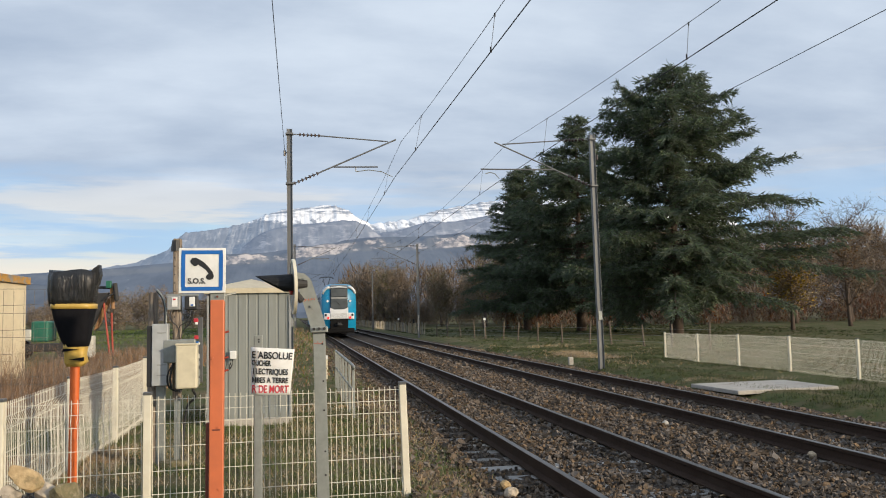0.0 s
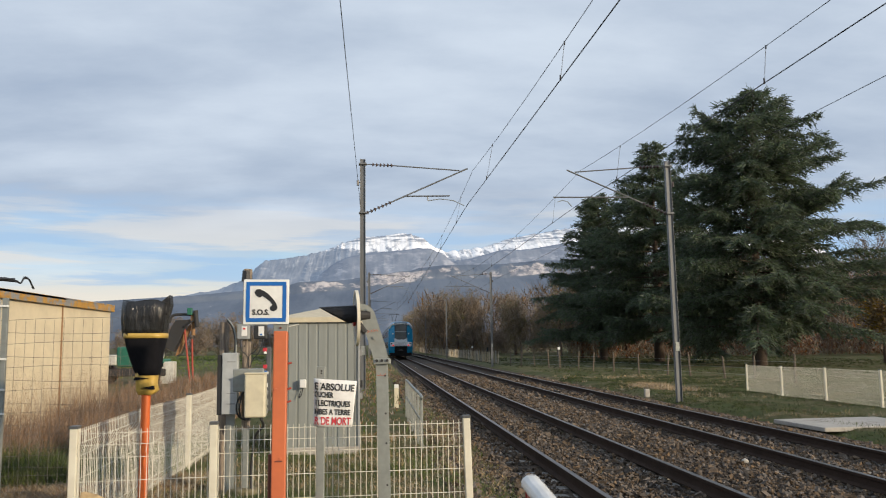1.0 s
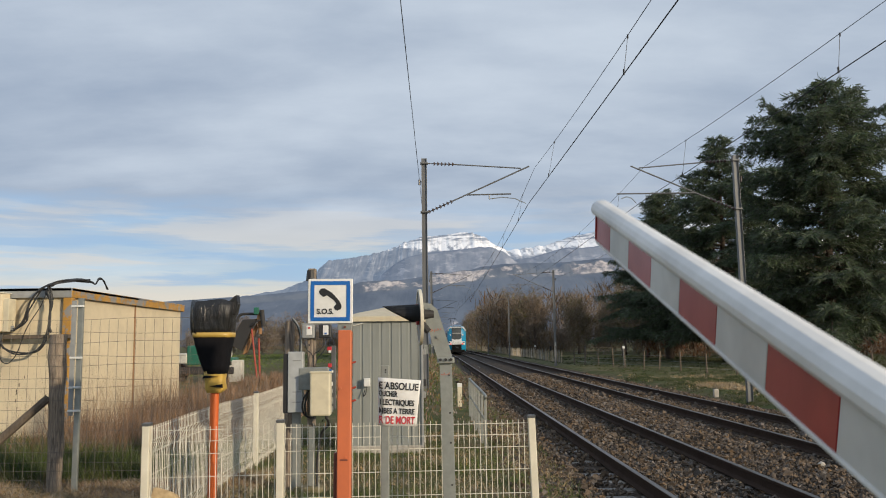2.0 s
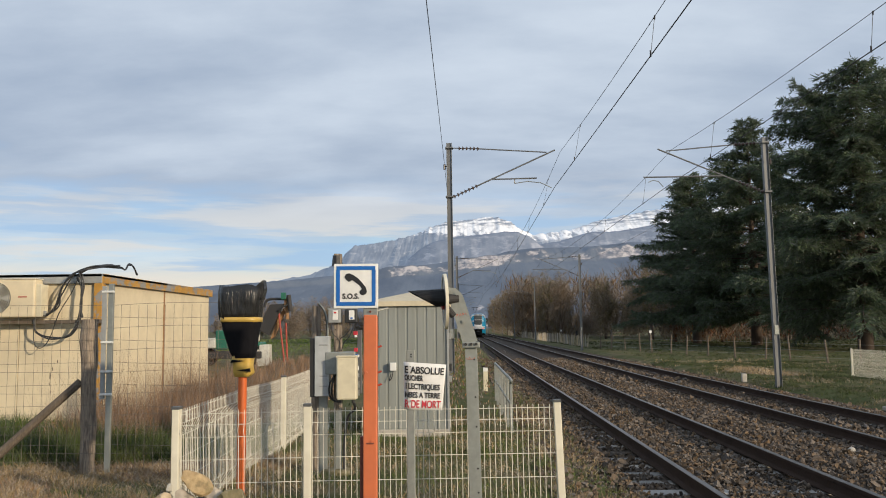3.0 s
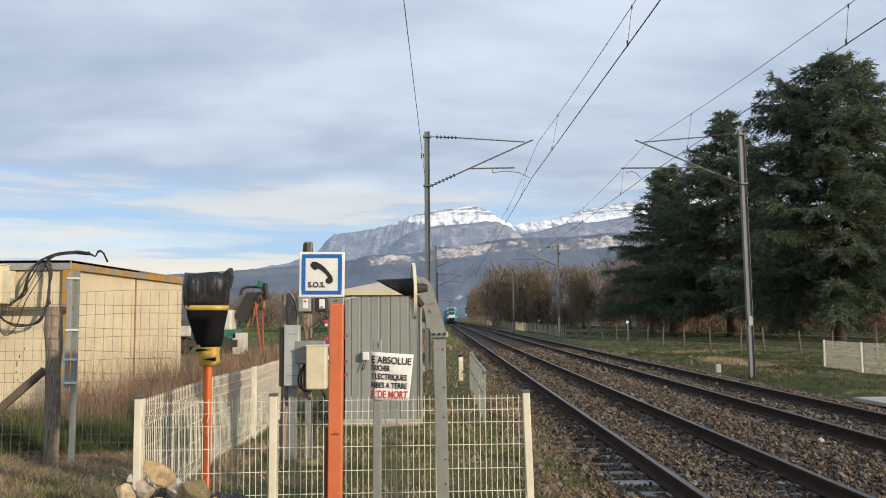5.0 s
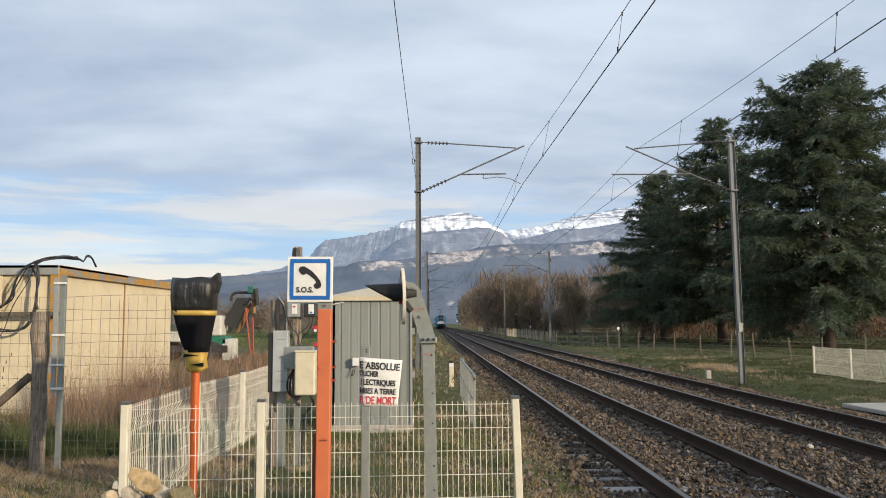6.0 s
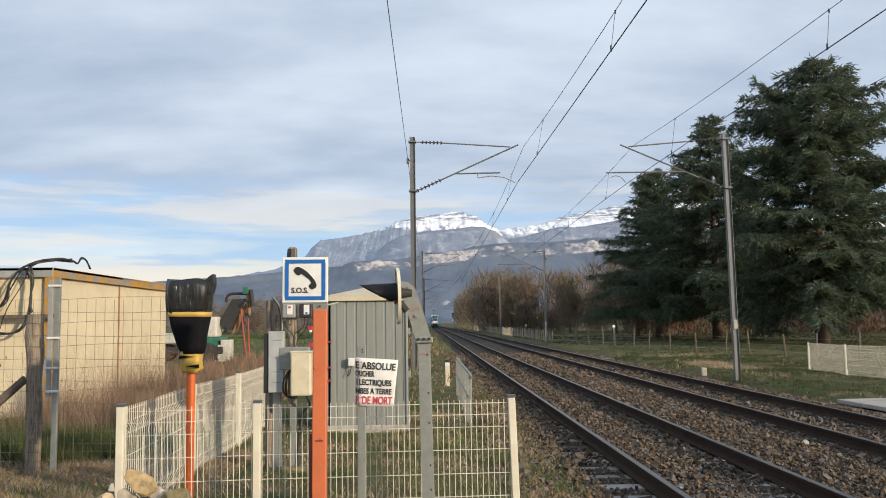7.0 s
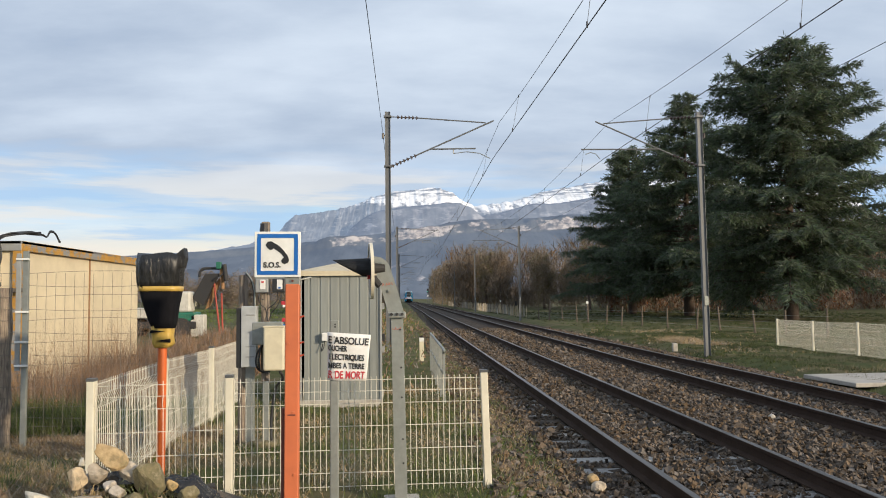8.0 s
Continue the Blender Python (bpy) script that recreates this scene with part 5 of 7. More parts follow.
def equipment_pole():
    """Wooden pole carrying small boxes and cabinets behind the corner fence."""
    root = thing("equipment_post", "weathered wooden post carrying grey and cream electrical cabinets", "utility post", at=pose(-4.815, 10.0, -0.03))
    bm = bmesh.new()
    box_in(bm, (-0.025, 0.05, 1.70), (0.095, 0.09, 1.90), 0.012)
    part("wooden_post", bm, M["wood_post"], root, "old squared timber with drilled holes")
    bm = bmesh.new()
    rod_in(bm, (-0.035, 0.05, 2.50), (-0.035, 0.05, 2.63), 0.068, 0.055, 10)
    part("post_cap", bm, M["box_dark"], root, "dark rotted top")
    for z in (2.02, 2.12, 2.22, 2.32, 2.42, 1.72, 1.64):
        rodded("drilled_hole", (-0.05, 0.002, z), (-0.05, 0.010, z), 0.009, M["box_dark"], root, seg=8)
    bm = bmesh.new()
    for x in (-0.045, 0.045):
        box_in(bm, (x - 0.20, 0.03, 0.45), (0.012, 0.06, 0.95), 0.002)
    box_in(bm, (-0.20, 0.0, 0.45), (0.08, 0.01, 0.95), 0.002)
    part("steel_channel", bm, M["galvanised"], root, "pale steel leg")
    boxed("lower_post", (-0.02, 0.06, 0.40), (0.07, 0.06, 0.85), M["galvanised"], root, "grey steel leg", 0.004)
    boxed("footing", (-0.05, 0.03, 0.01), (0.34, 0.24, 0.10), M["rubble_mossy"], root, bevel=0.03)
    boxed("cross_rail", (0.04, -0.01, 1.975), (0.37, 0.03, 0.022), M["galvanised"], root, bevel=0.004)
    for x, mat, mark, label in ((-0.052, "box_grey", "sign_red", "pale grey switch box"), (0.147, "box_dark", "sign_blue", "dark switch box")):
        b = boxed("switch_box", (x, -0.03, 1.883), (0.150, 0.09, 0.165), M[mat], root, label, 0.012)
        boxed("cover_plate", (x + 0.012, -0.078, 1.895), (0.066, 0.010, 0.115), M["sign_white"], b, "white front plate", 0.004)
        boxed("switch", (x + 0.012, -0.086, 1.925 if mark == "sign_red" else 1.855), (0.028, 0.006, 0.020), M[mark], b, bevel=0.002)
    c = boxed("grey_cabinet", (-0.198, -0.03, 1.285), (0.178, 0.14, 0.715), M["cabinet_grey"], root, "grey steel cabinet", 0.008)
    boxed("cabinet_back", (-0.318, 0.04, 1.27), (0.056, 0.24, 0.70), M["box_dark"], c, "black backing", 0.006)
    for z in (1.05, 1.17, 1.54):
        boxed("louvre", (-0.18, -0.102, z), (0.10, 0.006, 0.014), M["box_grey"], c, bevel=0.002)
    boxed("junction_box", (0.02, -0.04, 1.32), (0.36, 0.13, 0.27), M["galvanised"], root, "grey junction box", 0.012)
    c = boxed("cream_cabinet", (0.123, -0.21, 1.147), (0.240, 0.15, 0.500), M["box_beige"], root, "cream enamelled box", 0.02)
    boxed("cabinet_lid", (0.123, -0.21, 1.402), (0.250, 0.16, 0.022), M["box_beige"], c, bevel=0.006)
    for x in (0.05, 0.19):
        rodded("gland", (x, -0.2, 0.86), (x, -0.2, 0.90), 0.018, M["box_dark"], c, seg=10)
    for pts, r in (([(-0.08, -0.05, 1.80), (-0.085, -0.07, 1.74), (-0.06, -0.08, 1.66), (-0.005, -0.06, 1.60), (0.01, -0.05, 1.46)], 0.006),
                   ([(0.13, -0.05, 1.80), (0.135, -0.07, 1.72), (0.08, -0.08, 1.65), (0.015, -0.06, 1.60), (0.018, -0.05, 1.46)], 0.006),
                   ([(0.17, -0.05, 1.80), (0.175, -0.06, 1.75), (0.13, -0.06, 1.64), (0.06, -0.05, 1.56), (0.03, -0.05, 1.46)], 0.006),
                   ([(-0.17, 0.05, 1.62), (-0.165, 0.05, 1.80), (-0.20, 0.05, 1.95), (-0.27, 0.1, 2.03)], 0.011),
                   ([(-0.03, -0.06, 1.20), (-0.11, -0.09, 1.06), (-0.10, -0.09, 0.92), (-0.02, -0.06, 0.86), (0.05, -0.15, 0.88)], 0.012),
                   ([(-0.05, -0.06, 1.19), (-0.08, -0.09, 1.02), (-0.07, -0.08, 0.90)], 0.012),
                   ([(0.19, -0.2, 0.87), (0.20, -0.1, 0.78), (0.10, 0.0, 0.66), (0.05, 0.02, 0.3), (0.06, 0.0, 0.02)], 0.016)):
        tubed("cable", pts, r, M["box_dark"], root, "black cable")
    bm = bmesh.new()
    tube_in(bm, [tuple(p) for p in eased([(-0.145, 0.0, 1.60), (-0.145, 0.0, 1.78), (-0.18, 0.02, 1.94), (-0.26, 0.05, 2.05)])], 0.010)
    part("pale_conduit", bm, M["galvanised"], root, "pale bent conduit", smooth=True)
    bm = bmesh.new()
    rod_in(bm, (-0.335, 0.30, -0.1), (-0.335, 0.30, 2.02), 0.062, 0.055, 9)
    for v in bm.verts:
        v.co.x += 0.012 * noise.noise(v.co * 7)
    part("stump", bm, M["wood_post"], root, "second grey timber post")
    col = boxed("socket_column", (0.245, 0.0, 1.33), (0.055, 0.05, 0.76), M["box_slate"], root, "dark terminal strip", 0.006)
    for x, z, w, h, mat in ((0.20, 1.675, 0.05, 0.045, "sign_red"), (0.205, 1.64, 0.03, 0.03, "sign_white"), (0.205, 1.475, 0.045, 0.045, "sign_red"), (0.17, 1.40, 0.12, 0.055, "sign_blue"), (0.23, 1.40, 0.03, 0.03, "sign_white"),
                            (0.215, 1.255, 0.05, 0.05, "sign_white"), (0.215, 1.17, 0.055, 0.05, "box_grey"), (0.215, 1.06, 0.06, 0.08, "galvanised"), (0.215, 0.96, 0.06, 0.07, "galvanised")):
        boxed("terminal", (x, -0.04, z), (w, 0.03, h), M[mat], col, bevel=0.004)


def bagged_signal():
    """Signal wrapped in black plastic on an orange post."""
    root = thing("covered_signal", "signal in black plastic and yellow tape on orange post", "covered signal", at=pose(-5.46, 7.98, 0.0, 0, 0.4, 0))
    rodded("post", (0, 0, -0.15), (0, 0, 1.28), 0.041, M["orange_vivid"], root, "bright orange round post", 20)

    def wrap(rows, mat, name, label, seed, crease):
        rng = random.Random(seed)
        bm = bmesh.new()
        n = 28
        rings = []
        ph = [rng.uniform(0, 6.3) for _ in range(6)]
        for z, hx, hy, ox in rows:
            r = []
            for k in range(n):
                a = 2 * math.pi * k / n
                c, s = math.cos(a), math.sin(a)
                q = 1 + crease * (math.sin(5 * a + ph[0] + 3 * z) * 0.5 + math.sin(9 * a + ph[1] - 5 * z) * 0.35 + math.sin(14 * a + ph[2] + 2 * z) * 0.3)
                r.append(bm.verts.new((ox + hx * q * math.copysign(abs(c) ** 0.55, c), hy * q * math.copysign(abs(s) ** 0.55, s), z + 0.02 * crease * 8 * math.sin(4 * a + ph[3]) * (z > 2))))
            rings.append(r)
        for p, q in zip(rings, rings[1:]):
            for k in range(n):
                bm.faces.new((p[k], p[(k + 1) % n], q[(k + 1) % n], q[k]))
        bm.faces.new(rings[0][::-1])
        bm.faces.new(rings[-1])
        part(name, bm, mat, root, label, smooth=True)

    wrap([(1.43, 0.100, 0.09, 0.01), (1.50, 0.125, 0.10, 0.0), (1.62, 0.150, 0.12, -0.015), (1.70, 0.168, 0.14, -0.02), (1.79, 0.185, 0.15, -0.02), (1.82, 0.185, 0.15, -0.02)], M["cloth_black"], "lower_wrap", "matt black wrapping", 1, 0.02)
    wrap([(1.80, 0.180, 0.15, -0.03), (1.86, 0.192, 0.155, -0.03), (1.95, 0.20, 0.16, -0.03), (2.05, 0.206, 0.165, -0.025), (2.12, 0.205, 0.15, -0.02)], M["film_black"], "upper_wrap", "shiny creased black plastic", 2, 0.10)
    bm = bmesh.new()
    prism_in(bm, [(0.10, 2.09), (0.16, 2.15), (0.20, 2.18), (0.212, 2.09), (0.19, 1.99)], 0.12)
    part("loose_corner", bm, M["film_black"], root)
    wrap([(1.775, 0.190, 0.158, -0.02), (1.82, 0.192, 0.160, -0.02)], M["tape"], "upper_tape", "yellow tape band", 3, 0.01)
    wrap([(1.25, 0.070, 0.065, 0.0), (1.29, 0.098, 0.08, 0.01), (1.36, 0.092, 0.08, 0.0), (1.42, 0.10, 0.085, 0.0), (1.455, 0.10, 0.09, 0.0)], M["tape"], "lower_tape", "wrinkled yellow tape", 4, 0.05)
    bm = bmesh.new()
    prism_in(bm, [(-0.095, 1.385), (0.05, 1.405), (-0.08, 1.415)], 0.2)
    prism_in(bm, [(0.095, 1.30), (-0.03, 1.315), (0.09, 1.335)], 0.2)
    part("gap", bm, M["cloth_black"], root, "black gaps in the tape")


def rubble_heap():
    rng = random.Random(4)
    spec = [("rubble", -5.52, 6.86, 0.45, 0.150, 0.11, 0.070, 8, 28, 12), ("rubble_mossy", -5.17, 6.78, 0.31, 0.125, 0.11, 0.165, 10, -14, 20), ("rubble", -5.36, 6.84, 0.33, 0.075, 0.08, 0.085, 10, 12, 30), ("rubble", -5.62, 6.80, 0.33, 0.075, 0.08, 0.085, 0, -16, 60),
            ("rubble", -5.75, 6.78, 0.30, 0.080, 0.08, 0.080, 0, 5, 10), ("rubble_pale", -5.95, 6.62, 0.17, 0.130, 0.05, 0.075, 30, 38, -8), ("rubble", -5.60, 6.60, 0.15, 0.175, 0.10, 0.065, 0, -6, 5), ("rubble", -5.39, 6.66, 0.21, 0.065, 0.07, 0.060, 0, 10, 40),
            ("rubble", -5.48, 6.72, 0.26, 0.055, 0.06, 0.050, 0, 0, 15), ("rubble_mossy", -5.27, 6.62, 0.16, 0.070, 0.07, 0.060, 0, 15, 70), ("rubble", -5.15, 6.58, 0.12, 0.065, 0.06, 0.045, 0, 0, 0), ("rubble_mossy", -4.88, 6.70, 0.18, 0.080, 0.07, 0.070, 0, -20, 30),
            ("rubble", -5.02, 6.80, 0.24, 0.050, 0.05, 0.040, 0, 20, 0), ("rubble_pale", -5.77, 6.92, 0.40, 0.025, 0.03, 0.045, 0, 8, 0), ("rubble", -5.70, 6.50, 0.06, 0.090, 0.08, 0.060, 0, 10, 30), ("rubble", -5.45, 6.45, 0.05, 0.100, 0.08, 0.060, 0, -10, 80),
            ("rubble", -5.22, 6.44, 0.04, 0.080, 0.07, 0.055, 0, 10, 10), ("rubble", -5.03, 6.52, 0.06, 0.065, 0.06, 0.050, 0, 0, 50), ("rubble", -5.82, 6.66, 0.12, 0.060, 0.06, 0.055, 0, 0, 20), ("rubble", -5.30, 7.0, 0.25, 0.100, 0.09, 0.090, 0, 0, 45),
            ("rubble", -5.66, 7.02, 0.22, 0.120, 0.09, 0.110, 0, 0, 15), ("rubble", -5.05, 6.98, 0.14, 0.120, 0.09, 0.100, 0, 0, 75)]
    for mat, x, y, z, a, b, c, tilt, lean, turn in spec:
        bm = bmesh.new()
        bmesh.ops.create_icosphere(bm, subdivisions=3, radius=1.0)
        off = Vector((rng.uniform(0, 50), rng.uniform(0, 50), rng.uniform(0, 50)))
        cuts = [(Vector((rng.gauss(0, 1), rng.gauss(0, 1), rng.gauss(0, 1))).normalized(), rng.uniform(0.45, 0.78)) for _ in range(13)]
        for v in bm.verts:
            p = v.co.copy()
            for nrm, lim in cuts:
                over = p.dot(nrm) - lim
                if over > 0:
                    p -= nrm * over * 0.92
            p *= 1 + 0.07 * noise.noise(v.co * 2.2 + off) + 0.05 * noise.noise(v.co * 6 + off)
            v.co = Vector((p.x * a, p.y * b, p.z * c)) * 1.22
        ob = linked("rock", bm, M[mat], smooth=False)
        ob.matrix_basis = pose(x, y, z, tilt, lean, turn)
        tagged(ob, {"rubble": "tan broken field stone in a heap on the grass", "rubble_mossy": "broken stone with dark green moss in the heap", "rubble_pale": "pale flat broken stone beside the heap"}[mat], "rock", "stone heap")
    # a crumpled sheet of black plastic lies under and behind the stones
    n = 26
    for label, cx, cy, w, d, hump, seed in (("crumpled dark grey plastic sheet behind the stone heap", -4.93, 6.98, 0.52, 0.40, 0.17, 3.0), ("crumpled black plastic sheet under the stone heap", -5.48, 6.98, 0.56, 0.40, 0.13, 8.0),
                                            ("scrap of black plastic by the fence", -4.66, 6.85, 0.22, 0.24, 0.07, 14.0)):
        vs = []
        for j in range(n):
            for i in range(n):
                u, v = i / (n - 1) - 0.5, j / (n - 1) - 0.5
                x, y = cx + w * u + 0.02 * noise.noise(Vector((v * 6, seed, 0))), cy + d * v
                swell = max(0.0, 1 - 4 * u * u) ** 0.7 * max(0.0, 1 - 4 * v * v) ** 0.7
                vs.append((x, y, float(land_z(x, y)) + 0.015 + hump * swell * (0.75 + 0.5 * noise.noise(Vector((u * 4, v * 4, seed)))) + 0.035 * swell * noise.noise(Vector((u * 12, v * 9, seed)))))
        i, j = np.meshgrid(np.arange(n - 1), np.arange(n - 1), indexing="ij")
        a = (i * n + j).ravel()
        tagged(raw("plastic_sheet", vs, np.stack([a, a + 1, a + n + 1, a + n], 1), M["film_black"], smooth=False), label, "plastic sheet", "plastic sheets")
    for x, y, s, tilt, turn in ((-4.72, 7.05, 0.42, 10, -22), (-4.98, 7.2, 0.4, -8, 15)):
        ob = boxed("timber_offcut", (0, 0, 0), (s, 0.10, 0.03), M["wood_old"], bevel=0.006)
        ob.matrix_basis = pose(x, y, float(land_z(x, y)) + 0.06, 8, tilt, turn)
        tagged(ob, "dark weathered board lying by the fence", "board", "boards")


def side_railing():
    root = thing("handrail", "grey-brown steel pipe railing beside the track", "railing")
    y0, y1, x = 13.4, 19.6, -2.55
    n = 6
    ys = [y0 + (y1 - y0) * k / n for k in range(n + 1)]
    for y in ys:
        boxed("post", (x, y, 0.35), (0.045, 0.045, 0.95), M["galvanised"], root, bevel=0.005)
    tubed("top_rail", [(x, y0, 0.80), (x, y0 + 0.02, 0.85), (x, (y0 + y1) / 2, 0.85), (x, y1, 0.85)], 0.024, M["galvanised"], root)
    tubed("mid_rail", [(x, y0, 0.45), (x, y1, 0.45)], 0.018, M["galvanised"], root)
    m = thing("marker_post", "short cream marker post beside the line", "marker post", at=pose(-2.70, 22.6, -0.25))
    boxed("stake", (0, 0, 0.40), (0.12, 0.06, 0.85), M["box_beige"], m, bevel=0.008)
    boxed("tip", (0, -0.002, 0.80), (0.124, 0.066, 0.10), M["sign_white"], m, bevel=0.004)


def barrier():
    """Boom of the crossing gate; the origin is its pivot, the boom runs along +y."""
    root = thing("crossing_barrier", "red and white striped level-crossing boom with rounded top", "barrier")
    L = 5.04
    b = 0.300
    n = int(L / b)
    y = L
    k = 0
    while y > -0.45:
        lo = max(-0.45, y - b * (0.87 if k == 0 else 1))
        boxed("stripe", (0, (y + lo) / 2, -0.057), (0.040, y - lo, 0.114), M["barrier_red" if k % 2 == 0 else "barrier_white_shaded"], root, "red stripe" if k % 2 == 0 else "white stripe", 0.003)
        y = lo
        k += 1
    bm = bmesh.new()
    prism_in(bm, [(0.034, -0.002), (0.042, 0.010), (0.043, 0.026), (0.036, 0.042), (0.020, 0.053), (0.0, 0.056), (-0.020, 0.053), (-0.036, 0.042), (-0.043, 0.026), (-0.042, 0.010), (-0.034, -0.002)], L + 0.46, Matrix.Translation((0, (L - 0.45) / 2 + 0.005, 0)))
    part("top_edge", bm, M["barrier_white"], root, "white rounded top edge", smooth=False)
    boxed("bottom_edge", (0, (L - 0.45) / 2, -0.118), (0.046, L + 0.45, 0.010), M["barrier_white"], root, "white bottom edge", 0.003)
    boxed("end_cap", (0, L + 0.006, -0.038), (0.05, 0.014, 0.15), M["barrier_red"], root, "red end cap", 0.005)
    return root


fences()
emergency_sign()
warning_plate()
crossing_light()
hut()
equipment_pole()
bagged_signal()
rubble_heap()
side_railing()
BARRIER = barrier()
pedestal = thing("barrier_machine", "grey cabinet on which the crossing boom turns", "barrier machine", at=pose(-2.40, -1.45, -0.1))
boxed("housing", (0, 0, 0.52), (0.34, 0.4, 1.15), M["box_grey"], pedestal, bevel=0.02)
rodded("axle", (-0.24, 0.04, 0.83), (0.1, 0.04, 0.83), 0.05, M["galvanised"], pedestal)

# ---- building and yard beside the crossing ----


def shed():
    root = thing("site_building", "cream prefabricated panel building with an orange and grey roof edge", "building", at=pose(-10.1, 15.2, -0.05))
    W, D, H = 9.0, 6.6, 2.66
    # walls of upright panels
    for side in range(4):
        L = (W, D, W, D)[side]
        m = (pose(-W, 0, 0), pose(0, 0, 0, 0, 0, 90), pose(0, D, 0, 0, 0, 180), pose(-W, D, 0, 0, 0, -90))[side]
        n = round(L / (1.5 if side % 2 == 0 else 3.3))
        for k in range(n):
            boxed("wall_panel", ((k + 0.5) * L / n, 0.05, H / 2), (L / n - 0.012, 0.10, H), M["shed_wall"], root, bevel=0.004, at=m)
            if k and side % 2:
                boxed("joint_strip", (k * L / n, -0.012, H / 2), (0.05, 0.02, H), M["rust"], root, "rusty joint strip", 0.003, at=m)
        boxed("base_rail", (L / 2, -0.01, 0.06), (L, 0.03, 0.12), M["shed_trim"], root, bevel=0.004, at=m)
        bm = bmesh.new()
        box_in(bm, (L / 2, -0.05, H + 0.09), (L + 0.14, 0.06, 0.18), 0.01)
        part("fascia", bm, M["shed_trim"] if side == 1 else M["box_grey"], root, "peeling orange and grey fascia" if side == 1 else "grey metal fascia", at=m)
    boxed("corner_post", (0, 0, H / 2), (0.16, 0.16, H), M["shed_trim"], root, bevel=0.01)
    boxed("roof", (-W / 2, D / 2, H + 0.15), (W + 0.16, D + 0.16, 0.06), M["box_grey"], root, bevel=0.01)
    ac = thing("air_conditioner", "pale outdoor air-conditioning unit with a round fan", "air conditioner", at=pose(-11.12, 15.2, 1.95))
    boxed("case", (-0.58, -0.26, 0.385), (1.16, 0.30, 0.70), M["shed_wall"], ac, bevel=0.03)
    boxed("side_cover", (0.05, -0.24, 0.34), (0.11, 0.26, 0.60), M["box_beige"], ac, bevel=0.012)
    boxed("top_cover", (-0.58, -0.26, 0.740), (1.18, 0.32, 0.018), M["cream_paint"], ac, "cream lid", 0.005)
    fx, fz = -0.72, 0.39
    bm = bmesh.new()
    rod_in(bm, (fx, -0.412, fz), (fx, -0.418, fz), 0.29, seg=36)
    part("fan_opening", bm, M["box_dark"], ac, "dark fan opening")
    bm = bmesh.new()
    for k in range(5):
        a = k * 2 * math.pi / 5
        c, s = math.cos(a), math.sin(a)
        prism_in(bm, [(fx + 0.07 * c, fz + 0.07 * s), (fx + 0.26 * math.cos(a - 0.28), fz + 0.26 * math.sin(a - 0.28)), (fx + 0.27 * math.cos(a + 0.30), fz + 0.27 * math.sin(a + 0.30))], 0.004, Matrix.Translation((0, -0.421, 0)))
    part("fan_blades", bm, M["box_grey"], ac, "grey fan blades")
    bm = bmesh.new()
    for r in (0.07, 0.11, 0.15, 0.19, 0.23, 0.27, 0.295):
        tube_in(bm, [(fx + r * math.cos(a * math.pi / 18), -0.43, fz + r * math.sin(a * math.pi / 18)) for a in range(37)], 0.0035, 4)
    for a in range(16):
        c, s = math.cos(a * math.pi / 8), math.sin(a * math.pi / 8)
        rod_in(bm, (fx + 0.03 * c, -0.43, fz + 0.03 * s), (fx + 0.29 * c, -0.43, fz + 0.29 * s), 0.0035, seg=4)
    rod_in(bm, (fx, -0.425, fz), (fx, -0.445, fz), 0.062, seg=16)
    part("grille", bm, M["cream_paint"], ac, "cream wire fan guard")
    boxed("maker_mark", (-0.22, -0.413, 0.41), (0.16, 0.004, 0.026), M["faded_red"], ac, "small red mark", 0.001)
    boxed("service_valve", (0.13, -0.26, 0.10), (0.05, 0.05, 0.10), M["box_grey"], ac, bevel=0.008)
    # dark runs of rust water on the front wall
    for x, z, h in ((-10.99, 0.95, 0.10), (-10.95, 1.08, 0.06), (-11.0, 0.80, 0.05), (-10.97, 0.66, 0.04), (-10.86, 1.22, 0.05)):
        boxed("chipped_paint", (x + 10.1, -0.003, z), (0.018, 0.004, h), M["wood_old"], root, "chipped paint", 0.001)
    beam = tagged(boxed("bracket_beam", (-11.2, 15.0, 1.90), (2.6, 0.10, 0.07), M["wood_old"], bevel=0.006), "brown timber beam along the building wall", "beam")
    cab = thing("cable_bundle", "loops of black cable over the roof corner and down the wall", "cables")
    rng = random.Random(9)
    def run(pts, count, r, wild):
        for k in range(count):
            tubed("cable", [(x + rng.uniform(-wild, wild), y - 0.01 * k, z + rng.uniform(-wild, wild)) for x, y, z in pts], r, M["box_dark"], cab)

    run([(-11.04, 14.96, 2.06), (-10.90, 14.94, 2.02), (-10.75, 14.93, 2.22), (-10.68, 14.94, 2.50), (-10.47, 14.96, 2.78), (-10.20, 15.02, 2.90), (-10.08, 15.40, 2.96), (-10.05, 15.95, 2.97)], 4, 0.014, 0.035)
    run([(-11.17, 14.95, 1.95), (-11.15, 14.92, 1.74), (-10.88, 14.90, 1.60), (-10.52, 14.90, 1.66), (-10.34, 14.93, 1.95), (-10.32, 14.95, 2.50), (-10.40, 14.96, 2.74), (-10.22, 15.02, 2.89), (-10.07, 15.5, 2.97)], 3, 0.015, 0.025)
    run([(-11.17, 14.95, 1.95), (-11.16, 14.92, 1.52), (-11.05, 14.90, 1.42), (-10.86, 14.92, 1.62), (-10.72, 14.93, 2.05), (-10.50, 14.95, 2.45), (-10.38, 14.97, 2.80)], 1, 0.009, 0.02)
    run([(-10.36, 14.95, 2.84), (-10.30, 14.94, 2.55), (-10.34, 14.93, 2.20), (-10.30, 14.93, 1.98)], 3, 0.013, 0.03)
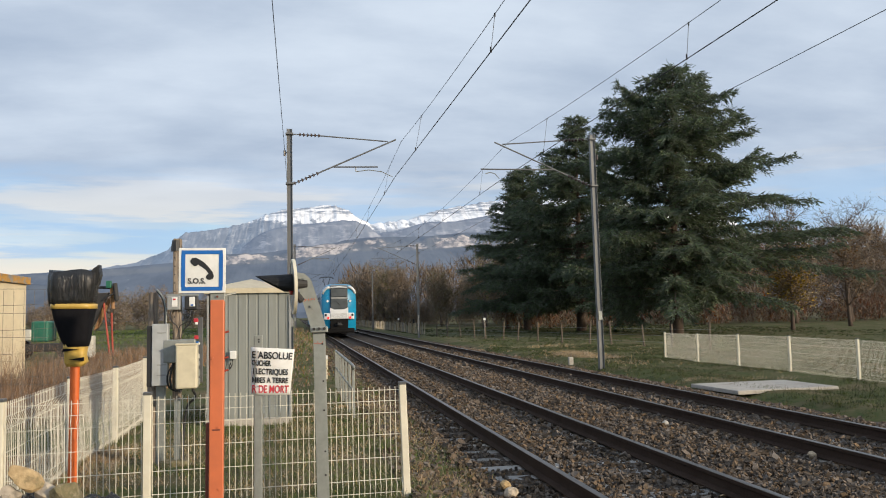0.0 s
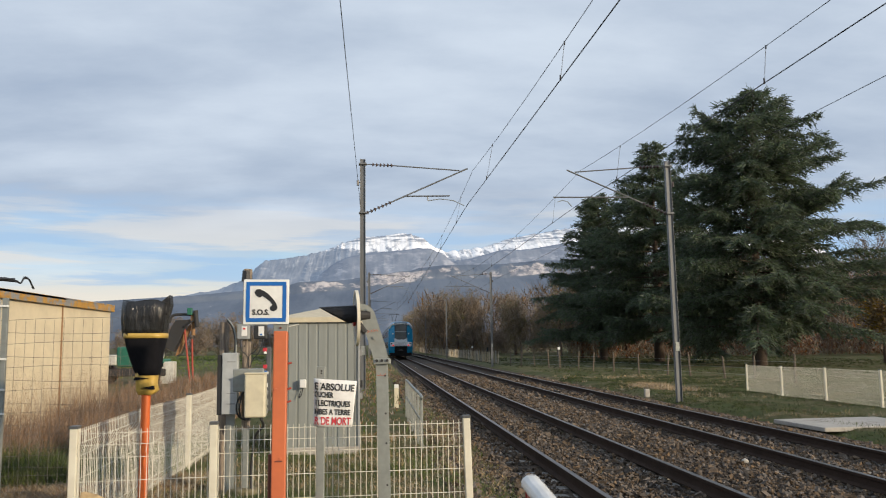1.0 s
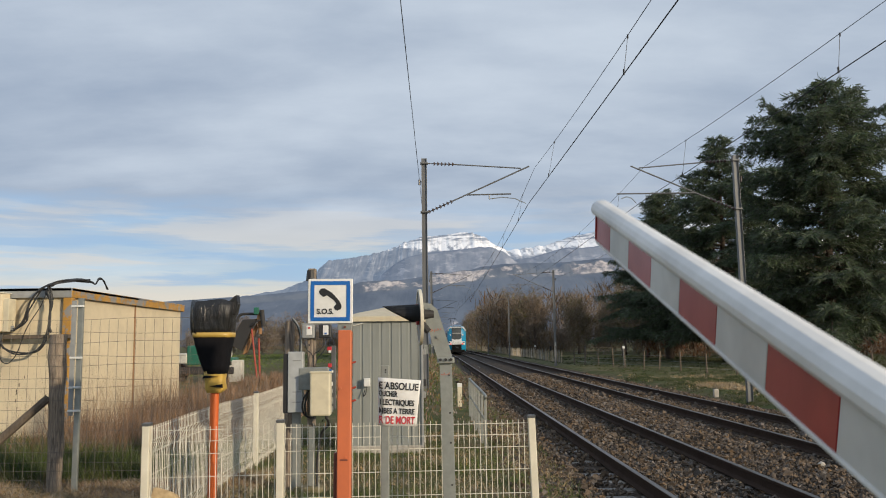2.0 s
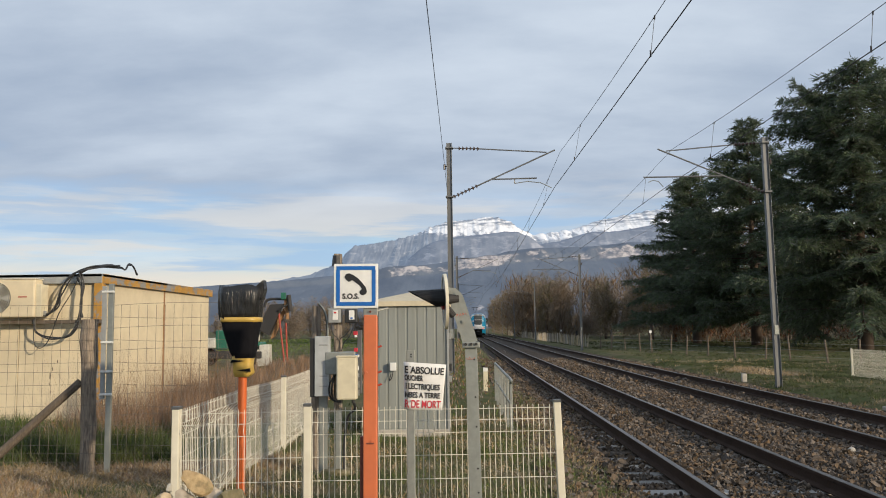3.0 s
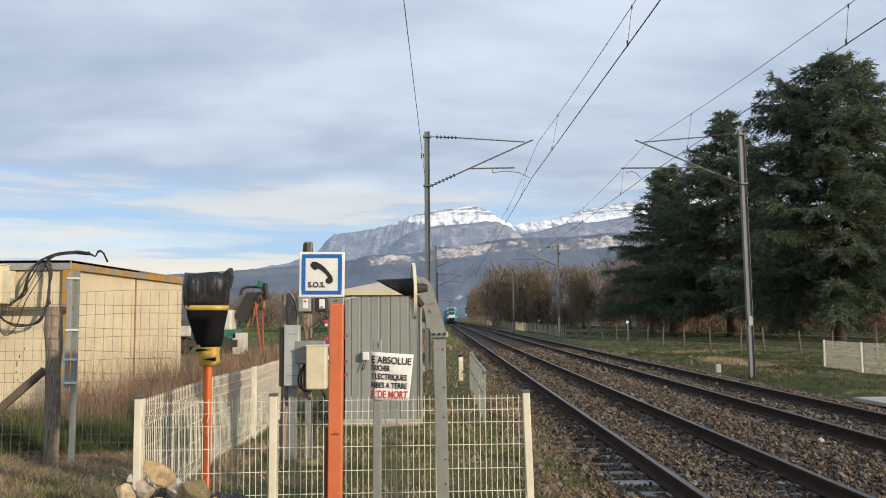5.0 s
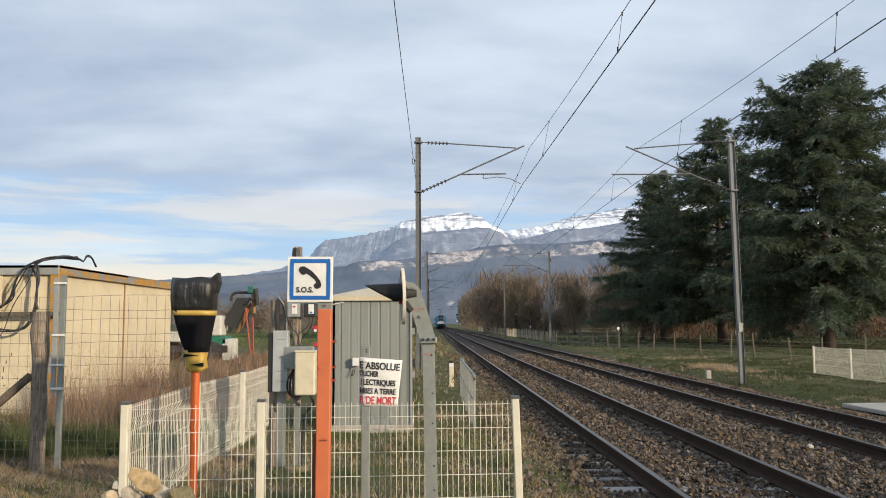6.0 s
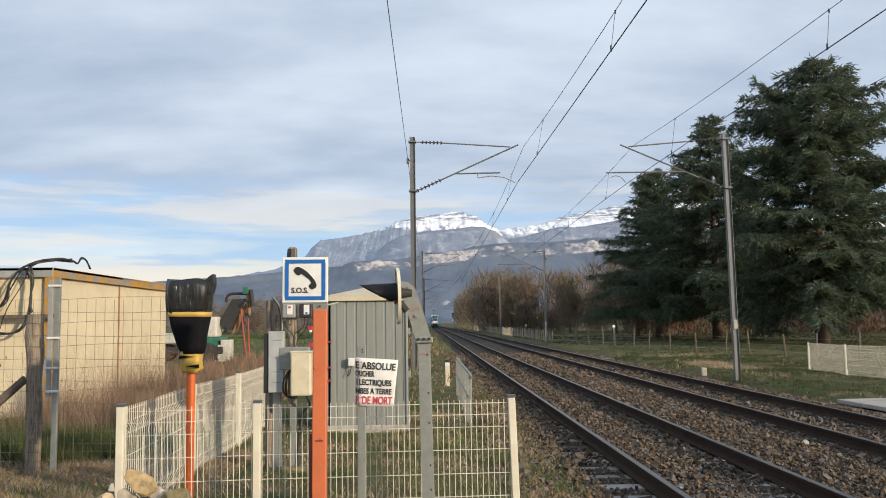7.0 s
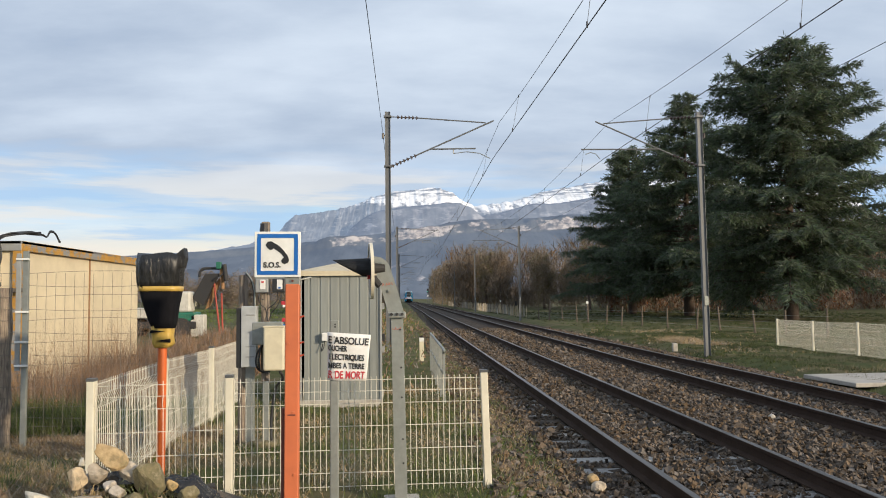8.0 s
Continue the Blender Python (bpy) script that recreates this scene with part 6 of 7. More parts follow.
    run([(-10.20, 15.0, 2.90), (-10.05, 15.5, 2.98), (-10.05, 16.0, 2.97), (-10.05, 16.22, 2.93), (-10.05, 16.36, 3.05), (-10.05, 16.6, 3.03), (-10.05, 16.8, 2.87)], 2, 0.016, 0.015)


def yard_fence():
    """Farm wire on a timber post with a brace, and a steel stake."""
    f = thing("wire_fence", "sagging farm wire mesh on an old timber post with a brace", "fence")
    px, py = -8.02, 10.35
    bm = bmesh.new()
    rod_in(bm, (px, py, -0.2), (px - 0.03, py, 1.86), 0.092, 0.098, 14)
    bmesh.ops.subdivide_edges(bm, edges=[e for e in bm.edges if abs(e.verts[0].co.z - e.verts[1].co.z) > 1], cuts=14)
    for v in bm.verts:
        v.co += Vector((0.022 * noise.noise(v.co * 5), 0.022 * noise.noise(v.co * 5 + Vector((5, 0, 0))), 0))
    part("timber_post", bm, M["wood_post"], f, "cracked grey timber post")
    bm = bmesh.new()
    rod_in(bm, (px - 0.10, py - 0.05, 1.08), (px - 1.24, py - 0.25, 0.0), 0.05, 0.055, 8)
    part("brace", bm, M["wood_old"], f, "slanting timber brace")
    stake = thing("steel_stake", "galvanised steel stake with white insulator clips", "stake", at=pose(-7.72, 10.2, -0.05))
    bm = bmesh.new()
    box_in(bm, (0, 0, 1.15), (0.062, 0.006, 2.4), 0.002)
    box_in(bm, (-0.03, 0.02, 1.15), (0.006, 0.04, 2.4), 0.002)
    box_in(bm, (0.03, 0.02, 1.15), (0.006, 0.04, 2.4), 0.002)
    part("channel", bm, M["galvanised"], stake)
    boxed("strip", (-0.072, -0.01, 1.62), (0.055, 0.03, 1.40), M["box_grey"], stake, "dark grey strip", 0.004)
    for z in (2.25, 1.62, 1.26, 0.98):
        boxed("clip", (-0.025, -0.02, z), (0.15, 0.04, 0.025), M["sign_white"], stake, bevel=0.005)
    bm = bmesh.new()

    def mesh(a, b, z0, z1, rows, step):
        a, b = Vector(a), Vector(b)
        n = max(2, int((b - a).length / step))
        for i in range(rows + 1):
            t = i / rows
            z = z0 + (z1 - z0) * t ** 1.15
            pts = [a.lerp(b, k / 8) + Vector((0, 0, z - 0.03 * math.sin(math.pi * k / 8) * math.sin(3 * i))) for k in range(9)]
            tube_in(bm, pts, 0.0022, 4)
        for k in range(n + 1):
            p = a.lerp(b, k / n)
            rod_in(bm, p + Vector((0, 0, z0)), p + Vector((0.01, 0, z1)), 0.0022, seg=4)

    mesh((-7.70, 10.24, 0), (px - 6.0, py - 0.05, 0), 0.02, 2.03, 16, 0.11)
    mesh((-7.72, 10.24, 0), (-6.0, 10.1, 0), 0.02, 2.03, 16, 0.11)
    tagged(part("wire_mesh", bm, M["wire_old"], f, "thin grey wire mesh"), kind="stuff")


def excavator():
    """Green and white yard machine with a black arm and a rotary head, standing in the field."""
    root = thing("yard_machine", "green and white work machine with a black arm", "work machine", at=pose(-13.4, 41.0, -0.05))
    boxed("chassis", (-1.6, 0, 0.55), (3.6, 1.6, 0.35), M["machine_dark"], root, bevel=0.05)
    for c, s in (((-1.75, 0, 1.30), (0.75, 1.4, 0.95)), ((-0.30, -0.1, 0.95), (0.92, 1.2, 0.45))):
        boxed("engine_cover", c, s, M["machine_green"], root, "green housing", 0.08)
    boxed("tank", (-2.9, 0, 1.15), (1.6, 1.5, 0.5), M["machine_white"], root, "white tank", 0.06)
    boxed("cab", (-0.40, -0.2, 1.68), (0.58, 1.0, 1.00), M["machine_white"], root, "white cab", 0.10)
    boxed("cab_window", (-0.62, -0.2, 1.9), (0.16, 1.02, 0.42), M["train_glass"], root, bevel=0.01)
    boxed("ballast_block", (0.24, -0.4, 0.50), (0.66, 0.6, 1.10), M["machine_white"], root, "white block", 0.05)
    bm = bmesh.new()
    prism_in(bm, [(-0.17, 1.82), (0.42, 1.50), (0.80, 2.35), (1.12, 3.06), (0.46, 3.03)], 0.35)
    part("arm", bm, M["machine_dark"], root, "black lifting arm")
    bm = bmesh.new()
    prism_in(bm, [(0.42, 1.30), (0.60, 1.40), (1.15, 2.65), (1.10, 2.85), (0.80, 2.35)], 0.25)
    part("rust_plate", bm, M["rust"], root, "rusty plate under the arm", at=pose(0, 0.25, 0))
    tubed("crook", [(0.15, 0, 2.9), (0.20, 0, 3.16), (0.38, 0, 3.30), (0.8, 0, 3.32), (1.2, 0, 3.30)], 0.07, M["machine_dark"], root, "dark bent tube")
    tubed("hydraulic_hose", [(0.9, -0.25, 2.7), (1.15, -0.3, 2.9), (1.35, -0.3, 3.0), (1.45, -0.2, 3.3)], 0.04, M["machine_dark"], root)
    boxed("head_frame", (1.28, 0, 3.15), (0.22, 0.4, 0.5), M["rust"], root, "rusty head frame", 0.08)
    rodded("rotary_drum", (1.52, -0.25, 2.68), (1.42, -0.25, 3.50), 0.11, M["machine_dark"], root, "dark drum", 12)
    boxed("valve_block", (1.16, -0.25, 3.45), (0.24, 0.2, 0.35), M["machine_green"], root, bevel=0.03)
    rodded("drill_tube", (1.30, 0, 2.3), (1.28, 0, 2.95), 0.09, M["rust"], root, "rusty tube", 10)
    for x in (-2.9, -0.5):
        for y in (-0.8, 0.8):
            rodded("wheel", (x, y - 0.15, 0.45), (x, y + 0.15, 0.45), 0.45, M["machine_dark"], root, seg=20)
    rodded("stabiliser_leg", (1.30, -0.5, 0.0), (0.86, 0.0, 2.7), 0.045, M["leg_red"], root, "red stabiliser leg")
    rodded("stabiliser_leg", (1.38, -0.3, 0.0), (1.24, 0.0, 2.1), 0.045, M["leg_red"], root, "red stabiliser leg")


shed()
yard_fence()
excavator()
slab = tagged(boxed("concrete_slab", (0, 0, 0), (2.7, 2.1, 0.10), M["concrete"], bevel=0.02), "pale concrete slab lying in the verge", "slab")
slab.matrix_basis = pose(7.85, 18.6, -0.296, 0, 0, 3)
mk = tagged(boxed("kilometre_stone", (0, 0, 0), (0.18, 0.14, 0.30), M["concrete"], bevel=0.03), "small pale marker stone beside the track", "marker stone")
mk.matrix_basis = pose(6.45, 28.9, -0.16)


def loose_stones():
    """Single larger stones that stand out on the ballast."""
    rng = random.Random(12)
    for x, y, z, s, mat, label in ((-1.335, 8.30, -0.12, 0.075, "rubble", "tan stone on the ballast shoulder"), (-1.335, 8.08, -0.15, 0.085, "rubble", "brown stone on the ballast shoulder"),
                                   (2.23, 12.1, -0.12, 0.065, "concrete", "pale stone between the tracks"), (2.68, 9.05, -0.14, 0.07, "rubble", "ochre stone beside a rail"),
                                   (-2.18, 8.4, -0.1, 0.045, "sign_white", "small pale pebble by the fence"), (-2.05, 8.3, -0.11, 0.035, "sign_white", "small pale pebble by the fence")):
        bm = bmesh.new()
        bmesh.ops.create_icosphere(bm, subdivisions=2, radius=1.0)
        for v in bm.verts:
            p = v.co * (1 + 0.22 * noise.noise(v.co * 1.7 + Vector((x * 9, y * 7, 0))))
            v.co = Vector((p.x * s, p.y * s * 0.8, p.z * s * 0.7))
        ob = linked("stone", bm, M[mat])
        ob.matrix_basis = pose(x, y, z, rng.uniform(-15, 15), rng.uniform(-15, 15), rng.uniform(0, 90))
        tagged(ob, label, "stone")


loose_stones()


def far_signal():
    root = thing("block_signal", "distant black railway signal on a thin mast", "railway signal", at=pose(5.9, 300, -0.2))
    rodded("mast", (0, 0, 0), (0, 0, 4.6), 0.09, M["pole_steel"], root)
    boxed("head", (0, -0.1, 4.6), (0.65, 0.2, 1.5), M["box_dark"], root, bevel=0.05)
    bm = bmesh.new()
    rod_in(bm, (0, -0.2, 4.3), (0, -0.22, 4.3), 0.11, seg=12)
    part("lamp", bm, M["signal_green"], root, "green lamp")
    boxed("plate", (0, -0.12, 2.7), (0.5, 0.03, 0.6), M["sign_white"], root, bevel=0.01)


def far_houses():
    for x, y, w, h, yaw, name in ((-70, 250, 9, 3.6, 12, "house"),):
        root = thing(name, "distant rendered house with a tiled gable roof", "house", "far houses", pose(x, y, -0.3, 0, 0, yaw))
        boxed("wall", (0, 0, h / 2), (w, w * 0.7, h), M["box_beige"], root, bevel=0.02)
        bm = bmesh.new()
        prism_in(bm, [(-w * 0.55, h), (w * 0.55, h), (0, h + w * 0.28)], w * 0.78)
        part("roof", bm, M["roof_tile"], root, "orange tiled roof")
        for k in (-1, 1):
            boxed("window", (k * w * 0.22, -w * 0.352, h * 0.55), (w * 0.1, 0.05, h * 0.3), M["box_dark"], root, bevel=0.01)


def pasture_marks():
    for x, y in ((9.36, 105), (11.77, 66)):
        root = thing("marker_board", "small white board on a thin stake in the pasture", "marker board", "pasture boards", pose(x, y, -0.3))
        rodded("stake", (0, 0, 0), (0, 0, 1.5), 0.03, M["pale_wood"], root)
        boxed("board", (0, -0.04, 1.5), (0.20, 0.03, 0.20), M["sign_white"], root, bevel=0.005)
    g = thing("timber_gate", "dark timber posts with thin rails in the pasture", "gate")
    for x in (11.9, 16.5, 21.5):
        boxed("post", (x, 109, 0.4), (0.22, 0.22, 1.5), M["box_dark"], g, bevel=0.02)
    for z in (0.45, 0.85):
        boxed("rail", (16.7, 109, z), (9.6, 0.05, 0.06), M["wood_old"], g, bevel=0.01)


far_signal()
far_houses()
pasture_marks()

# ---- plants ----


def blades(rng, base, length, width, lean=0.35, up=1.0, way=None, tip=0.15):
    """Tapered two-triangle blades from base points: vertices and faces."""
    n = len(base)
    d = rng.normal(0, lean, (n, 3))
    d[:, 2] = up
    if way is not None:
        d = way + rng.normal(0, lean, (n, 3))
    d /= np.linalg.norm(d, axis=1, keepdims=True)
    s = np.cross(d, rng.normal(size=(n, 3)))
    s /= np.linalg.norm(s, axis=1, keepdims=True) + 1e-9
    L, w = np.asarray(length)[:, None], np.asarray(width)[:, None] * np.ones((n, 1))
    v = np.stack([base - s * w, base + s * w, base + d * L + s * w * tip, base + d * L - s * w * tip], 1)
    f = np.arange(4)[None] + 4 * np.arange(n)[:, None]
    return v.reshape(-1, 3), f


class Heap:
    """Collects vertices and faces of one kind."""

    def __init__(self):
        self.v, self.f, self.n = [], [], 0

    def add(self, v, f):
        self.v.append(v)
        self.f.append(np.asarray(f) + self.n)
        self.n += len(v)

    def made(self, name, material, parent=None):
        return raw(name, np.concatenate(self.v), np.concatenate(self.f), material, parent)


def limb(rng, start, way, length, sag, n=9, wander=0.10):
    """Points of a bending limb."""
    pts = [np.array(start, float)]
    d = np.array(way, float)
    d /= np.linalg.norm(d)
    for k in range(n):
        d = d + rng.normal(0, wander, 3) + np.array([0, 0, sag / n])
        d /= np.linalg.norm(d)
        pts.append(pts[-1] + d * length / n)
    return np.array(pts)


def cedar(name, label, x, y, height, reach, seed, outline, long_limbs=(), trunk_r=0.45, lop=0.0, lean=0.0, crown=0.75):
    """A broad dark cedar: layered limbs that carry flat sprays of needles. outline: share of the reach at even steps of height; long_limbs: (height, azimuth, length, rise)."""
    rng = np.random.default_rng(seed)
    sc = height / 16
    root = thing(name, label, "tree", at=pose(x, y, -0.3))
    bm = bmesh.new()
    tube_in(bm, [(0, 0, -0.3), (0.05, 0, height * 0.3), (lean * 0.3, 0.05, height * 0.6), (lean, 0, height * 0.97)], trunk_r, 10, 0.06)
    part("trunk", bm, M["bark"], root, smooth=True)
    wood, leaf = bmesh.new(), Heap()
    limbs = [(z, math.radians(a), L * 1.14, rise * 1.1, 1.0) for z, a, L, rise in long_limbs]
    z, k = height * 0.125, 0
    while z < height * 0.99:
        f = z / height
        env = float(np.interp(f, np.linspace(0, 1, len(outline)), outline))
        r = reach * env * rng.uniform(0.60, 1.12)
        az = k * 2.399 + rng.normal(0, 0.25)
        r *= 1 + (lop * max(0.0, math.cos(az)) if f > 0.15 else 0)
        limbs.append((z, az, max(0.5, r), 0.02 + crown * f ** 1.5 + rng.normal(0, 0.07), 1.0))
        z += (0.066 + 0.045 * f) * rng.uniform(0.6, 1.4) * (height / 16)
        k += 1
    for z, az, r, rise, fill in limbs:
        f = z / height
        pts = limb(rng, (lean * f * f, 0, z), (math.cos(az), math.sin(az), rise), r, -0.20 + 0.10 * rng.normal(), 10, 0.05)
        tube_in(wood, pts, 0.03 + 0.07 * (1 - f), 5, 0.2)
        m = int((7 + r / sc * 4.8) * fill)
        for q in np.linspace(0.2 if r > 2 else 0.08, 1.0, m):
            i = min(9, int(q * 10))
            p = pts[i] + (pts[i + 1] - pts[i]) * (q * 10 - i)
            d = pts[i + 1] - pts[i]
            d = d / (np.linalg.norm(d) + 1e-9)
            for s in (-1, 1):
                side = np.array([-d[1], d[0], 0.0]) * s
                ll = sc * (0.30 + 0.26 * min(r / sc, 5.0) * (1 - q) ** 0.8 + 0.25 * q) * rng.uniform(0.55, 1.2)
                w = side * rng.uniform(0.5, 1.0) + d * rng.uniform(0.4, 1.0) + np.array([0, 0, rng.normal(-0.05, 0.15)])
                w /= np.linalg.norm(w)
                c = max(7, int(ll / sc * 20))
                tt = rng.uniform(0.02, 1, c)
                base = p + w * ll * tt[:, None] + np.array([0, 0, 1]) * (-0.46 * ll * tt ** 2)[:, None] + rng.normal(0, 0.05 * sc, (c, 3))
                leaf.add(*blades(rng, base, rng.uniform(0.15, 0.38, c) * sc, rng.uniform(0.017, 0.046, c) * sc, 0.42, way=w[None] * 0.9 + np.array([[0, 0, -0.28]]), tip=0.25))
    tagged(part("branchwork", wood, M["bark"], root, smooth=True), kind="stuff")
    tagged(leaf.made("needle_foliage", M["cedar_needles"], root), kind="stuff")
    return root


def bare_tree(name, label, x, y, height, spread, seed, leaf=None, leaf_n=0, twig=1.0, ground_z=-0.3, twig_mat="twigs"):
    """A leafless or thinly leaved tree: trunk, limbs, and a haze of fine twigs."""
    rng = np.random.default_rng(seed)
    root = thing(name, label, "tree", at=pose(x, y, ground_z))
    wood, fine, leaves = bmesh.new(), Heap(), Heap()
    trunk = limb(rng, (0, 0, -0.2), (0, 0, 1), height * 0.72, 0, 8, 0.05)
    tube_in(wood, trunk, height * 0.018 + 0.05, 7, 0.25)
    part("trunk", wood, M["bark"], root, smooth=True)
    wood = bmesh.new()
    count = int(16 + height * 1.6)
    for k in range(count):
        q = rng.uniform(0.18, 1.0)
        i = min(7, int(q * 8))
        p = trunk[i] + (trunk[i + 1] - trunk[i]) * (q * 8 - i)
        az = k * 2.4 + rng.normal(0, 0.3)
        w = np.array([math.cos(az), math.sin(az), rng.uniform(0.35, 1.5)])
        L = spread * rng.uniform(0.55, 1.1) * (1.15 - 0.5 * q)
        pts = limb(rng, p, w, L, 0.35, 7, 0.14)
        tube_in(wood, pts, 0.011 * L + 0.010, 4, 0.25)
        for j in range(int(20 * twig)):
            u = rng.uniform(0.2, 1.0)
            ii = min(6, int(u * 7))
            b = pts[ii] + (pts[ii + 1] - pts[ii]) * (u * 7 - ii)
            tw = rng.normal(0, 1, 3) + np.array([0, 0, 0.8]) + (pts[-1] - pts[0]) / L
            tl = L * rng.uniform(0.2, 0.5)
            sub = limb(rng, b, tw, tl, 0.2, 4, 0.2)
            for a, c in zip(sub, sub[1:]):
                fine.add(*blades(rng, a[None], np.array([np.linalg.norm(c - a)]), np.array([0.010 + 0.00007 * y]), 0.0, way=(c - a)[None], tip=0.7))
            nb = int(16 * twig)
            base = sub[rng.integers(1, 5, nb)] + rng.normal(0, 0.05, (nb, 3))
            fine.add(*blades(rng, base, rng.uniform(0.25, 0.6, nb) * (0.5 + 0.1 * spread), np.full(nb, 0.005 + 0.00006 * y), 0.6, way=(tw / np.linalg.norm(tw))[None] * np.ones((nb, 1)), tip=0.4))
            if leaf and leaf_n:
                base = sub[rng.integers(0, 5, leaf_n)] + rng.normal(0, 0.16, (leaf_n, 3))
                leaves.add(*blades(rng, base, rng.uniform(0.10, 0.2, leaf_n), rng.uniform(0.04, 0.08, leaf_n), 1.0, up=0.1, tip=0.6))
    tagged(part("branchwork", wood, M["bark"], root, smooth=True), kind="stuff")
    tagged(fine.made("twig_haze", M[twig_mat], root), kind="stuff")
    if leaves.n:
        tagged(leaves.made("foliage", M[leaf], root), kind="stuff")
    return root


def thicket(name, label, spots, height, seed, mats, density=1.0, kind="stuff", crown=0.0):
    """A hedge or wood edge too tangled to count: upright stems, twigs and leaves round many spots."""
    rng = np.random.default_rng(seed)
    for mat, share, width in mats:
        h = Heap()
        for (x, y), hh in zip(spots, height):
            n = int(260 * share * density)
            d = math.hypot(x + 3, y)
            c = np.stack([x + rng.normal(0, 0.9, n) * (0.6 + hh * 0.12), y + rng.normal(0, 0.9, n), -0.3 + hh * rng.uniform(0, 0.92, n) ** 0.8], 1)
            if crown:
                # a ragged egg of twigs over a thin stem zone
                q = rng.normal(size=(n, 3))
                q *= (rng.uniform(0.05, 1, n) ** 0.45 * (1 + 0.22 * np.sin(5 * np.arctan2(q[:, 2], q[:, 0]) + x)) / np.linalg.norm(q, axis=1))[:, None]
                c = np.array([x, y, -0.3 + hh * 0.50]) + q * np.array([crown * hh, crown * hh, hh * 0.48])
            L = hh * rng.uniform(0.06, 0.22, n) * (0.38 if crown else 1.0)
            h.add(*blades(rng, c, L, rng.uniform(0.6, 1.3, n) * width * (0.4 + d / 90), 0.8 if crown else 0.55, up=0.6 if crown else 0.9, tip=0.35))
        tagged(h.made(name, M[mat]), label, "vegetation", kind=kind)


def turf(name, label, mat, area, count, lo, hi, seed, width=0.006, clump=True, lean=0.45, accept=None):
    """Grass blades, in clumps, over a rectangle of ground."""
    rng = np.random.default_rng(seed)
    x0, x1, y0, y1 = area
    if clump:
        c = np.stack([rng.uniform(x0, x1, count // 14), rng.uniform(y0, y1, count // 14)], 1)
        p = np.repeat(c, 14, 0) + rng.normal(0, 0.07, (len(c) * 14, 2))
    else:
        p = np.stack([rng.uniform(x0, x1, count), rng.uniform(y0, y1, count)], 1)
    if accept is not None:
        p = p[accept(p[:, 0], p[:, 1], rng)]
    z = np.maximum(land_z(p[:, 0], p[:, 1]), np.where((p[:, 0] > -2.5) & (p[:, 0] < 6.3), bed_z(p[:, 0]) - 0.02, -9))
    base = np.stack([p[:, 0], p[:, 1], z - 0.01], 1)
    d = np.hypot(p[:, 0] + 3.2, p[:, 1])
    h = Heap()
    h.add(*blades(rng, base, rng.uniform(lo, hi, len(p)) * rng.uniform(0.5, 1.0, len(p)), width * (0.35 + d / 32), lean, tip=0.1))
    tagged(h.made(name, M[mat]), label, "grass", kind="stuff")


def patchy(scale, level, seed):
    def f(x, y, rng):
        v = np.array([noise.noise(Vector((a * scale + seed, b * scale, seed))) for a, b in zip(x, y)])
        return v + rng.uniform(-0.25, 0.25, len(x)) > level
    return f


def plants():
    full = (0.95, 1.0, 0.98, 0.95, 0.92, 0.88, 0.82, 0.76, 0.66, 0.36, 0.03)
    cedar("cedar_tree", "very large dark green cedar with long level limbs", 27.3, 63.0, 22.6, 9.0, 11, full,
          ((14.6, 4, 6.6, 0.50), (14.2, -14, 6.2, 0.44), (13.0, 10, 7.0, 0.42), (11.4, 3, 9.0, 0.40), (11.2, -12, 8.8, 0.36), (11.0, 14, 8.4, 0.36), (9.3, 0, 10.6, 0.34), (9.0, -12, 10.4, 0.28), (8.0, 8, 11.0, 0.24), (6.6, 2, 13.6, 0.24), (6.3, -8, 13.0, 0.18),
           (5.6, 12, 13.0, 0.20), (5.2, -4, 14.2, 0.20), (4.9, 4, 13.8, 0.16),
           (17.2, 178, 5.0, 0.62), (16.6, 200, 5.4, 0.58), (16.2, 160, 5.4, 0.60), (15.4, 185, 6.0, 0.52), (14.8, 215, 5.8, 0.50), (17.8, 190, 4.2, 0.60), (17.0, 10, 5.0, 0.46), (16.2, -20, 5.4, 0.40)), 0.58, -0.20, 0.7, 0.40)
    cedar("cedar_tree", "tall dark green cedar behind the largest one", 25.2, 80.0, 22.4, 9.8, 12, (0.9, 1.0, 1.0, 0.97, 0.92, 0.82, 0.68, 0.52, 0.34, 0.15, 0.03), (), 0.55, 0.0, 0.0, 0.5)
    cedar("cedar_tree", "smaller dark cedar at the edge of the group", 22.9, 92.0, 18.9, 8.6, 13, (0.9, 1.0, 1.0, 0.92, 0.84, 0.72, 0.6, 0.5, 0.42, 0.28, 0.05), (), 0.5)


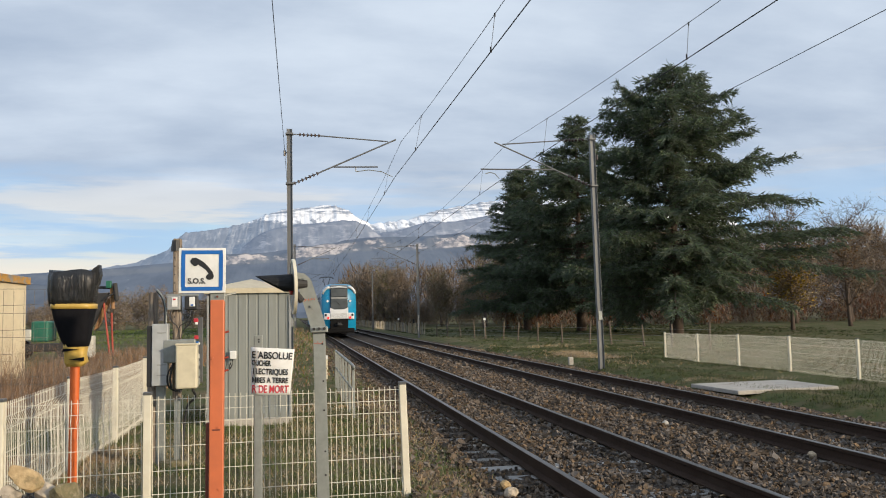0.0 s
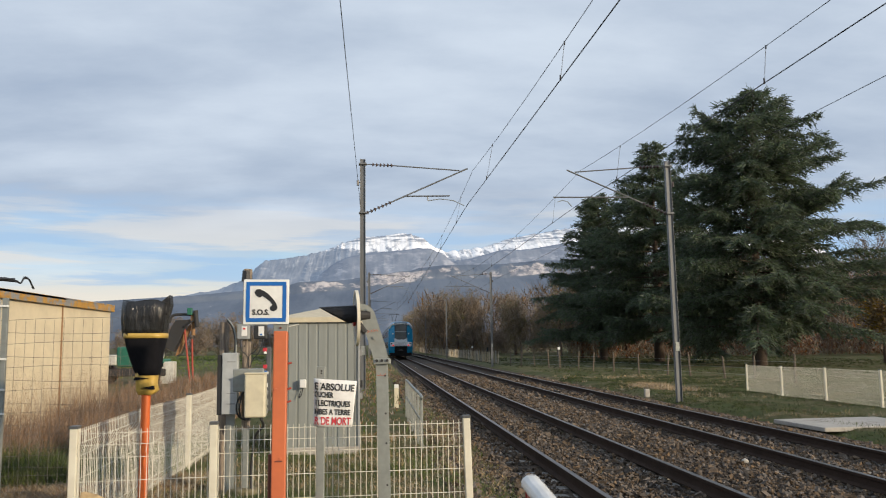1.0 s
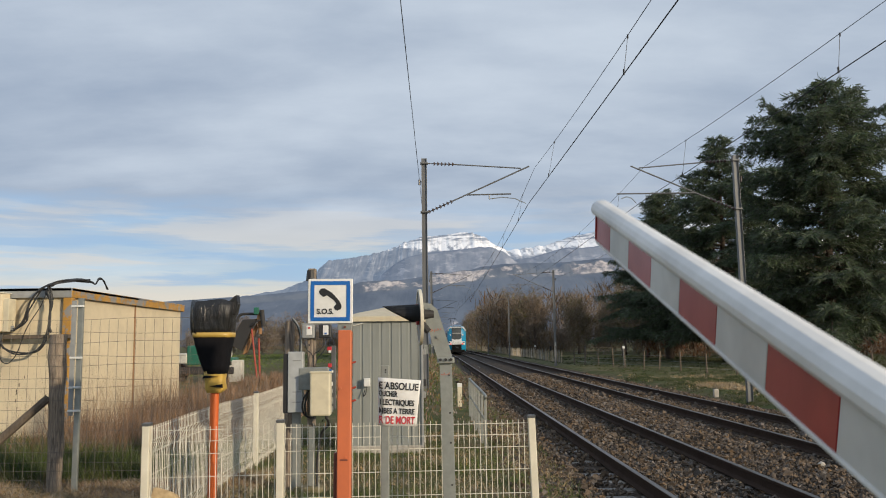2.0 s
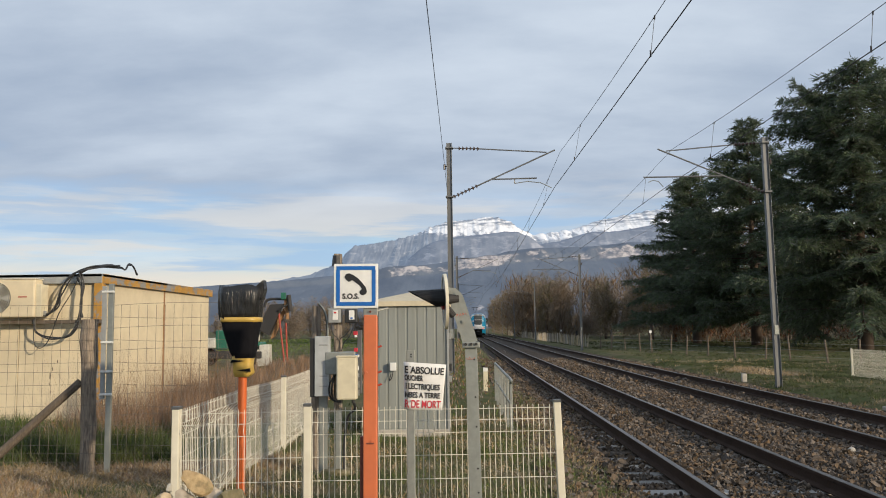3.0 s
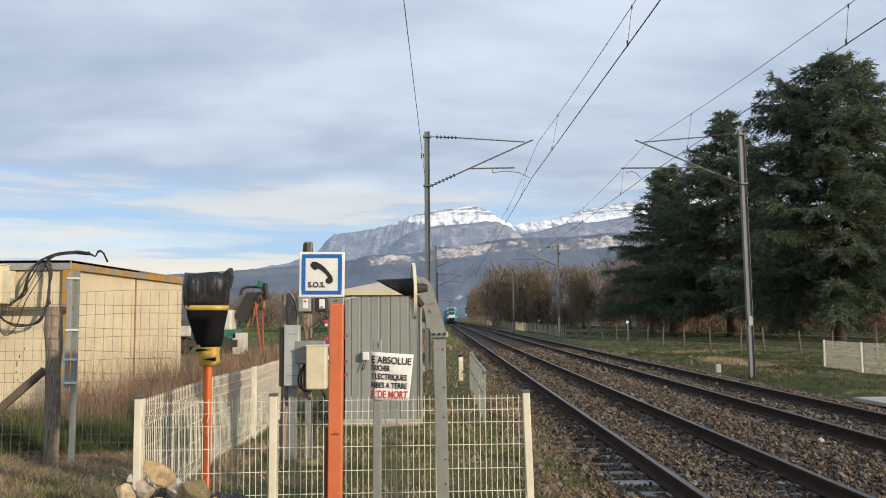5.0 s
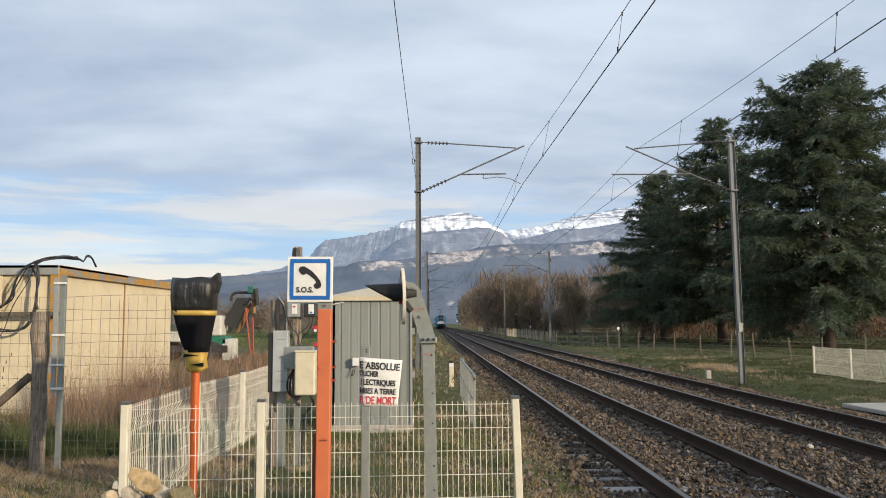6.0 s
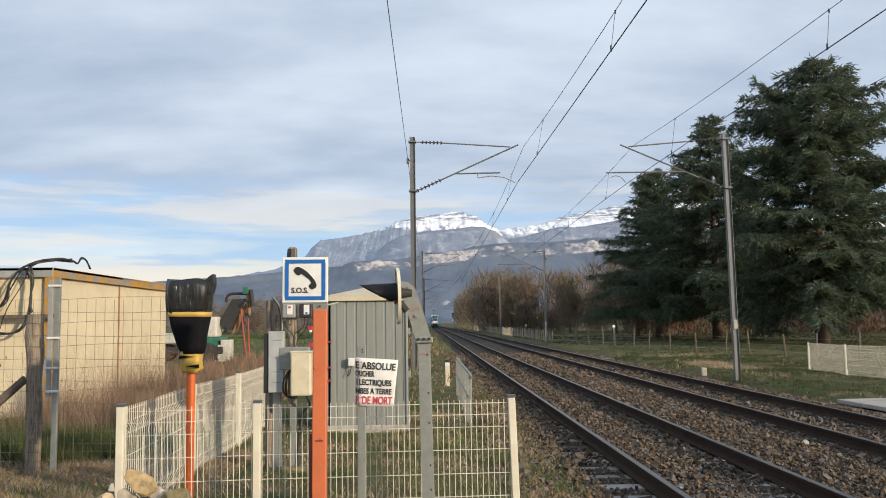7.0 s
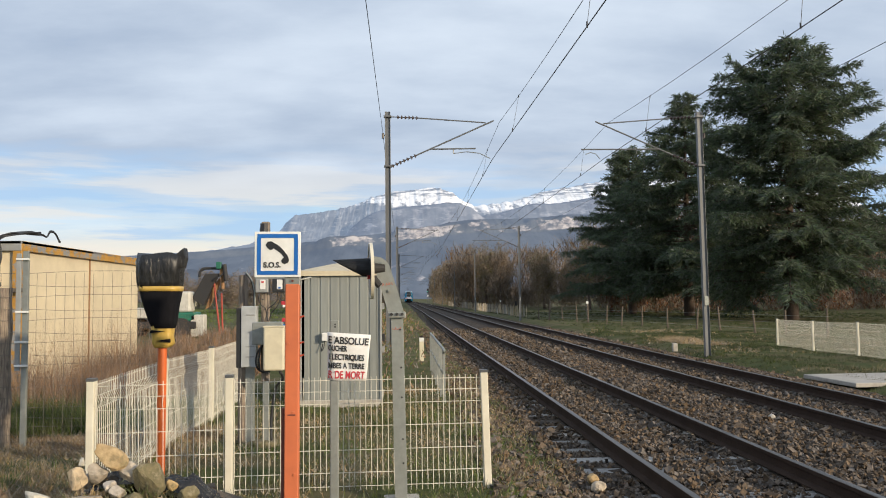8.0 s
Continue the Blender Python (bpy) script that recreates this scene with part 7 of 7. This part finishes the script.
def verges():
    turf("grass", "short green grass by the crossing corner", "blade_green", (-6.3, -2.2, 5.2, 16), 44000, 0.04, 0.15, 21, accept=patchy(0.9, -0.02, 3))
    turf("dry_grass", "dry straw-coloured grass in the corner", "blade_dry", (-9.5, -1.7, 5.2, 16), 52000, 0.04, 0.15, 22, lean=0.9, accept=patchy(0.8, -0.05, 9))
    turf("grass", "green verge grass beyond the tracks", "blade_dark", (6.3, 16, 12, 45), 110000, 0.05, 0.14, 23, accept=patchy(0.35, -0.10, 5))
    turf("dry_grass", "dry grass patches beyond the tracks", "blade_dry", (6.6, 16, 20, 48), 16000, 0.05, 0.20, 24, lean=0.7, accept=patchy(0.3, 0.14, 7))
    turf("dry_grass", "pale dry tussock beside the far mast", "blade_dry", (7.9, 9.9, 31.5, 36.5), 9000, 0.08, 0.30, 35, lean=0.6, accept=patchy(0.8, -0.02, 29))
    turf("dry_grass", "sparse dry weeds in the ballast between the rails", "blade_dry", (-2.3, 0.6, 6, 26), 8200, 0.03, 0.13, 25, lean=0.7, accept=patchy(1.1, 0.12, 11))
    turf("grass", "sparse green weeds in the ballast", "blade_green", (-2.4, 0.6, 6, 30), 9000, 0.03, 0.12, 26, lean=0.7, accept=patchy(1.0, 0.13, 15))
    turf("dry_grass", "thin dry grass over the ballast shoulder", "blade_dry", (-2.5, -1.35, 8, 22), 6000, 0.04, 0.14, 36, lean=0.8, accept=patchy(0.8, 0.02, 51))
    turf("grass", "green grass over the ballast shoulder", "blade_green", (-2.5, -1.30, 8, 24), 15000, 0.03, 0.13, 39, lean=0.7, accept=patchy(0.8, -0.02, 67))
    turf("grass", "green grass before the building", "blade_green", (-13, -6.2, 10.8, 15.2), 60000, 0.08, 0.40, 27, accept=patchy(0.7, -0.05, 17))
    turf("grass", "tall green grass at the foot of the weeds", "blade_green", (-10.5, -6.3, 10.9, 13.2), 44000, 0.12, 0.52, 34, lean=0.5, accept=patchy(0.8, -0.12, 43))
    turf("dry_grass", "dry trampled grass by the yard fence", "blade_dry", (-13, -5.5, 5.5, 11.5), 150000, 0.04, 0.18, 28, lean=1.4, accept=patchy(0.7, -0.22, 19))
    turf("dry_weeds", "brown trampled stems by the yard fence", "weed_brown", (-12, -5.6, 5.5, 11.3), 26000, 0.05, 0.24, 37, lean=1.2, accept=patchy(0.8, 0.02, 57))
    turf("grass", "green tufts before the yard fence", "blade_green", (-12, -5.8, 5.2, 9), 36000, 0.06, 0.24, 33, accept=patchy(0.9, 0.06, 37))
    turf("dry_weeds", "tangled reddish-brown dry weeds along the building wall", "weed_brown", (-9.9, -6.6, 12.2, 22.5), 52000, 0.12, 1.05, 29, width=0.0042, lean=0.75, accept=patchy(0.75, 0.0, 41))
    turf("dry_weeds", "thin tall brown weed stalks before the building", "weed_brown", (-9.9, -6.6, 12.0, 20), 9500, 0.9, 1.9, 31, width=0.0028, lean=0.32, accept=patchy(0.75, 0.06, 41))
    turf("grass", "green pasture grass under the cedars", "blade_dark", (8, 45, 40, 110), 60000, 0.08, 0.20, 32, width=0.007, accept=patchy(0.12, -0.2, 31))
    turf("grass", "green grass of the far field, brightened for sunlight", "blade_sunlit", (-50, -6.0, 46, 150), 60000, 0.10, 0.24, 38, width=0.012, accept=patchy(0.05, -0.25, 61))
    turf("dry_weeds", "brown dry weeds in the field", "weed_brown", (-13, -6.5, 22, 46), 14000, 0.2, 0.65, 30, width=0.008, lean=0.25, accept=patchy(0.25, -0.1, 23))


def woods():
    rng = np.random.default_rng(40)
    # bare trees along the line beyond the mast
    k = 0
    for x, y, h, s in ((11.0, 138, 11.5, 4.0), (12.6, 130, 11.5, 4.0), (10.3, 158, 12.5, 4.4), (19.6, 131, 10.5, 4.0), (13, 165, 14, 5), (9.5, 185, 13, 5), (24, 118, 11, 4.6), (29, 112, 11.5, 4.8), (22.5, 100, 10.5, 4.2), (27, 96, 9.5, 4)):
        k += 1
        bare_tree("bare_tree", "brown leafless tree in the wood edge beyond the pasture", x, y, h, s, 60 + k, "ivy" if k % 3 == 1 else None, 7 if k % 3 == 1 else 0, 0.75)
    # behind and beside the cedars
    for x, y, h, s, leaf, n in ((47, 96, 16, 6.6, None, 0), (56, 90, 17, 7, "dry_leaves", 2), (65, 92, 17, 7, None, 0), (38.5, 64, 8.5, 3.4, "yellow_leaves", 9), (50, 72, 10, 4.2, "dry_leaves", 4), (72, 86, 18, 7, None, 0), (60, 76, 11, 5, "dry_leaves", 3),
                                (38, 105, 16, 6.6, None, 0), (80, 92, 18, 7, "dry_leaves", 2), (45, 110, 17, 7, None, 0)):
        k += 1
        bare_tree("bare_tree", "brown autumn tree behind the cedars" if not leaf else "autumn tree with the last ochre leaves behind the cedars", x, y, h, s, 60 + k, leaf, n, 0.58)
    spots = [(x, 150 + rng.uniform(-15, 20)) for x in np.linspace(8, 70, 34) if not 14.5 < x < 20] + [(x, 118 + rng.uniform(-6, 14)) for x in np.linspace(28, 115, 46)]
    thicket("far_woods", "tangle of brown leafless trees closing the pasture", spots, [rng.uniform(7, 12) if x < 30 else rng.uniform(8, 16) for x, y in spots], 41,
            (("twigs", 2.4, 0.026), ("dry_leaves", 0.35, 0.034), ("bark", 0.2, 0.03)), 1.0)
    spots = [(8.8 + 5.0 * s + rng.uniform(-0.5, 0.5), 203 - 70 * s + rng.uniform(-4, 4)) for s in np.linspace(0, 1, 22)] + [(x, 133 + rng.uniform(-6, 8)) for x in np.linspace(18.4, 34, 17)]
    spots += [(9.0 + rng.uniform(-0.4, 0.8), y) for y in np.linspace(212, 320, 18)]
    thicket("wood_edge", "dense reddish-brown leafless crowns at the pasture edge", spots, [rng.uniform(11.0, 13.0) if y > 150 else rng.uniform(9.5, 11.6) if x < 15 else rng.uniform(8.3, 10.2) for x, y in spots], 45,
            (("twigs", 9.0, 0.008), ("ivy", 1.2, 0.013)), 1.3, crown=0.17)
    spots = [(x, 152 + rng.uniform(-3, 3)) for x in np.linspace(13, 22, 12)]
    thicket("wood_edge", "low brown scrub between the leafless crowns", spots, [rng.uniform(3.0, 4.6) for _ in spots], 46, (("twigs", 4.0, 0.012),), 1.0)
    spots = [(x, 98 + rng.uniform(-5, 5)) for x in np.linspace(22, 95, 50)]
    thicket("hedge", "low hedge with rust-coloured leaves under the cedars", spots, [rng.uniform(2.4, 4.2) for _ in spots], 42, (("rust_leaves", 1.2, 0.024), ("twigs", 1.2, 0.024)), 1.0)
    spots = [(x, 165 + rng.uniform(-18, 18)) for x in np.linspace(-190, -14, 84)]
    thicket("far_hedge", "brown leafless trees across the far field", spots, [rng.uniform(5.0, 8.6) for _ in spots], 43, (("twigs", 13.0, 0.014), ("ivy", 0.8, 0.018)), 1.0, crown=0.32)
    spots = [(-8 - rng.uniform(0, 4), y) for y in np.linspace(95, 260, 26)]
    thicket("far_hedge", "low brown hedge beside the line", spots, [rng.uniform(3.0, 5.0) for _ in spots], 47, (("twigs", 2.6, 0.016), ("ivy", 0.3, 0.02)), 0.9)
    spots = [(-3.9 + rng.uniform(-0.5, 0.4), y) for y in np.linspace(16, 70, 30)]
    thicket("trackside_weeds", "brown and green weeds along the foot of the line", spots, [rng.uniform(0.5, 1.2) for _ in spots], 44, (("weed_brown", 0.9, 0.02), ("blade_green", 0.9, 0.02)), 0.7)


def pasture_fence():
    f = thing("pasture_fence", "row of pale split-wood stakes along the pasture", "fence")
    rng = random.Random(5)
    me = None
    for k in range(150):
        y = 78 + k * 0.85
        x = 8.7 - 0.004 * (y - 78)
        if me is None:
            me = boxed("stake", (0, 0, 0.55), (0.085, 0.06, 1.3), M["pale_wood"], f, bevel=0.01).data
            continue
        o = new("stake", me)
        o.parent = f
        o.matrix_basis = pose(x, y, -0.35 + rng.uniform(-0.12, 0.08), rng.uniform(-4, 4), rng.uniform(-5, 5), rng.uniform(-20, 20))
    f = thing("stock_fence", "old leaning stakes with wire before the cedars", "fence")
    me = None
    for k in range(14):
        x, y = 9.0 + k * 0.55 + rng.uniform(-0.2, 0.2), 74 - k * 2.9 + rng.uniform(-0.7, 0.7)
        if me is None:
            bm = bmesh.new()
            rod_in(bm, (0, 0, -0.3), (0.02, 0, 1.35), 0.06, 0.05, 7)
            me = part("stake", bm, M["wood_old"], f, at=pose(x, y, -0.3)).data
            continue
        o = new("stake", me)
        o.parent = f
        o.matrix_basis = pose(x, y, -0.3 + rng.uniform(-0.2, 0.1), rng.uniform(-5, 5), rng.uniform(-5, 5), 0)
    bm = bmesh.new()
    for z in (0.25, 0.6, 0.95):
        tube_in(bm, [(9.0 + k * 0.55, 74 - k * 2.9, z - 0.3) for k in range(14)], 0.006, 4)
    part("wire", bm, M["galvanised"], f)


plants()
verges()
woods()
pasture_fence()


# ---- what moves ----


def motions():
    walk(TRAIN, [(t, pose(float(line_x(69.5 + 29.4 * t)), 69.5 + 29.4 * t, 0, 0, 0, 0.2)) for t in (0.0, 1.0, 2.0, 3.0, 4.0, 5.0, 6.0, 7.0, 8.0)])
    boom = ((0.0, -3.4), (0.3, -3.4), (0.6, -1.5), (0.8, 1.0), (1.0, 3.75), (1.4, 9.2), (1.7, 13.2), (2.0, 17.15), (2.4, 22.6), (3.0, 31.2), (4.0, 45.0), (5.0, 58.5), (6.0, 71.5), (6.8, 80.5), (7.3, 83.0), (8.0, 83.0))
    walk(BARRIER, [(t, pose(-2.651, -1.408, 0.73, a, 0, -0.12)) for t, a in boom])


motions()
